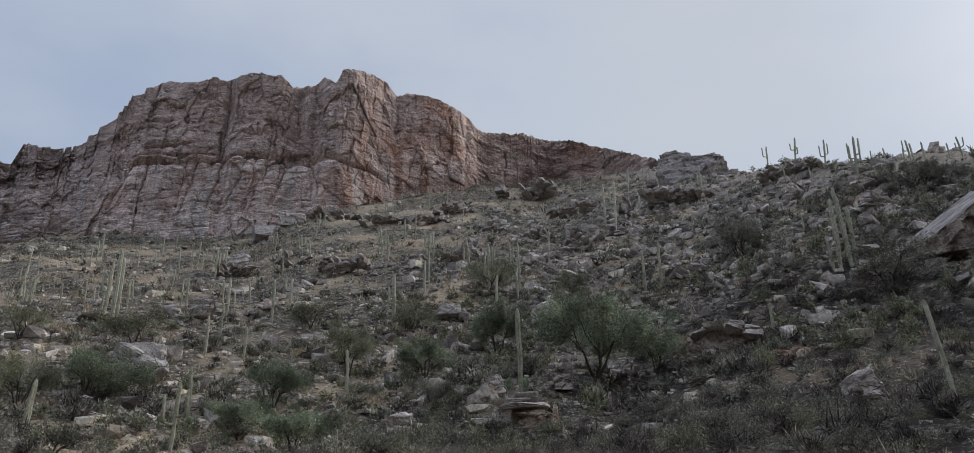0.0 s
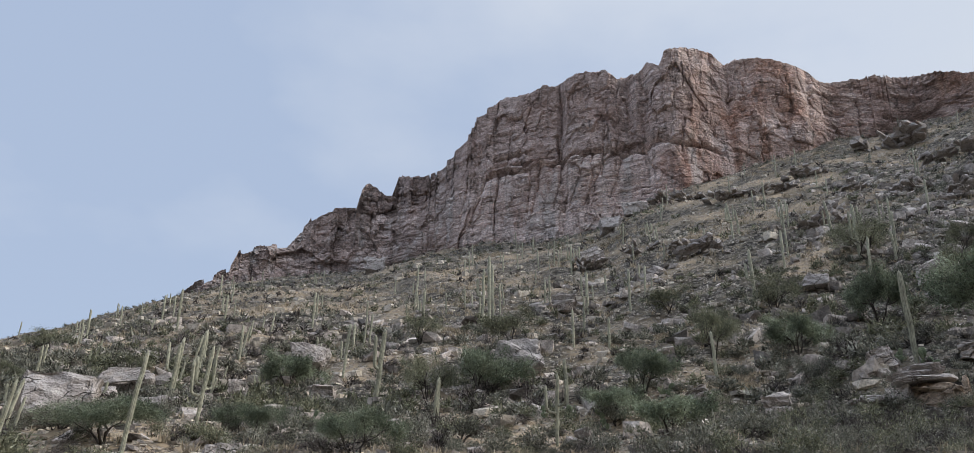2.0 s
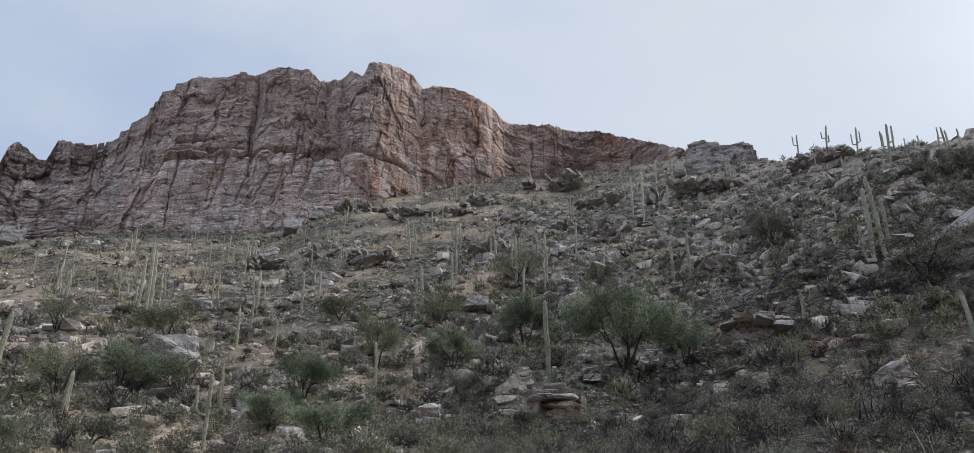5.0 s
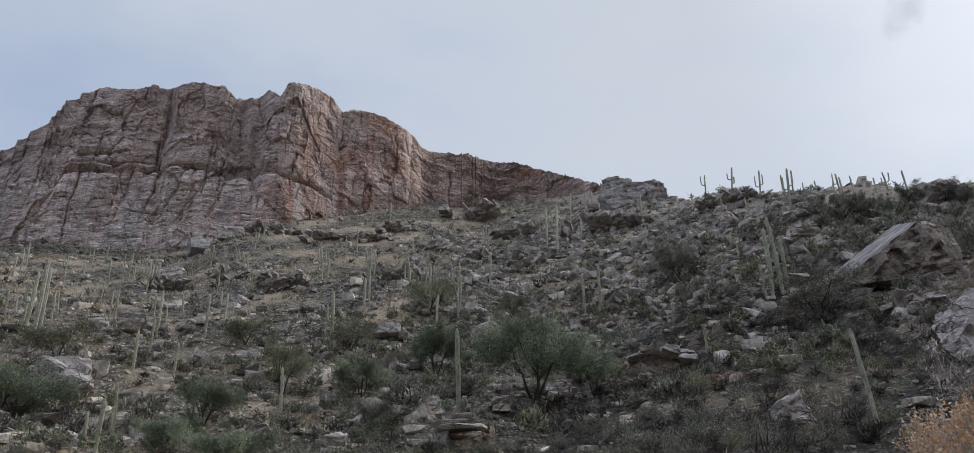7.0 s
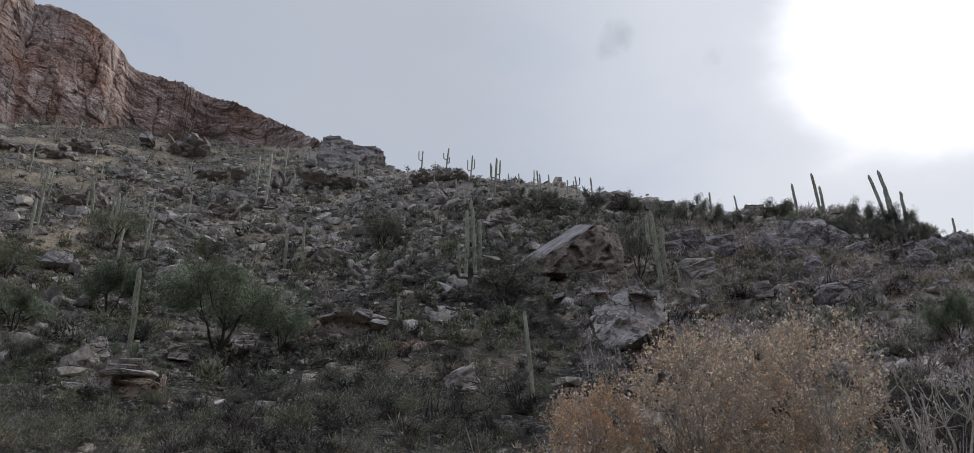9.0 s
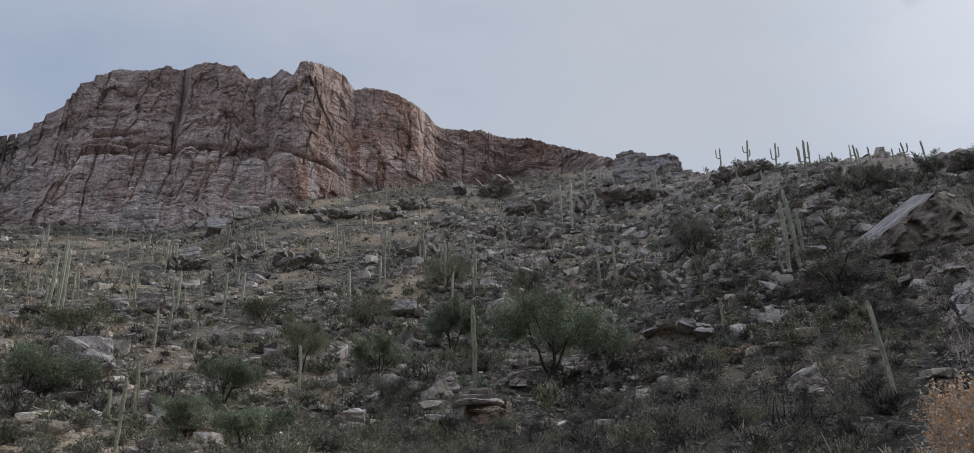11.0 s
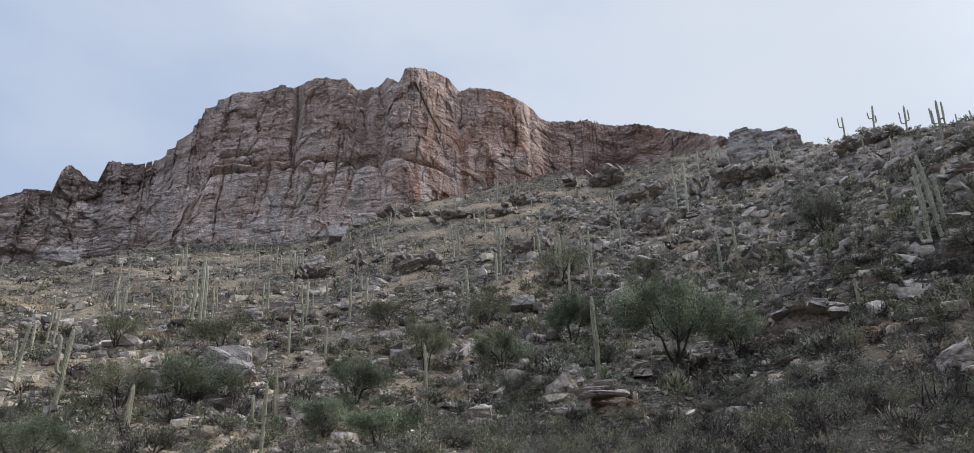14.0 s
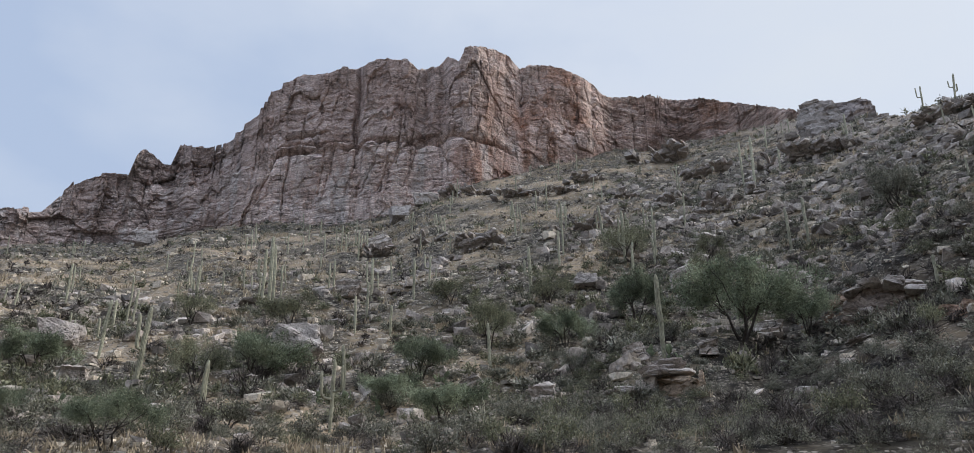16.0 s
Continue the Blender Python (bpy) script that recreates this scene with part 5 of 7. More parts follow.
SAGUAROS_MIDDLE_A = [
    (18.7, 88.7, 5.4, -0.2, 0), (20.9, 89.8, 5.7, -0.14, 0), (30.5, 64.2, 6.5, -0.06, 0), (31.5, 64.3, 7.5, -0.54, 1), (32.4, 65.1, 5.1, -0.09, 1),
    (29.8, 64.1, 3.3, -0.22, 0), (36.0, 83.1, 2.6, -0.11, 0), (0.3, 103.9, 7.9, -0.15, 4), (-10.6, 86.7, 6.3, -0.17, 1), (-45.3, 90.0, 7.8, 0.1, 1),
    (-46.2, 93.8, 9.6, -0.09, 1), (-25.9, 71.1, 3.7, -0.05, 0), (-31.5, 90.5, 4.6, 0.05, 0), (-33.7, 98.4, 6.5, -0.0, 1), (-22.1, 70.4, 2.9, 0.03, 0),
    (-26.3, 100.8, 4.2, 0.13, 1), (-25.4, 100.8, 2.0, 0.08, 0), (-64.0, 32.4, 2.7, 0.12, 0), (-62.9, 33.3, 1.8, 0.21, 0), (-64.1, 34.7, 2.3, 0.21, 0),
]
for k, (x, y, h, lean, arms) in enumerate(SAGUAROS_MIDDLE_A):
    saguaro(x, y, h, lean, arms, 300 + k)
SAGUAROS_MIDDLE_B = [
    (-56.7, 31.9, 3.7, 0.18, 0), (-60.7, 35.3, 2.9, 0.51, 0), (-64.6, 36.9, 4.3, 0.33, 0), (-56.4, 37.7, 3.0, 0.12, 0), (-60.7, 41.0, 2.2, 0.1, 0),
    (-82.7, 62.7, 2.1, 0.15, 0), (-46.8, 42.5, 2.0, 0.29, 0), (-46.6, 44.0, 2.4, 0.08, 0), (-61.4, 57.4, 3.1, 0.56, 0), (-48.1, 47.0, 2.5, 0.32, 0),
    (-47.6, 47.8, 1.1, 0.2, 0), (-63.1, 65.7, 3.1, 0.58, 0), (-65.8, 69.4, 2.5, 0.31, 0), (-44.0, 58.9, 5.0, 0.4, 2), (-53.2, 66.2, 2.8, 0.09, 0),
    (-56.9, 71.5, 1.8, 0.11, 0), (-56.5, 79.5, 3.8, 0.23, 0), (-56.6, 80.8, 3.9, 0.24, 0), (-50.2, 81.6, 2.9, 0.09, 0), (42.1, 50.1, 7.0, -0.66, 2),
]
for k, (x, y, h, lean, arms) in enumerate(SAGUAROS_MIDDLE_B):
    saguaro(x, y, h, lean, arms, 400 + k)
SAGUAROS_MIDDLE_C = [
    (44.3, 52.1, 4.9, -0.2, 0), (43.6, 49.4, 2.4, -0.41, 0), (68.7, 66.7, 2.6, -0.3, 0), (66.6, 56.0, 4.4, -0.29, 0), (67.6, 53.8, 5.8, -0.52, 0),
    (67.9, 53.6, 4.0, -0.21, 0), (72.1, 48.4, 6.8, -1.05, 0), (72.7, 50.0, 5.7, -1.03, 0), (71.7, 47.1, 4.5, -0.15, 0), (72.7, 49.4, 4.2, -0.25, 0),
    (74.0, 43.8, 2.5, -0.04, 0), (68.2, 70.8, 2.9, -0.01, 0), (66.3, 70.6, 2.1, -0.46, 0),
]
for k, (x, y, h, lean, arms) in enumerate(SAGUAROS_MIDDLE_C):
    saguaro(x, y, h, lean, arms, 500 + k)
SAGUAROS_FAR_A = [
    (54.5, 137.7, 5.0, 0.15, 1), (55.6, 127.6, 4.9, 0.43, 2), (55.8, 116.9, 4.8, 0.3, 2), (51.3, 98.6, 6.0, 0.2, 4), (59.3, 109.1, 2.2, 0.0, 0),
    (59.6, 107.2, 1.8, 0.03, 0), (60.0, 106.5, 2.5, -0.1, 0), (58.5, 99.2, 2.1, 0.04, 0), (57.9, 96.7, 3.5, -0.24, 1), (58.0, 96.1, 3.0, -0.23, 0),
    (59.3, 95.7, 3.0, -0.15, 0), (61.2, 93.5, 2.3, -0.05, 0), (62.5, 92.8, 3.0, -0.31, 2), (65.1, 92.6, 3.0, -0.2, 0), (47.9, 114.7, 3.2, -0.14, 0),
    (50.7, 111.7, 2.4, -0.13, 0), (50.6, 92.5, 2.7, -0.3, 0), (24.0, 147.7, 8.9, -0.15, 0), (24.3, 137.6, 10.4, 0.03, 1), (36.1, 183.8, 7.4, 0.17, 0),
]
for k, (x, y, h, lean, arms) in enumerate(SAGUAROS_FAR_A):
    saguaro(x, y, h, lean, arms, 600 + k)
SAGUAROS_FAR_B = [
    (31.9, 151.9, 6.3, 0.18, 0), (44.5, 149.1, 6.2, -0.04, 1), (46.6, 152.2, 3.0, 0.04, 0), (29.9, 230.2, 4.3, 0.39, 0), (22.6, 255.7, 4.1, -0.1, 0),
    (46.0, 202.1, 4.6, -0.01, 0), (44.8, 204.5, 3.9, -0.07, 0), (-2.5, 109.6, 6.1, -0.68, 1), (-17.7, 125.9, 6.4, -0.7, 3), (-18.5, 139.7, 4.9, -0.44, 1),
    (-48.7, 95.8, 4.4, 0.03, 0), (-48.7, 100.1, 8.1, -0.21, 0), (-48.4, 101.8, 4.7, -0.07, 0), (-40.8, 102.6, 4.6, -0.01, 1), (-41.5, 102.5, 2.8, 0.04, 0),
    (-34.5, 103.6, 3.0, -0.16, 0), (-34.4, 109.6, 3.2, -0.24, 0), (-50.5, 138.9, 6.1, -0.02, 3), (-50.2, 143.3, 5.3, -0.24, 1), (-36.8, 147.7, 4.4, -0.59, 4),
]
for k, (x, y, h, lean, arms) in enumerate(SAGUAROS_FAR_B):
    saguaro(x, y, h, lean, arms, 700 + k)
SAGUAROS_FAR_C = [
    (-33.7, 141.7, 4.3, -0.56, 1), (-27.6, 125.8, 2.7, 0.02, 0), (-28.9, 124.4, 2.9, 0.09, 0), (-66.9, 107.9, 4.8, 0.38, 1), (-64.3, 104.8, 4.1, -0.44, 0),
    (-69.7, 115.9, 3.5, -0.02, 0), (-62.0, 97.8, 2.9, -0.04, 0), (-57.9, 102.6, 3.3, -0.11, 0), (-55.5, 104.3, 3.7, -0.2, 0), (-54.3, 104.4, 2.3, -0.14, 0),
    (-49.7, 106.0, 3.7, -0.45, 0), (-72.1, 153.6, 3.6, -0.16, 0), (-69.7, 156.3, 4.1, -0.19, 0), (-60.6, 146.5, 4.7, -0.25, 0), (-66.8, 168.2, 3.7, -0.18, 0),
    (-23.0, 129.7, 3.6, 0.01, 0), (-22.6, 131.2, 2.2, -0.02, 0), (-9.3, 127.2, 4.3, 0.23, 0), (-11.6, 143.4, 3.4, 0.04, 0), (-35.6, 129.9, 3.2, -0.06, 0),
]
for k, (x, y, h, lean, arms) in enumerate(SAGUAROS_FAR_C):
    saguaro(x, y, h, lean, arms, 800 + k)
SAGUAROS_FAR_D = [
    (18.7, 275.5, 4.7, 0.11, 0), (12.8, 160.7, 3.6, 0.1, 0), (-5.8, 174.6, 3.8, 0.12, 0), (-94.9, 68.4, 1.9, 0.13, 0), (-85.6, 72.0, 2.4, 0.29, 0),
    (-73.5, 81.6, 3.0, 0.28, 0), (-74.4, 80.8, 2.2, 0.16, 0),
]
for k, (x, y, h, lean, arms) in enumerate(SAGUAROS_FAR_D):
    saguaro(x, y, h, lean, arms, 900 + k)

# ---- boulders: place, width, height, look ----
BOULDERS_A = [
    (-28.0, 62.0, 4.52, 2.21, 'a'), (-36.6, 97.1, 3.32, 2.37, 'b'), (-34.7, 88.1, 4.4, 1.28, 'c'), (-5.1, 45.5, 1.62, 1.2, 'b'), (0.2, 50.4, 1.75, 1.03, 'd'),
    (6.6, 85.5, 3.62, 2.09, 'd'), (15.4, 32.4, 1.68, 1.17, 'd'), (30.3, 59.9, 2.57, 1.68, 'b'),
    (35.2, 53.3, 4.93, 1.87, 'c'), (62.0, 80.0, 4.74, 2.88, 'c'), (50.8, 118.7, 9.51, 2.69, 'c'), (58.8, 49.0, 5.65, 3.41, 'e'), (60.3, 47.1, 3.48, 1.97, 'e'),
    (52.9, 46.1, 2.17, 1.08, 'e'), (52.1, 51.8, 2.68, 1.51, 'e'), (50.1, 57.8, 3.22, 1.86, 'e'), (48.7, 39.0, 2.15, 1.12, 'e'), (48.7, 36.2, 2.23, 0.98, 'e'),
]
BOULDERS_B = [
    (68.8, 43.1, 3.49, 1.74, 'e'), (67.6, 44.7, 2.59, 1.53, 'e'), (54.5, 49.5, 3.33, 2.64, 'e'), (66.4, 62.1, 2.9, 1.23, 'b'), (52.1, 57.7, 4.39, 2.26, 'e'),
    (52.7, 53.8, 3.72, 2.04, 'e'), (51.9, 42.6, 2.13, 2.03, 'e'), (44.2, 34.7, 3.41, 1.75, 'e'), (57.9, 37.3, 2.76, 2.07, 'e'), (71.1, 41.9, 3.14, 2.32, 'e'),
    (46.2, 49.6, 2.58, 1.4, 'd'), (34.5, 43.7, 3.44, 2.03, 'a'), (54.0, 38.3, 2.81, 0.87, 'e'), (46.8, 39.9, 2.05, 0.84, 'e'), (59.5, 44.0, 3.31, 1.43, 'e'),
    (48.7, 32.9, 2.11, 0.93, 'e'), (50.8, 31.5, 2.1, 1.01, 'e'), (44.1, 41.2, 1.86, 0.74, 'b'), (43.5, 43.0, 1.72, 0.67, 'b'), (-37.7, 26.7, 3.63, 2.31, 'a'),
]
BOULDERS_C = [
    (-41.6, 31.7, 2.67, 1.14, 'a'), (-49.2, 39.8, 3.75, 1.41, 'a'), (-39.5, 34.8, 2.75, 0.86, 'a'), (-40.2, 41.7, 1.55, 1.77, 'b'), (-38.8, 49.3, 2.44, 1.46, 'b'),
    (-150.1, 215.7, 6.5, 5.2, 'a'), (-51.9, 63.9, 3.89, 1.81, 'a'), (-49.6, 147.3, 5.64, 3.19, 'd'), (-25.1, 125.9, 6.71, 2.52, 'c'), (38.9, 147.8, 13.98, 4.32, 'c'),
    (12.8, 224.6, 19.33, 7.35, 'c'), (21.2, 175.7, 12.01, 3.9, 'c'), (43.3, 81.6, 6.62, 1.95, 'c'), (-8.9, 192.2, 9.86, 3.61, 'c'), (-24.8, 177.5, 10.57, 3.32, 'c'),
    (-14.4, 179.9, 7.66, 2.76, 'c'), (-57.5, 215.3, 7.32, 3.29, 'b'), (-61.8, 203.0, 5.83, 3.77, 'a'), (11.1, 65.0, 2.58, 1.03, 'b'), (-4.8, 91.8, 2.99, 1.2, 'a'),
]
BOULDERS_D = [
    (-27.9, 53.8, 2.31, 1.09, 'b'), (-9.8, 48.3, 1.66, 0.75, 'd'), (4.9, 52.0, 1.64, 0.82, 'b'), (5.5, 41.2, 2.22, 0.82, 'c'), (8.6, 33.1, 1.02, 0.41, 'b'),
    (23.3, 38.9, 1.87, 0.69, 'c'), (-34.6, 18.9, 1.84, 0.79, 'a'), (-23.9, 30.7, 1.49, 0.74, 'b'), (-21.2, 21.5, 1.35, 0.49, 'a'),
]
ROCK_LOOKS = {
    "a": dict(label="pale flat-topped slab of grey rock on the slope", cuts=1, deep=0.9, mat=PALE_ROCK, nod=-24, worn=False),
    "b": dict(label="angular weathered grey boulder on the slope", cuts=0, deep=0.9, worn=False, beds=0.5),
    "e": dict(label="big mauve-grey weathered rock on the ridge", cuts=-3, deep=0.75, mat=MAUVE_ROCK, nod=-20, sink=0.4, beds=0.5),
    "d": dict(label="tilted slab of split brown rock", beds=0.35, cuts=0, tilt=20, deep=0.8, worn=False),
}
for k, (x, y, w, h, look_key) in enumerate(BOULDERS_A + BOULDERS_B + BOULDERS_C + BOULDERS_D):
    if look_key == "c":
        rock_ledge(x, y, w, h * 0.9, 900 + k)
    else:
        trim = 0.84 if look_key == "e" else 1.0
        boulder(x, y, w * trim, h, 900 + k, n=14, **ROCK_LOOKS[look_key])

for k, (x, y, w, h, label) in enumerate(((39.3, 147.2, 9.0, 4.0, "arched pale slabs of broken bedrock on the slope"), (32.1, 158.4, 6.5, 4.0, "dark broken bedrock among saguaros"), (19.7, 134.0, 9.5, 3.6, "dark layered bedrock ledge on the slope"),
                                          (15.5, 128.0, 7.0, 2.6, "dark layered bedrock ledge on the slope"), (25.2, 93.1, 3.6, 1.9, "broken grey rocks in the gully head"), (27.1, 65.0, 2.2, 0.7, "thin flat slab of grey bedrock"),
                                          (32.8, 66.8, 4.2, 1.5, "layered grey ledge at the foot of saguaros"), (44.6, 86.6, 6.0, 2.2, "pale slabs of bedrock below the ridge"), (49.5, 92.0, 5.0, 1.8, "pale slabs of bedrock below the ridge"),
                                          (0.2, 55.8, 1.7, 1.0, "dark split slab lying on the slope"), (7.2, 70.6, 1.8, 2.2, "upright pale block behind a tree"), (13.8, 49.7, 2.4, 0.5, "thin flat slab of grey bedrock"), (-1.3, 45.0, 1.5, 0.5, "thin flat slab of grey bedrock"),
                                          (-47.9, 142.9, 7.5, 3.4, "dark broken bedrock under saguaros"), (-35.8, 141.0, 7.0, 3.2, "dark broken bedrock under saguaros"), (-22.5, 120.6, 6.6, 3.0, "thick layered tan and dark bedrock ledge"), (-4.1, 125.1, 8.0, 2.6, "dark layered bedrock ledge on the slope"),
                                          (10.5, 150.0, 8.0, 3.0, "dark layered bedrock ledge on the slope"), (2.0, 165.0, 9.0, 3.2, "grey layered bedrock ledge below the cliffs"), (-38.0, 192.0, 9.0, 3.0, "grey layered bedrock ledge below the cliffs"), (-46.0, 210.0, 11.0, 4.0, "grey layered bedrock ledge below the cliffs"))):
    rock_ledge(x, y, w, h, 1700 + k, label)
rock_ledge(15.2, 31.9, 1.9, 1.0, 1750, "dark hollow rock roofed with a pale slab")

# ---- trees: place, width, height, kind ----
TREES_A = [
    (8.2, 57.4, 9.8, 5.8, 'green'), (0.9, 74.5, 7.1, 5.5, 'green'), (-27.8, 55.9, 7.7, 4.0, 'green'), (-35.2, 77.1, 8.7, 4.1, 'thin'), (-4.6, 57.8, 4.4, 2.8, 'green'),
    (-13.7, 50.8, 4.6, 3.0, 'green'), (-9.1, 37.8, 4.3, 2.2, 'green'), (30.9, 90.7, 7.2, 4.6, 'grey'), (52.0, 87.0, 6.8, 2.3, 'grey'), (50.2, 90.5, 5.5, 2.2, 'grey'),
    (54.6, 84.4, 5.8, 2.5, 'grey'), (31.2, 57.7, 9.0, 3.4, 'grey'), (-11.0, 61.8, 4.7, 3.9, 'thin'), (0.9, 104.2, 8.6, 5.3, 'thin'), (-8.5, 84.7, 6.5, 4.2, 'thin'),
    (13.3, 60.9, 4.4, 3.4, 'green'), (-3.3, 49.8, 3.1, 1.9, 'grey'), (9.3, 81.8, 6.0, 3.7, 'thin'), (-20.6, 89.3, 6.5, 3.3, 'thin'), (-45.8, 75.2, 5.5, 3.3, 'thin'),
]
TREES_B = [
    (10.9, 97.9, 4.0, 4.0, 'thin'), (-13.8, 43.9, 3.7, 2.0, 'green'), (52.8, 92.2, 4.5, 2.4, 'grey'), (55.7, 90.1, 4.0, 2.2, 'grey'), (59.4, 83.8, 4.5, 2.6, 'grey'),
    (61.5, 78.1, 3.8, 2.8, 'grey'), (58.2, 68.8, 3.9, 2.7, 'grey'), (59.7, 68.0, 3.7, 2.1, 'grey'), (58.6, 64.6, 3.8, 2.8, 'grey'), (64.0, 68.7, 3.8, 2.6, 'grey'),
    (59.7, 62.2, 3.9, 2.8, 'grey'), (59.9, 58.9, 3.2, 2.0, 'grey'), (60.9, 58.2, 2.4, 1.3, 'grey'), (67.6, 59.0, 3.1, 1.6, 'grey'), (67.0, 52.0, 3.0, 1.6, 'grey'),
    (65.5, 49.4, 3.3, 2.7, 'grey'), (68.2, 49.9, 3.8, 3.2, 'grey'), (64.9, 46.6, 3.3, 2.7, 'grey'), (68.7, 47.8, 3.8, 3.6, 'grey'), (67.8, 46.2, 3.6, 3.0, 'grey'),
]
TREES_C = [
    (70.2, 46.6, 3.6, 3.3, 'grey'), (69.4, 44.8, 3.2, 2.4, 'grey'), (71.6, 44.9, 2.7, 1.6, 'grey'), (74.0, 43.1, 2.4, 1.2, 'grey'), (42.8, 53.8, 5.3, 5.3, 'grey'),
    (39.8, 24.5, 2.9, 2.9, 'green'), (30.8, 88.9, 6.2, 5.1, 'grey'), (67.9, 59.8, 5.0, 1.7, 'grey'), (60.9, 80.2, 4.2, 2.5, 'grey'), (-42.2, 49.4, 5.5, 3.3, 'green'),
    (-31.6, 53.4, 4.8, 4.0, 'thin'), (-28.9, 22.6, 5.6, 2.0, 'lush'), (-26.3, 28.2, 3.6, 1.9, 'lush'), (-17.1, 23.8, 3.6, 2.0, 'lush'), (-41.8, 24.3, 4.0, 1.5, 'lush'),
    (-65.8, 35.9, 4.6, 1.9, 'grey'), (-37.2, 19.8, 3.7, 1.7, 'lush'), (-59.2, 36.8, 3.9, 1.7, 'thin'), (-58.6, 30.5, 4.0, 1.8, 'green'), (-104.5, 70.8, 8.3, 3.2, 'thin'),
]
TREES_D = [
    (-51.0, 42.0, 3.0, 1.7, 'thin'), (-11.7, 66.6, 4.0, 3.0, 'thin'),
]
for k, (x, y, w, h, kind) in enumerate(TREES_A + TREES_B + TREES_C + TREES_D):
    desert_tree(x, y, w, h, kind, k)


# ---- single large rocks ----
def tilted_slab(x, y):
    """A house-sized slab that has slid: a pale bedding plane faces up, broken brown rock shows below its edge."""
    rng = np.random.default_rng(5)
    v, f = hull_of([(-5.4, 0.6, 0.8), (-4.4, -1.5, 0.2), (-2.1, -2.5, 0.8), (2.8, -2.0, 4.1), (3.6, -0.4, 4.6), (1.2, 1.6, 5.4), (5.3, 0.6, 3.9), (5.6, -0.9, 1.4), (5.4, -2.6, -0.8), (-1.8, -2.8, -0.8), (5.8, 4.5, -0.8), (-4.6, 3.6, -0.8)])
    thing = empty("tilted_slab", Matrix.Translation((x, y, gz(x, y))) @ Matrix.Rotation(-math.atan2(x, y), 4, "Z"), "huge tilted slab with pale striated face and brown broken side", "boulder")
    n = np.cross(v[f[:, 1]] - v[f[:, 0]], v[f[:, 2]] - v[f[:, 0]])
    n /= np.linalg.norm(n, axis=1, keepdims=True)
    up = n @ np.array([-0.42, -0.3, 0.86]) > 0.8
    for pn, sel, mat, lab in (("bedding_plane", up, SLAB_FACE, "pale striated rock face"), ("broken_side", ~up, BROWN_ROCK, "rough brown broken rock")):
        bm = bmesh.new()
        vs = [bm.verts.new(q) for q in v]
        for t in f[sel]:
            bm.faces.new([vs[i] for i in t])
        bmesh.ops.subdivide_edges(bm, edges=bm.edges[:], cuts=15, use_grid_fill=True)
        rough = 0.16 if pn == "bedding_plane" else 0.5
        bm.verts.ensure_lookup_table()
        co = np.array([q.co[:] for q in bm.verts])
        inner = np.array([not q.is_boundary for q in bm.verts])
        if pn == "bedding_plane":
            d = np.where(inner, rough * fbm((co[:, 1] * 1.3 + 0.25 * co[:, 0]) / 0.35, co[:, 0] / 4.0, 3, 6), 0)
        else:
            d = np.where(inner, rough * facets(co[:, 0] / 0.8, co[:, 2] / 1.9, 6)[0] + 0.12 * fbm(co[:, 0] / 0.4, co[:, 2] / 0.7, 3, 8), 0)
        for q, k in zip(bm.verts, d):
            q.co.y += k
            q.co.z += 0.4 * k
        for q in [q for q in bm.verts if not q.link_faces]:
            bm.verts.remove(q)
        me = bpy.data.meshes.new(pn)
        bm.to_mesh(me)
        bm.free()
        me.materials.append(mat)
        part(pn, me, thing, lab)


tilted_slab(39.8, 61.4)


def bedded_rock(name, pts, mat, parent, label="", size=1.0, dip=0.35, cuts=11):
    """A rock within the hull of some points, split into facets and cut by weathered slots along its bedding. size: 1 for a rock of about 4 m."""
    v, f = hull_of(pts)
    bm = bmesh.new()
    vs = [bm.verts.new(q) for q in v]
    for t in f:
        bm.faces.new([vs[i] for i in t])
    bmesh.ops.subdivide_edges(bm, edges=bm.edges[:], cuts=cuts, use_grid_fill=True)
    bm.normal_update()
    co, no = np.array([q.co[:] for q in bm.verts]) / size, np.array([q.normal[:] for q in bm.verts])
    b = (co[:, 2] + dip * co[:, 0]) / 0.42 + 0.22 * wave(co[:, 0], co[:, 1], 23)
    slot = np.exp(-np.abs(b - np.round(b)) / 0.1) * np.clip(hashed(np.round(b), seed=9) * 2 - 0.7, 0, 1)
    d = 0.17 * facets(co[:, 0] / 0.9 + co[:, 1] / 2, co[:, 2] / 0.55, 12)[0] - 0.17 * slot * (1 - np.abs(no[:, 2])) + 0.05 * fbm(co[:, 0] / 0.3 + co[:, 1] / 0.5, co[:, 2] / 0.25, 3, 13)
    for q, k, n in zip(bm.verts, d, no):
        q.co += Vector(n) * float(k * size)
    me = bpy.data.meshes.new(name)
    bm.to_mesh(me)
    bm.free()
    me.materials.append(mat)
    return part(name, me, parent, label)


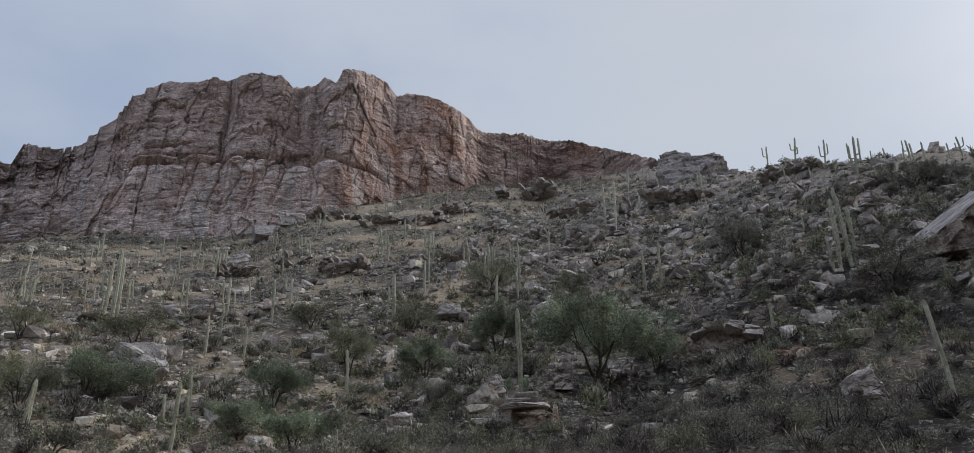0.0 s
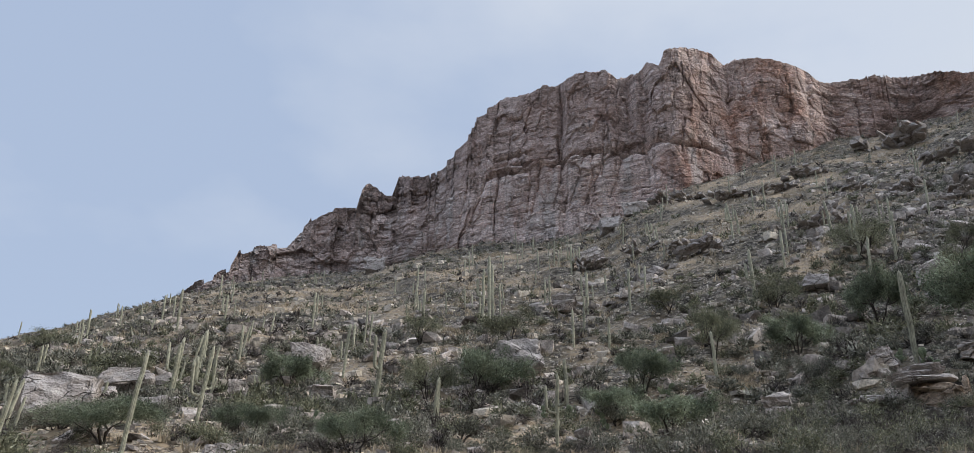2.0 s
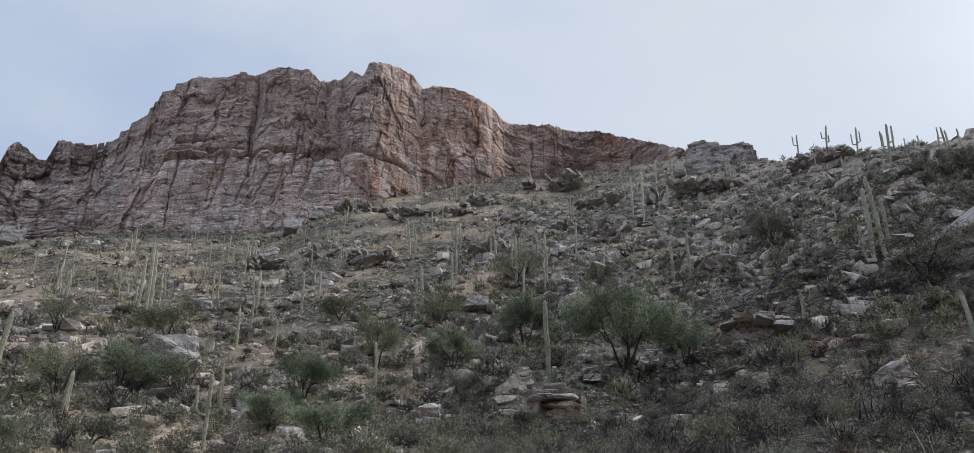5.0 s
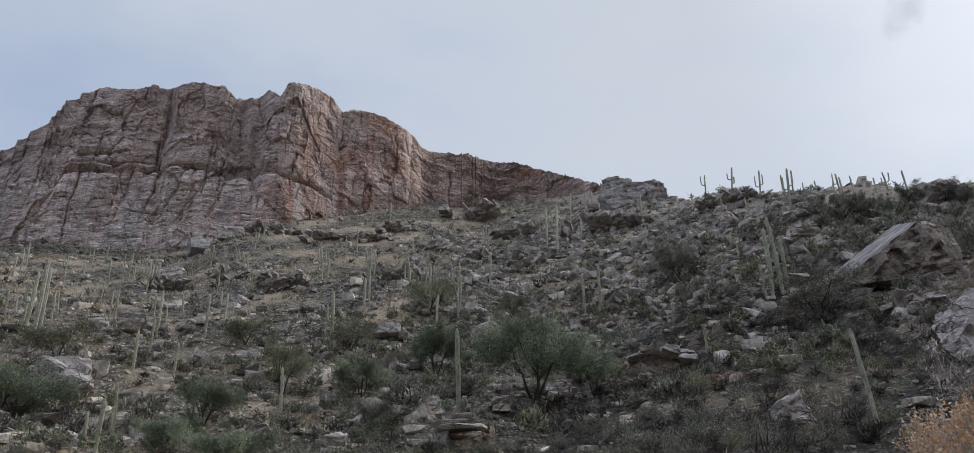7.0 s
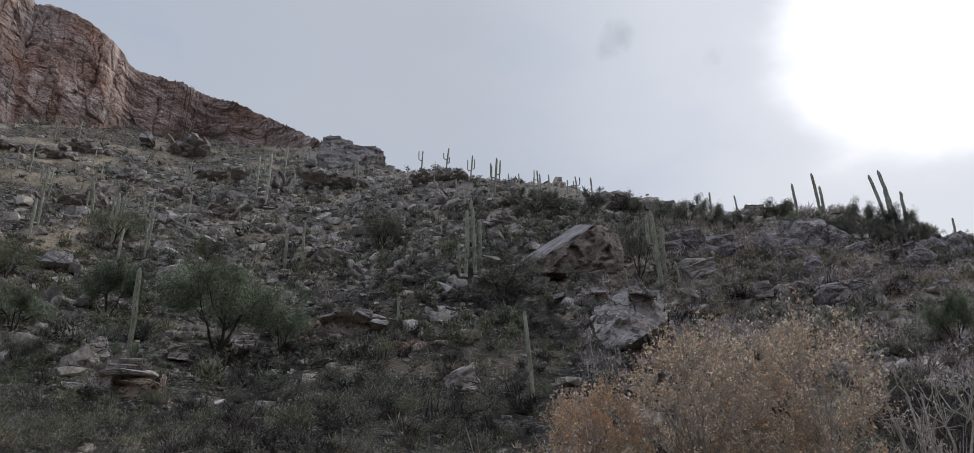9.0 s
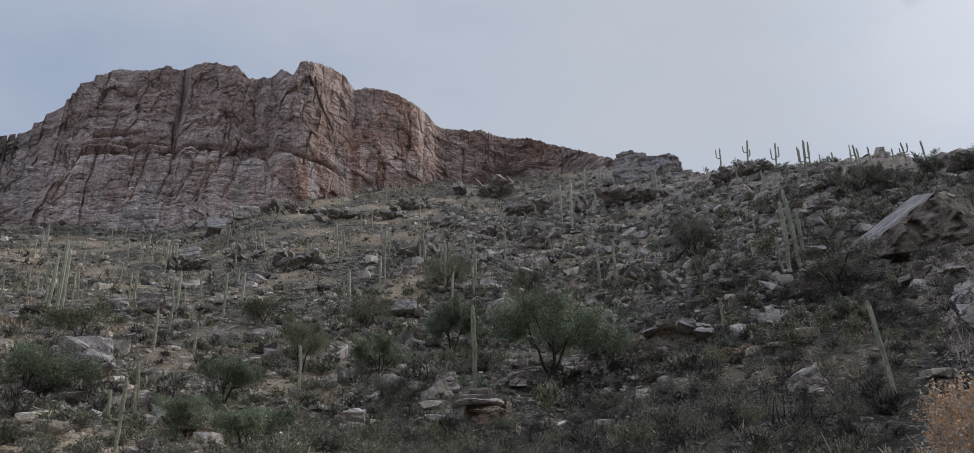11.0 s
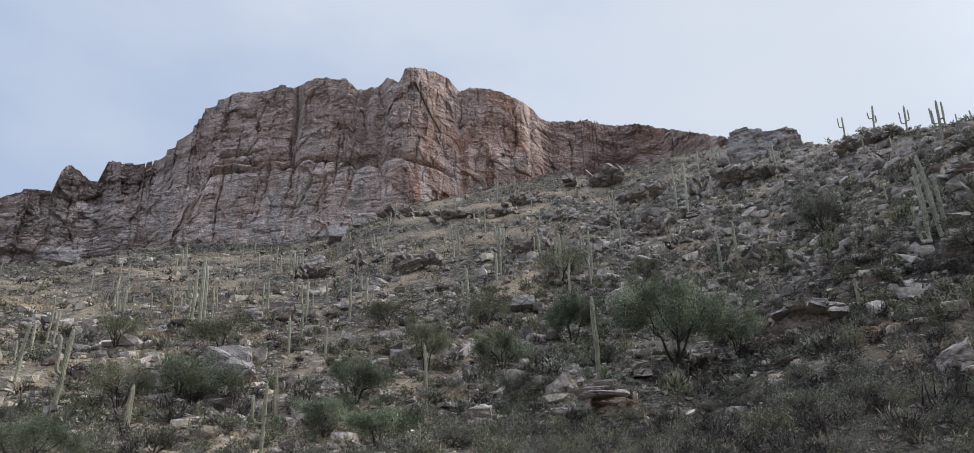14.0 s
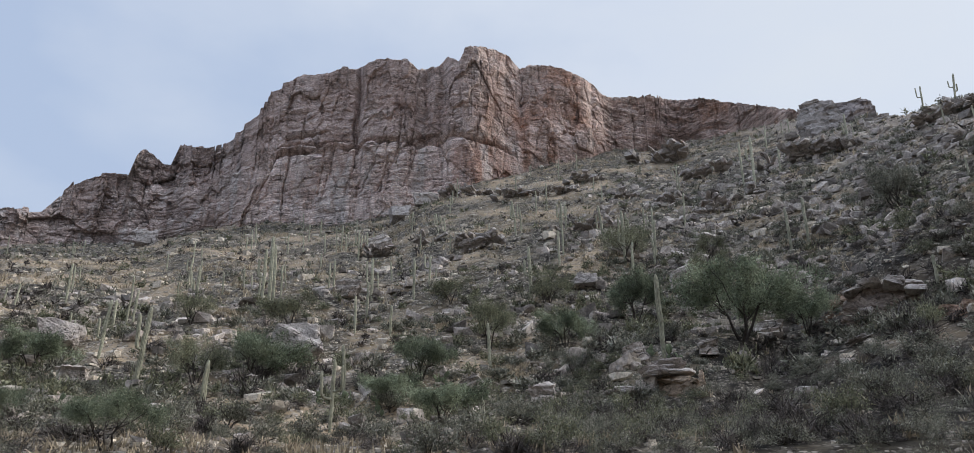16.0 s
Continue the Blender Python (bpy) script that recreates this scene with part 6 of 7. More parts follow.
def undercut_block(x, y):
    """A big pale block with bedded, cracked faces that juts out over a dark hollow, propped by darker rock behind."""
    thing = empty("undercut_block", Matrix.Translation((x, y, gz(x, y) - 0.35)) @ Matrix.Rotation(-math.atan2(x, y), 4, "Z"), "big blocky pale boulder jutting over a dark hollow", "boulder")
    block = [(-1.9, 0.4, 3.3), (-2.1, -0.2, 2.5), (-1.8, -1.2, 1.4), (-1.2, -1.7, 0.5), (-0.7, -1.6, 0.35), (0.4, -1.5, 0.95), (1.6, -0.9, 1.7), (2.1, 0.1, 2.4), (2.0, 0.8, 3.3), (1.2, 0.3, 3.9),
             (0.2, 0.1, 4.0), (-0.9, 0.4, 3.8), (0.0, -0.9, 2.6), (-1.6, 1.6, 3.2), (1.9, 1.9, 3.3), (1.4, 1.6, 1.4), (-1.3, 1.5, 1.0)]
    for pn, pts, mat, lab in (("block", block, PALE_ROCK, "pale cracked block"),
                              ("prop", [(-0.4, 0.4, -0.6), (2.6, 0.1, -0.6), (2.7, 0.0, 1.1), (1.9, 0.1, 1.9), (0.3, 0.5, 1.3), (2.8, 2.6, 1.6), (-0.6, 2.4, 1.2), (-0.5, 2.2, -0.6), (2.8, 2.4, -0.6)], BROWN_ROCK, "dark prop of broken rock"),
                              ("cap", [(0.1, -0.9, 3.75), (1.5, -0.6, 3.65), (1.7, 0.8, 3.8), (0.1, 0.7, 4.0), (0.2, -0.7, 4.15), (1.4, -0.3, 4.2), (1.0, 0.7, 4.25)], ROCK, "dark thin cap slab"),
                              ("leaning_slab", [(2.2, 0.2, 0.2), (3.6, 0.4, 0.0), (3.4, 0.5, 1.8), (2.4, 0.4, 2.3), (2.3, 1.4, 2.2), (3.5, 1.6, 1.6), (2.2, 1.5, -0.3), (3.6, 1.6, -0.3)], ROCK, "rough grey leaning rock")):
        bedded_rock(pn, pts, mat, thing, lab)


undercut_block(26.9, 35.0)


def capped_ledge(x, y):
    """A hollowed tan block under a stack of thin slabs that jut out, with an upright splinter at one end."""
    rng = np.random.default_rng(1203)
    thing = empty("rock_ledge", Matrix.Translation((x, y, gz(x, y) - 0.35)) @ Matrix.Rotation(-math.atan2(x, y), 4, "Z"), "tan rock ledge capped with thin pale overhanging slabs", "rock outcrop", "ledges on the slope")
    for pn, w, d, h, ox, oy, oz, mat, lab in (("base_rock", 2.4, 1.7, 1.5, 0.35, 0.6, 0.7, TAN_ROCK, "tan hollowed rock"), ("base_rock", 1.3, 1.8, 1.4, -1.25, 0.7, 0.65, ROCK, "grey rock"),
                                              ("slab", 2.0, 1.6, 0.24, 0.35, 0.5, 1.05, TAN_ROCK, "tan thin slab"), ("slab", 2.9, 1.7, 0.34, -0.15, 0.5, 1.6, PALE_ROCK, "thin pale slab"), ("slab", 2.4, 1.6, 0.3, -0.5, 0.6, 1.88, PALE_ROCK, "thin pale slab"),
                                              ("slab", 1.8, 1.5, 0.28, -0.1, 0.7, 2.14, PALE_ROCK, "thin pale slab"), ("slab", 1.2, 1.1, 0.24, 0.0, 0.8, 2.36, PALE_ROCK, "thin pale slab"), ("upright_split", 0.36, 1.0, 2.1, 1.6, -0.05, 1.05, TAN_ROCK, "tan upright splinter of rock"),
                                              ("fallen_slab", 1.3, 0.9, 0.36, -2.1, -0.1, 0.75, PALE_ROCK, "pale fallen slab"), ("fallen_slab", 1.0, 0.8, 0.4, -2.7, 0.4, 0.85, ROCK, "grey fallen slab")):
        v, f = crisp_form(rng, w * 1.1, d, h, 8, 0.24, 6, 0.03, beds=0.2 if h > 0.6 else 0.0, tilt=rng.normal(3, 4))
        v = v @ np.array([[1, 0, 0], [0, math.cos(0.12), -math.sin(0.12)], [0, math.sin(0.12), math.cos(0.12)]])
        part(pn, mesh_of(pn, turned(v, rng.normal(0, 0.2)) + np.array([ox, oy, oz]), f, mat), thing, lab)
    return thing


capped_ledge(2.2, 43.8)


def hollow_bank(x, y):
    """A brown bank of rotten rock, hollow under a thin dark roof, with two pale slabs lying on its shoulder."""
    thing = empty("rock_bank", Matrix.Translation((x, y, gz(x, y) - 0.3)) @ Matrix.Rotation(-math.atan2(x, y), 4, "Z"), "brown hollow rock bank with pale slabs on its shoulder", "rock outcrop")
    bedded_rock("bank", [(-2.6, 0.4, -0.6), (-2.3, 0.2, 0.9), (-1.3, 0.5, 2.0), (0.3, 0.3, 2.1), (1.6, 0.2, 1.6), (2.8, 0.0, 0.8), (3.2, -0.5, -0.6), (0.2, -0.7, -0.6), (-0.6, -0.3, 0.8), (-2.2, 3.5, 1.8), (0.6, 3.5, 2.3), (2.8, 3.5, 1.6), (-2.4, 3.5, -0.6), (3.0, 3.5, -0.6)], BROWN_ROCK, thing, "brown rotten rock", 0.8, 0.1, 8)
    rng = np.random.default_rng(1240)
    for pn, w, d, h, ox, oy, oz, tilt, mat, lab in (("roof_slab", 1.7, 1.5, 0.3, -1.7, 0.3, 1.75, 24, ROCK, "thin dark roof slab"), ("roof_slab", 1.5, 1.6, 0.3, -0.5, 0.2, 2.2, 4, ROCK, "thin dark roof slab"), ("slab", 1.7, 1.5, 0.5, 1.0, 0.0, 2.05, -12, PALE_ROCK, "pale slab"),
                                                   ("slab", 1.5, 1.3, 0.5, 2.3, -0.2, 1.5, -8, PALE_ROCK, "pale slab"), ("slab", 1.2, 1.2, 0.3, 2.2, 0.8, 2.05, -10, ROCK, "grey slab"), ("fallen_rock", 1.0, 0.9, 0.6, -0.9, -0.9, 0.1, 10, ROCK, "grey fallen rock")):
        v, f = crisp_form(rng, w, d, h * 1.3, 9, 0.34, 5, 0.05, tilt=tilt)
        v = v @ np.array([[1, 0, 0], [0, math.cos(0.35), -math.sin(0.35)], [0, math.sin(0.35), math.cos(0.35)]])
        part(pn, mesh_of(pn, turned(v, rng.normal(0, 0.3)) + np.array([ox, oy, oz]), f, mat), thing, lab)


hollow_bank(16.9, 55.4)


def knob():
    """The layered knob on the skyline of the ridge."""
    rng = np.random.default_rng(1210)
    kx, ky = at(16.3, 187)
    thing = empty("rock_outcrop", Matrix.Translation((kx, ky, gz(kx, ky))) @ Matrix.Rotation(-math.atan2(kx, ky), 4, "Z"), "layered grey rock knob crowning the ridge", "rock outcrop")
    west = [(-9.4, 0, -2), (-9.2, -1.0, 3.5), (-8.6, -0.6, 5.6), (-6.4, -0.4, 6.9), (-3.0, -0.2, 6.6), (-0.4, -0.8, 5.2), (1.2, -1.4, 2.0), (1.6, -1.6, -2), (-6, -2.6, -2), (-5.8, -1.8, 3.6), (-8.5, 5, -2), (-8, 4, 5.2), (-2, 4.5, 6.2), (1.5, 5, -2)]
    east = [(-2.2, -1.0, -2), (-2.0, -0.4, 3.6), (-1.0, -0.2, 5.4), (3.2, -0.6, 5.5), (6.2, -0.2, 5.0), (8.0, 0.2, 3.3), (8.8, 0.6, 0.2), (9.0, 0.6, -2), (4.0, -2.2, -2), (3.8, -1.8, 2.4), (0, 4.5, 4.8), (6, 4.5, 4.2), (8.4, 4.5, -2), (-1, 5, -2)]
    for pn, pts, mat, dip in (("west_block", west, PALE_ROCK, -0.08), ("east_block", east, MAUVE_ROCK, 0.16)):
        bedded_rock(pn, [(a, b, c * 1.18 if c > 0 else c) for a, b, c in pts], mat, thing, "", 2.6, dip, 9)
    for w, d, h, ox, oz in ((4.6, 3.4, 0.8, -5.6, 7.75), (2.6, 2.6, 0.6, -7.2, 7.5), (4.0, 3.0, 0.7, 3.6, 6.1), (3.4, 3.6, 1.6, -11.0, 0.2), (3.6, 3.0, 1.8, 10.2, -0.2)):
        v, f = crisp_form(rng, w, d, h, 6, 0.22, 4, 0.03, tilt=rng.normal(2, 4))
        part("slab", mesh_of("slab", v + np.array([ox, 0.6, oz]), f, ROCK), thing, "dark loose slab")


knob()
for az, r, w, h, s in ((15.2, 64, 1.6, 0.7, 1), (14.1, 65.5, 1.1, 0.6, 2), (21.0, 50.6, 1.4, 0.8, 3), (21.8, 51.4, 1.2, 0.8, 4), (13.4, 71, 1.5, 0.6, 5), (20.6, 52.0, 1.1, 0.7, 6), (22.2, 50.0, 1.0, 0.5, 7)):
    ox, oy = at(az, r)
    boulder(ox, oy, w, h, 1220 + s, "crumbling reddish rock in the gully bank", deep=0.8, n=14, cuts=8, mat=RED_ROCK)


# ---- prickly pears ----
def prickly_pear(x, y, s, seed):
    """A clump of flat oval pads, set on each other's rims."""
    rng = np.random.default_rng(seed)
    thing = empty("prickly_pear", Matrix.Translation((x, y, gz(x, y))) @ Matrix.Rotation(rng.uniform(0, 6), 4, "Z"), "clump of flat-padded grey-green prickly pear cactus", "cactus", "prickly pears")
    vs, fs = BALLS[3]
    tips = [(rng.normal(0, 0.2) * s, rng.normal(0, 0.2) * s, 0.0, rng.normal(0, 0.3)) for _ in range(5)]
    for k in range(11):
        bx, by, bz, lean = tips[k] if k < 5 else tips[int(rng.integers(0, len(tips)))]
        t = lean + rng.normal(0, 0.5)
        w = s * rng.uniform(0.13, 0.18)
        v = vs * np.array([w, w * 0.16, w * 1.35]) + np.array([0, 0, w * 1.25])
        v = np.stack([v[:, 0] * math.cos(t) + v[:, 2] * math.sin(t), v[:, 1], -v[:, 0] * math.sin(t) + v[:, 2] * math.cos(t)], -1)
        v = turned(v, rng.uniform(0, 3.14)) + np.array([bx, by, bz])
        part("pad", mesh_of("pad", v, fs, PEAR, True), thing)
        top = v[np.argmax(v[:, 2])]
        tips.append((top[0], top[1], top[2] - 0.03, t))
    return thing


for k, (x, y, s) in enumerate(((2.95, 51.9, 1.5), (1.5, 52.2, 1.0), (-16.5, 44.7, 1.0), (-14.2, 43.1, 0.95), (-18.9, 46.2, 0.9), (-29.2, 36.6, 1.0), (-8.7, 46.1, 0.9), (-12.1, 50.1, 1.0), (65.4, 56.3, 2.2), (68.4, 54.9, 2.0))):
    prickly_pear(x, y, s, 1300 + k)


# ---- trees of the creek bed, close by ----
def creek_tree(x, y, wide, low, high, leaf, leaves, size, seed, label, ends=520, nodes=70, stems=12, wood=None, name="creek_tree", pale=0, thick=1.0):
    """A many-stemmed small tree: stems fan out from the foot, branch twice, and carry small leaves on the outer twigs. low, high: the crown over the foot."""
    rng = np.random.default_rng(seed)
    z0 = gz(x, y)
    thing = empty(name, Matrix.Translation((x, y, z0)) @ Matrix.Rotation(-math.atan2(x, y), 4, "Z"), label, "tree", "trees in the creek bed")

    def cloud(n, scale, outer):
        d = rng.normal(0, 1, (n, 3))
        d /= (np.abs(d) ** 3).sum(1, keepdims=True) ** (1 / 3)
        rad = rng.random(n)[:, None] ** outer * scale
        p = d * rad
        lump = 1 + 0.16 * wave(np.arctan2(d[:, 1], d[:, 0]) * 2.2 + 9, d[:, 2] * 3 + seed, seed)
        p = p * lump[:, None]
        return p * np.array([wide / 2, wide / 2, (high - low) / 2]) + np.array([0, 0, (high + low) / 2])

    e, b, s = cloud(ends, 1.0, 0.28), cloud(nodes, 0.72, 0.3), cloud(stems, 0.4, 0.4)
    s[:, 2] *= 0.72
    stem_parts = [twig((rng.normal(0, 0.12), rng.normal(0, 0.12), -0.15), q, 0.05 * thick, 0.026 * thick, 5, rng, 0.05 * thick, 4) for q in s]
    ib = np.argmin(((b[:, None] - s[None]) ** 2).sum(-1), 1)
    wood_parts = [twig(s[i], q, 0.024 * thick, 0.011 * thick, 4, rng, 0.06, 3) for q, i in zip(b, ib)]
    ie = np.argmin(((e[:, None] - b[None]) ** 2 * np.array([1, 1, 0.6])).sum(-1), 1)
    wood_parts += [twig(b[i], q, 0.009 * thick, 0.004 * thick, 3, rng, 0.06, 2) for q, i in zip(e, ie)]
    # fine upright spurs
    pick = rng.integers(0, ends, ends * 2)
    a = b[ie[pick]] + (e[pick] - b[ie[pick]]) * rng.uniform(0.35, 1, ends * 2)[:, None]
    q = a + rng.normal(0, 0.12, (ends * 2, 3)) + np.array([0, 0, 0.2])
    wood_parts += [twig(m, n, 0.0055 * thick, 0.003 * thick, 3, None, 0, 1) for m, n in zip(a, q)]
    trunk = part("trunk", mesh_of("trunk", *join(stem_parts), wood or GREY_BARK), thing)
    part("limb", mesh_of("limb", *join(wood_parts), wood or GREY_BARK), trunk, "pale crooked twigs")["kind"] = "stuff"
    k = rng.integers(0, len(a), leaves)
    p = a[k] + (q[k] - a[k]) * rng.uniform(0, 1.1, leaves)[:, None] + rng.normal(0, 0.035, (leaves, 3))
    if leaves:
        part("crown", mesh_of("crown", *cards(rng, p, size, 1.3, 0.0), leaf), thing)
    if pale:
        k = rng.integers(0, len(a), pale)
        part("seed_head", mesh_of("seed_head", *cards(rng, q[k] + rng.normal(0, 0.03, (pale, 3)), size * 1.35, 1.1, 0.3), PALE_LEAF), thing)["kind"] = "stuff"
    return thing


cx, cy = at(42, 17.5)
creek_tree(cx, cy, 3.2, 1.4, 7.3, TAN_LEAF, 12500, 0.042, 1401, "bushy creek tree with withered tan leaves", ends=900, nodes=100, pale=2600)
cx, cy = at(49.2, 18.5)
creek_tree(cx, cy, 3.8, 1.6, 7.45, TAN_LEAF, 14500, 0.042, 1402, "wide creek tree with withered tan and buff leaves", ends=1000, nodes=110, pale=3600)
cx, cy = at(45.6, 19.0)
creek_tree(cx, cy, 3.4, 1.4, 6.7, TAN_LEAF, 10500, 0.042, 1403, "bushy creek tree with thin withered leaves", ends=800, nodes=90, pale=2200)
cx, cy = at(35.3, 16.5)
creek_tree(cx, cy, 2.1, 3.2, 5.75, RUST_LEAF, 9000, 0.036, 1404, "low creek tree with rust-orange withered leaves", ends=650, nodes=80, pale=1200)
cx, cy = at(35.2, 15.6)
creek_tree(cx, cy, 2.9, 1.2, 4.5, TAN_LEAF, 9000, 0.036, 1406, "low creek bush with withered buff leaves", ends=600, nodes=70, pale=1500)
cx, cy = at(32.6, 16.0)
creek_tree(cx, cy, 1.8, 1.2, 4.6, TAN_LEAF, 6000, 0.036, 1405, "small creek tree with tan leaves", ends=300, nodes=40, pale=300)
for k, (az, r, wide, high, label) in enumerate(((55.2, 17.0, 1.5, 6.6, "bare pale-stemmed bush with a few seed heads"), (57.9, 16.5, 1.8, 5.9, "bare grey branching bush"), (60.2, 16.0, 1.7, 6.3, "bare pale branching bush"),
                                               (56.5, 15.0, 1.3, 4.9, "bare grey bush with crooked stems"), (61.6, 15.5, 2.0, 5.6, "bare grey thicket bush"))):
    cx, cy = at(az, r)
    creek_tree(cx, cy, wide, 1.6, high, PALE_LEAF, 0, 0.028, 1420 + k, label, ends=70, nodes=26, stems=7, name="bare_bush", pale=130, thick=1.7)

# a dead branch that sticks up out of the bank
rng = np.random.default_rng(77)
dx, dy = at(28.1, 24.5)
dead = [twig((0, 0, -0.6), (-0.95, 0, 1.55), 0.03, 0.012, 5, rng, 0.03, 4), twig((-0.5, 0, 0.75), (-0.62, 0.05, 1.35), 0.014, 0.005, 4, rng, 0.04), twig((-0.2, 0, 0.2), (-0.75, 0.1, 0.62), 0.014, 0.005, 4, rng, 0.05),
        twig((-0.1, 0, 0.0), (0.5, 0, 0.9), 0.018, 0.006, 4, rng, 0.05)]
ob = new("dead_branch", mesh_of("dead_branch", *join(dead), GREY_BARK))
ob.matrix_world = Matrix.Translation((dx, dy, gz(dx, dy))) @ Matrix.Rotation(-math.atan2(dx, dy), 4, "Z")
tagged(ob, "bleached dead branch sticking up from the bank", "branch")


# ---- what nobody could count: shrubs, grass tufts, stones ----
def sown(n, az0, az1, r0, r1, seed, keep=None, power=1.0):
    """Places strewn over a fan of the slope, as evenly over the ground as the fan allows."""
    rng = np.random.default_rng(seed)
    az, q = np.radians(rng.uniform(az0, az1, n)), rng.random(n)
    r = (r0 ** (2 - power) + q * (r1 ** (2 - power) - r0 ** (2 - power))) ** (1 / (2 - power))
    x, y = r * np.sin(az), r * np.cos(az)
    reach = np.interp(np.degrees(az), AZ, REACH)
    ok = r < reach + 6
    if keep is not None:
        ok &= rng.random(n) < keep(x, y)
    return x[ok], y[ok]


def strewn(forms, x, y, size, seed, tall=1.0, sink=0.0):
    """Copies of the forms, turned and sized at random, joined into one mesh's arrays."""
    rng = np.random.default_rng(seed)
    z = ground(x, y)
    out = []
    which = rng.integers(0, len(forms), len(x))
    for i, (v, f) in enumerate(forms):
        sel = np.nonzero(which == i)[0]
        if not len(sel):
            continue
        a = rng.uniform(0, 2 * math.pi, len(sel))
        s = np.broadcast_to(size, len(x))[sel]
        c, sn = np.cos(a)[:, None], np.sin(a)[:, None]
        vx = (v[None, :, 0] * c - v[None, :, 1] * sn) * s[:, None] + x[sel][:, None]
        vy = (v[None, :, 0] * sn + v[None, :, 1] * c) * s[:, None] + y[sel][:, None]
        vz = v[None, :, 2] * s[:, None] * tall * rng.uniform(0.8, 1.25, len(sel))[:, None] + (z[sel] - sink * s)[:, None]
        vv = np.stack([vx, vy, vz], -1).reshape(-1, 3)
        for g in f if isinstance(f, list) else [f]:
            out_f = (g[None] + (np.arange(len(sel)) * len(v))[:, None, None]).reshape(-1, g.shape[1])
            out.append((vv, out_f))
    return join(out)


def off_spur(x, y, share=0.85):
    """Fewer loose blocks lie on the spur painted dark for shade, east of the gully; less grows there but leafless
    scrub.
    """
    az, r = np.degrees(np.arctan2(x, y)), np.hypot(x, y)
    return 1 - share * np.clip((az + 2) / 6, 0, 1) * np.clip((38 - az) / 6, 0, 1) * np.clip((85 - r) / 20, 0, 1)


def patchy(scale, seed, lo=-0.4, hi=0.5, spur=False):
    if spur:
        return lambda x, y: patchy(scale, seed, lo, hi)(x, y) * off_spur(x, y, 0.35)
    return lambda x, y: np.clip((fbm(x / scale, y / scale, 2, seed) - lo) / (hi - lo), 0.12, 1)


# shrubs near the creek that can be told apart
SHRUB_KINDS = [("grey", "rounded grey-green brittlebush", LEAF_GREY, 1100, 0.026, 0.6), ("green", "leafy dark green jojoba shrub", LEAF_OLIVE, 1100, 0.026, 0.62),
               ("dry", "leafless brown twiggy shrub", LEAF_DRY, 420, 0.05, 0.6)]
SHRUBS = []
for k, (kind, label, leaf, count, size, flat) in enumerate(SHRUB_KINDS):
    for s in range(2):
        lv, st = shrub_form(np.random.default_rng(700 + 10 * k + s), count, size, flat, twiggy=kind == "dry")
        SHRUBS.append((label, mesh_of("foliage", *lv, leaf), mesh_of("woody_base", *st, BARK)))
sx, sy = sown(640, -66, 62, 23, 74, 31, patchy(9, 33, spur=True), 0.6)
rng = np.random.default_rng(32)
for x, y in list(zip(sx, sy))[:300]:
    label, fol, st = SHRUBS[int(rng.choice(6, p=[0.27, 0.27, 0.1, 0.1, 0.13, 0.13]))]
    s = rng.uniform(1.1, 2.9)
    m = Matrix.Translation((x, y, gz(x, y))) @ Matrix.Rotation(rng.uniform(0, 6.3), 4, "Z") @ Matrix.Diagonal((s, s, s * rng.uniform(0.75, 1.1), 1))
    shrub = empty("shrub", m, label + " on the stony slope", "shrub", "shrubs on the slope")
    part("woody_base", st, shrub)
    part("foliage", fol, shrub)

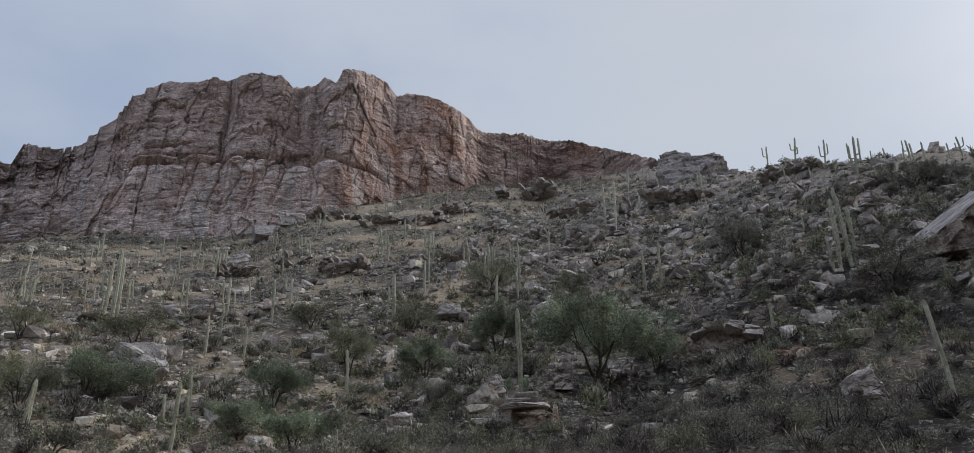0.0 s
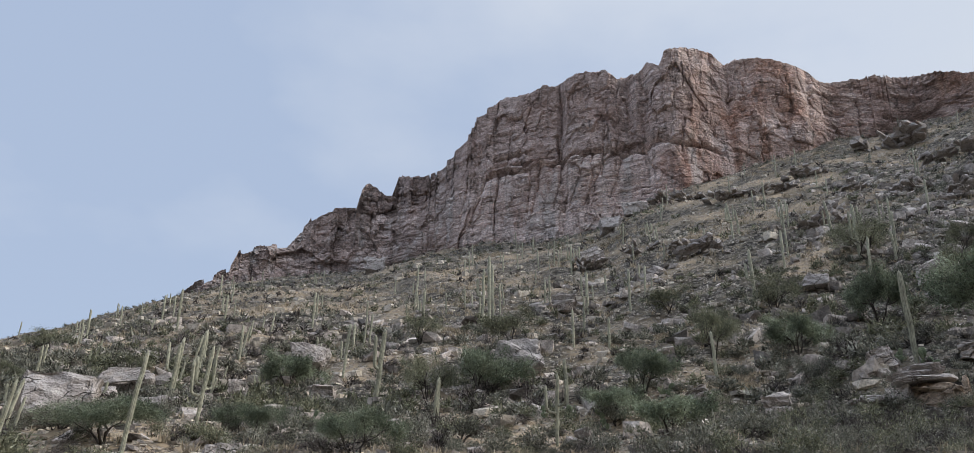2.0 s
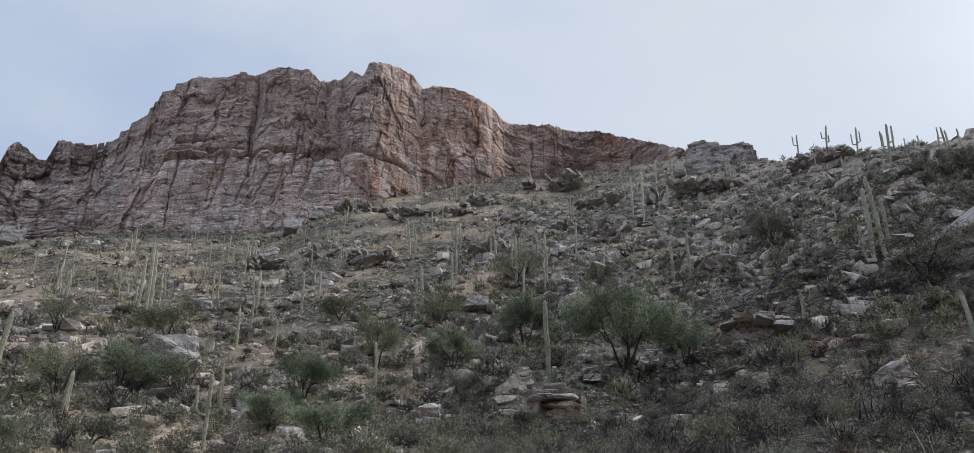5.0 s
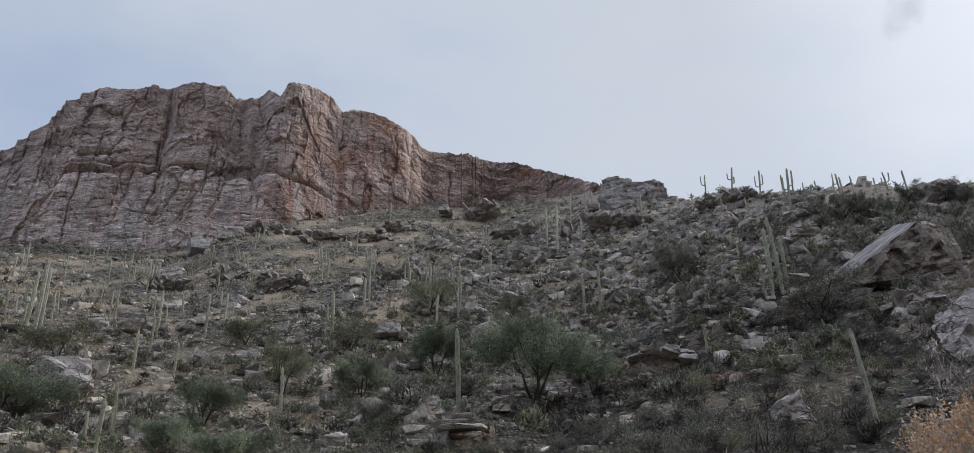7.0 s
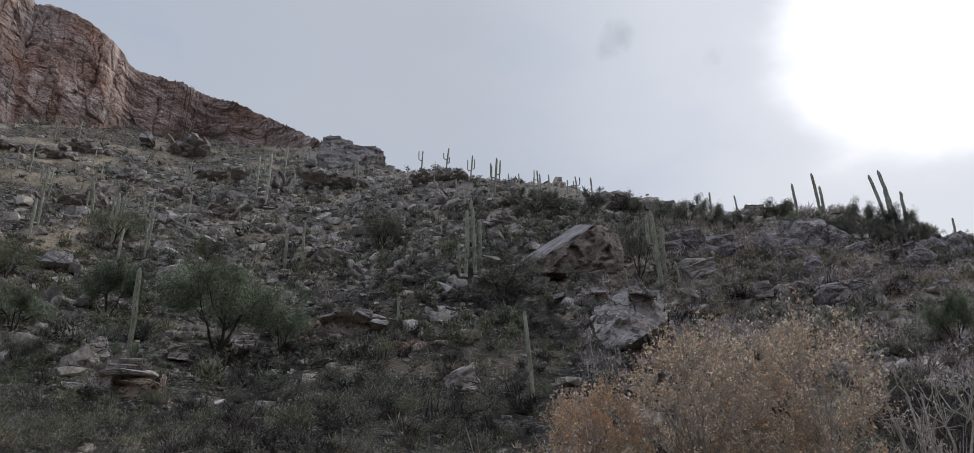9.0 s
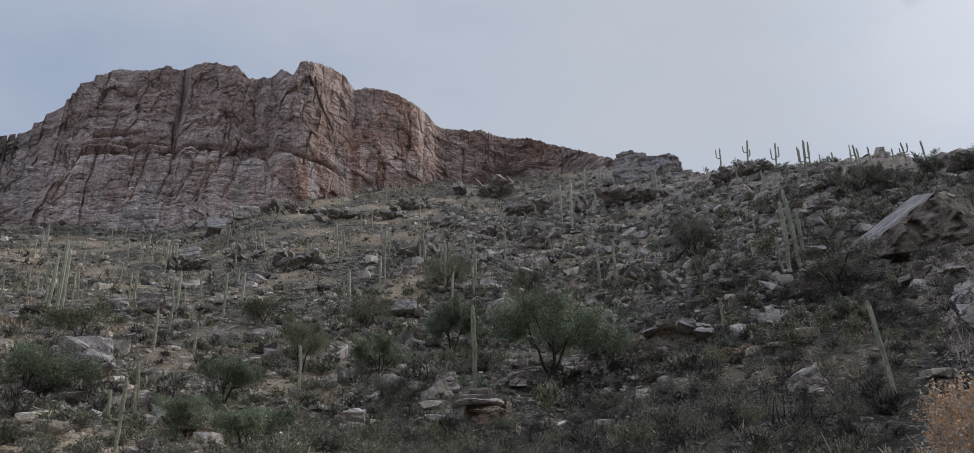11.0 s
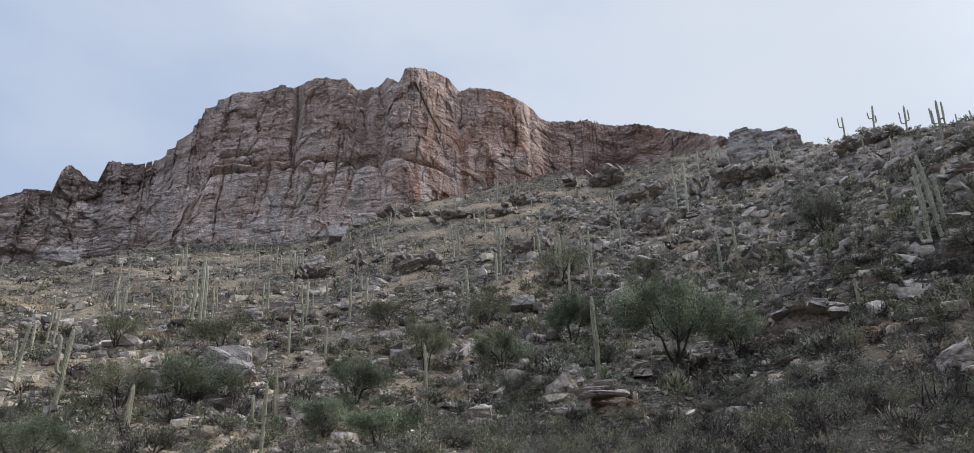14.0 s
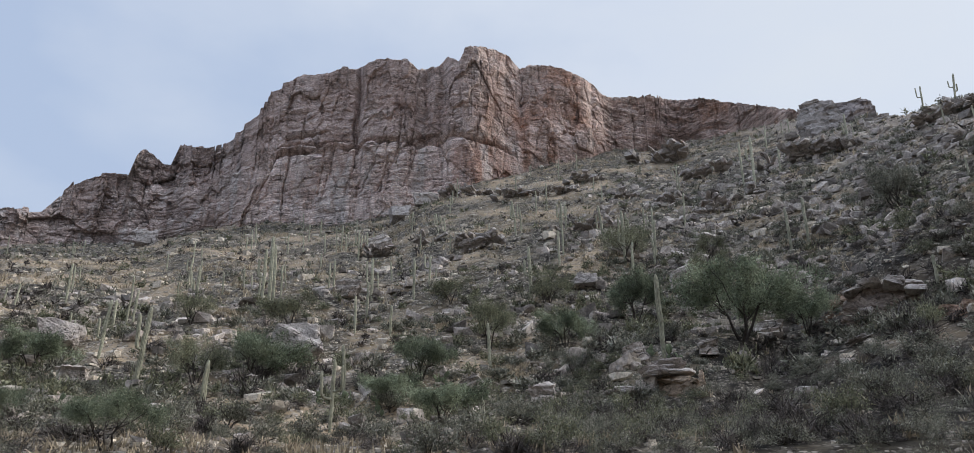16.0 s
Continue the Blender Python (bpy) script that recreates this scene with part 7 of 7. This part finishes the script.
for name, leaf, near_n, far_n, seed, lo, label in (("grey_scrub", LEAF_GREY, 4100, 9500, 41, -0.25, "grey-green low scrub scattered over the hillside"),
                                  ("green_scrub", LEAF_OLIVE, 2100, 2600, 51, -0.1, "dark green low scrub in patches on the hillside"),
                                  ("dry_scrub", LEAF_DRY, 1500, 3000, 61, -0.5, "brown leafless scrub scattered over the hillside")):
    rng = np.random.default_rng(seed)
    bare = name == "dry_scrub"
    forms = [shrub_form(np.random.default_rng(seed + s), 125, 0.084, twiggy=bare)[0] for s in range(6)]
    x, y = sown(near_n, -68, 66 if name != "green_scrub" else 36, 21.5, 105, seed + 6, patchy(11, seed + 7, lo, spur=name != "dry_scrub"), 0.75)
    close = np.hypot(x, y) < 48
    a = strewn(forms, x[~close], y[~close], 0.7 + 1.9 * rng.random((~close).sum()) ** 1.5, seed + 8)
    fine = [shrub_form(np.random.default_rng(seed + 20 + s), 340, 0.037, twiggy=bare)[0] for s in range(6)]
    tiny = [shrub_form(np.random.default_rng(seed + 30 + s), 620, 0.021, twiggy=bare)[0] for s in range(6)]
    w = 0.55 + 1.6 * rng.random(len(x)) ** 1.5
    by = np.hypot(x, y) < 35
    a = join([a, strewn(fine, x[close & ~by], y[close & ~by], w[close & ~by], seed + 13), strewn(tiny, x[by], y[by], w[by], seed + 23)])
    if name == "grey_scrub":
        x, y = sown(350, 34, 63, 38, 94, seed + 15, None, 0.6)
        x3, y3 = sown(700, -6, 34, 25, 62, seed + 25, patchy(5, 49, -0.5, 0.3), 0.6)
        a = join([a, strewn(fine, x3, y3, 0.5 + 0.9 * rng.random(len(x3)), seed + 26)])
        x2, y2 = sown(2100, 1, 38, 68, 195, seed + 17, patchy(12, 48, -0.3, 0.5), 0.6)
        a = join([a, strewn(forms, x2, y2, 0.7 + 1.6 * rng.random(len(x2)) ** 1.5, seed + 18)])
        a = join([a, strewn(fine, x, y, 0.6 + 1.4 * rng.random(len(x)) ** 1.4, seed + 16)])
    if name == "dry_scrub":
        # more dark scrub on the spur deepens the shade painted there
        x, y = sown(650, 8, 40, 26, 100, seed + 11, None, 0.7)
        a = join([a, strewn(forms, x, y, 0.4 + 1.3 * rng.random(len(x)) ** 1.6, seed + 12)])
        for az0, az1, r1, n in ((52, 67, 36, 260), (-8, 30, 42, 150)):
            x, y = sown(n, az0, az1, 20.5, r1, seed + 14 + n, None, 0.6)
            a = join([a, strewn(fine, x, y, 0.7 + 1.3 * rng.random(len(x)), seed + 19)])
    forms = [shrub_form(np.random.default_rng(seed + s), 24, 0.16)[0] for s in range(6)]
    x, y = sown(far_n, -64, 64, 100, 300, seed + 9, patchy(20, seed + 7, lo), 0.75)
    b = strewn(forms, x, y, 0.6 + 1.7 * rng.random(len(x)) ** 1.8, seed + 10)
    tagged(new(name, mesh_of(name, *join([a, b]), leaf)), label, "scrub", kind="stuff")

# soft leafless brush on the ridge
rng = np.random.default_rng(68)
forms = [shrub_form(np.random.default_rng(600 + s), 105, 0.054, twiggy=s % 2 == 0)[0] for s in range(6)]
forms = [(v * (1, 1, 1.1), f) for v, f in forms]
x, y = sown(1350, 34, 64, 36, 94, 69, None, 0.6)
tagged(new("pale_brush", mesh_of("pale_brush", *strewn(forms, x, y, 0.8 + 1.5 * rng.random(len(x)) ** 1.3, 67), BRUSH)), "mauve-grey leafless brush on the ridge", "scrub", kind="stuff")

# dry grass; the patches lie on the terrace of the ridge
GRASS_PATCHES = ((56.0, 52.6, 1.3), (54.9, 45.8, 1.3), (53.6, 48.2, 1.2), (57.2, 46.4, 1.0), (33.5, 81.8, 1.6), (33.1, 83.9, 1.3), (32.2, 75.8, 1.3), (22.1, 90.5, 1.3), (-16.6, 74.1, 1.0), (-48.3, 85.8, 1.5), (-8.3, 52.1, 0.8), (-28.0, 53.3, 0.8), (-25.1, 133.7, 2.5), (-93.5, 190.2, 2.5), (-54.1, 177.0, 2.5), (51.1, 53.7, 1.6), (52.0, 51.0, 1.6), (49.5, 48.7, 1.8), (49.4, 45.9, 1.8), (50.5, 44.3, 1.6), (51.9, 46.7, 1.5), (54.6, 37.2, 1.3), (52.9, 33.7, 1.3), (39.2, 31.5, 1.6), (40.9, 41.2, 1.5))
rng = np.random.default_rng(71)
tufts = []
for s in range(5):
    p = rng.normal(0, 0.16, (21, 3)) * (1, 1, 0)
    tufts.append(cards(rng, p[:14], 0.15, 2.6, 1.2, 0.3))
x, y = sown(4500, -68, 66, 22, 90, 72, patchy(9, 73, -0.3, 0.6, True), 0.7)
a = strewn(tufts, x, y, rng.uniform(0.5, 1.2, len(x)), 74)
tufts = [cards(rng, rng.normal(0, 0.22, (9, 3)) * (1, 1, 0), 0.22, 2.2, 1.2) for s in range(5)]
x, y = sown(14000, -66, 24, 75, 290, 75, patchy(18, 76, -0.2, 0.6), 0.7)
b = strewn(tufts, x, y, rng.uniform(0.7, 1.5, len(x)), 77)
tufts = [cards(rng, rng.normal(0, 0.2, (20, 3)) * (1, 1, 0), 0.1, 2.6, 1.1) for s in range(5)]
x, y = sown(4600, 33, 62, 44, 92, 78, patchy(8, 79, -0.2, 0.5), 0.7)
for gx, gy, gw in GRASS_PATCHES:
    x, y = np.append(x, gx + rng.normal(0, gw, 230)), np.append(y, gy + rng.normal(0, gw * 0.8, 230))
c = strewn(tufts, x, y, rng.uniform(0.6, 1.2, len(x)), 80)
tagged(new("dry_grass", mesh_of("dry_grass", *join([a, b, c]), STRAW)), "straw-coloured dry grass tufts over the slope", "grass", kind="stuff")

# stones
rng = np.random.default_rng(81)
near = [split_form(rng, 1, rng.uniform(0.55, 1), rng.uniform(0.28, 0.6), 8) for s in range(14)]
small = [split_form(rng, 1, rng.uniform(0.6, 1), rng.uniform(0.3, 0.65), 1) for s in range(12)]
x, y = sown(6500, -68, 64, 24, 115, 82, patchy(5, 83, -0.1, 0.7), 0.5)
kept = rng.random(len(x)) < off_spur(x, y)
x, y = x[kept], y[kept]
size = (0.25 + 1.2 * rng.random(len(x)) ** 5 + 0.3 * rng.random(len(x))) * np.clip(np.hypot(x, y) / 50, 0.45, 1)
a = strewn(near, x, y, size, 84, 1.1, -0.1)
x, y = sown(13000, -68, 64, 22, 62, 88, patchy(6, 83, -0.6, 0.4), 0.7)
rng_keep = rng.random(len(x)) < off_spur(x, y)
x, y = x[rng_keep], y[rng_keep]
b = strewn(small, x, y, 0.1 + 0.32 * rng.random(len(x)) ** 2, 89, 1.0, -0.03)
x, y = sown(11000, -68, 64, 58, 115, 188, patchy(6, 83, -0.6, 0.4), 0.6)
c = strewn(small, x, y, 0.18 + 0.4 * rng.random(len(x)) ** 2, 189, 1.0, -0.03)
x, y = sown(7000, -66, 8, 24, 75, 288, patchy(2.6, 289, 0.0, 0.6), 0.7)
d = strewn(small, x, y, 0.1 + 0.4 * rng.random(len(x)) ** 2, 290, 1.2, -0.05)
b = join([b, c, d])
tagged(new("scree", mesh_of("scree", *join([a, b]), STONES)), "loose angular grey stones strewn on the slope", "stones", kind="stuff")
# outcrops: bigger broken blocks in clumps
rng = np.random.default_rng(181)
big = [split_form(rng, 1, rng.uniform(0.6, 1), rng.uniform(0.3, 0.7), 5, 0.24) for s in range(16)]
for v, f in big[::2]:
    v[:, 2] += 0.45 * v[:, 0]
cx, cy = sown(400, -66, 62, 30, 130, 182, off_spur, 0.7)
fx, fy = sown(230, -4, 34, 85, 195, 187, None, 0.5)
cx, cy = np.append(cx, fx), np.append(cy, fy)
n = rng.integers(4, 13, len(cx))
x, y = np.repeat(cx, n) + rng.normal(0, 1.5, n.sum()), np.repeat(cy, n) + rng.normal(0, 0.8, n.sum())
size = (0.5 + 1.5 * rng.random(len(x)) ** 2.2) * np.clip(np.hypot(x, y) / 55, 0.6, 1.3)
clear = ~((np.degrees(np.arctan2(x, y)) > 27) & (np.degrees(np.arctan2(x, y)) < 34) & (np.hypot(x, y) < 62))
x, y, size = x[clear], y[clear], size[clear]
near_by = np.nonzero(np.hypot(x, y) < 64)[0][:290]
BLOCKS = [mesh_of("boulder", v, f, DARK_STONES) for v, f in big]
for k in near_by:
    ob = new("boulder", BLOCKS[k % len(BLOCKS)])
    ob.matrix_world = Matrix.Translation((x[k], y[k], gz(x[k], y[k]) + 0.06 * size[k])) @ Matrix.Rotation(rng.uniform(0, 6.3), 4, "Z") @ Matrix.Scale(size[k], 4)
    tagged(ob, "angular dark grey block of broken bedrock on the slope", "boulder", "blocks of the broken outcrops")
rest = np.setdiff1d(np.arange(len(x)), near_by)
x, y, size = x[rest], y[rest], size[rest]
tagged(new("broken_outcrops", mesh_of("broken_outcrops", *strewn(big, x, y, size, 183, 1.0, 0.0), DARK_STONES)), "clumps of broken dark grey bedrock on the slope", "rocks", kind="stuff")
x, y = sown(6500, 0, 38, 60, 200, 184, patchy(8, 185, -0.3, 0.5), 0.7)
tagged(new("dark_rubble", mesh_of("dark_rubble", *strewn(small, x, y, 0.3 + 1.1 * rng.random(len(x)) ** 2.5, 186, 1.1, -0.05), DARK_STONES)), "dark angular rubble below the skyline", "stones", kind="stuff")
# reddish rotten rock where the gully has cut its banks
rx, ry = [], []
for az, r, wide in ((21.3, 50.8, 0.9), (14.8, 64.8, 1.3), (13.4, 70.5, 1.2), (22.0, 49.6, 0.8)):
    qx, qy = at(az, r)
    rx.append(qx + rng.normal(0, wide, 230))
    ry.append(qy + rng.normal(0, wide, 230))
x, y = np.concatenate(rx), np.concatenate(ry)
tagged(new("red_rubble", mesh_of("red_rubble", *strewn(small, x, y, 0.12 + 0.35 * rng.random(len(x)) ** 2, 191, 1.1, -0.05), RED_ROCK)), "reddish crumbled rock in the gully bank", "stones", kind="stuff")
rng = np.random.default_rng(190)
far = [split_form(rng, 1, rng.uniform(0.6, 1), rng.uniform(0.35, 0.75), 6) for s in range(10)]
x, y = sown(8500, -64, 64, 90, 300, 85, patchy(14, 86, -0.3, 0.5), 0.6)
size = 0.4 + 1.8 * rng.random(len(x)) ** 5 + 0.5 * rng.random(len(x))
a = strewn(far, x, y, size, 87, 1.0, 0.02)
x, y = sown(9000, -64, 64, 100, 300, 96, patchy(14, 86, -0.5, 0.5), 0.6)
b = strewn(small, x, y, 0.3 + 0.6 * rng.random(len(x)) ** 2, 97, 1.0, -0.02)
tagged(new("rubble", mesh_of("rubble", *join([a, b]), STONES)), "grey rock rubble over the far slope", "stones", kind="stuff")

# more saguaros, small with distance, below the cliffs
x, y = sown(260, -58, 6, 95, 235, 91, patchy(22, 92, -0.1, 0.5), 0.4)
rng = np.random.default_rng(93)
for k, (px_, py_) in enumerate(list(zip(x, y))[:75]):
    saguaro(px_, py_, rng.uniform(2.6, 6.0), rng.normal(0, 0.12), int(rng.choice(3, p=[0.72, 0.2, 0.08])), 5000 + k)

# low shrubs along the rim of the cliffs
rng = np.random.default_rng(99)
for az in (-50.2, -44.0, -43.2, -39.2, -36.5, -33.0, -30.6, -27.4, -24.8, -23.0, -20.6, -18.1, -15.9, -13.4, -11.0, -6.3, -4.2, -1.8, 0.2, 2.4, 4.1, 6.3, 8.2, 9.6):
    base = float(np.interp(az, RIM_AZ, RIM_R))
    cx, cy = at(az, base)
    label, fol, st = SHRUBS[int(rng.integers(0, 4))]
    s = rng.uniform(1.2, 2.4)
    shrub = empty("shrub", Matrix.Translation((cx, cy, float(np.interp(az, RIM_AZ, RIM_Z)) - 0.7)) @ Matrix.Diagonal((s, s, s, 1)), "small dark shrub on the cliff rim", "shrub", "shrubs on the cliff rim")
    part("woody_base", st, shrub)
    part("foliage", fol, shrub)
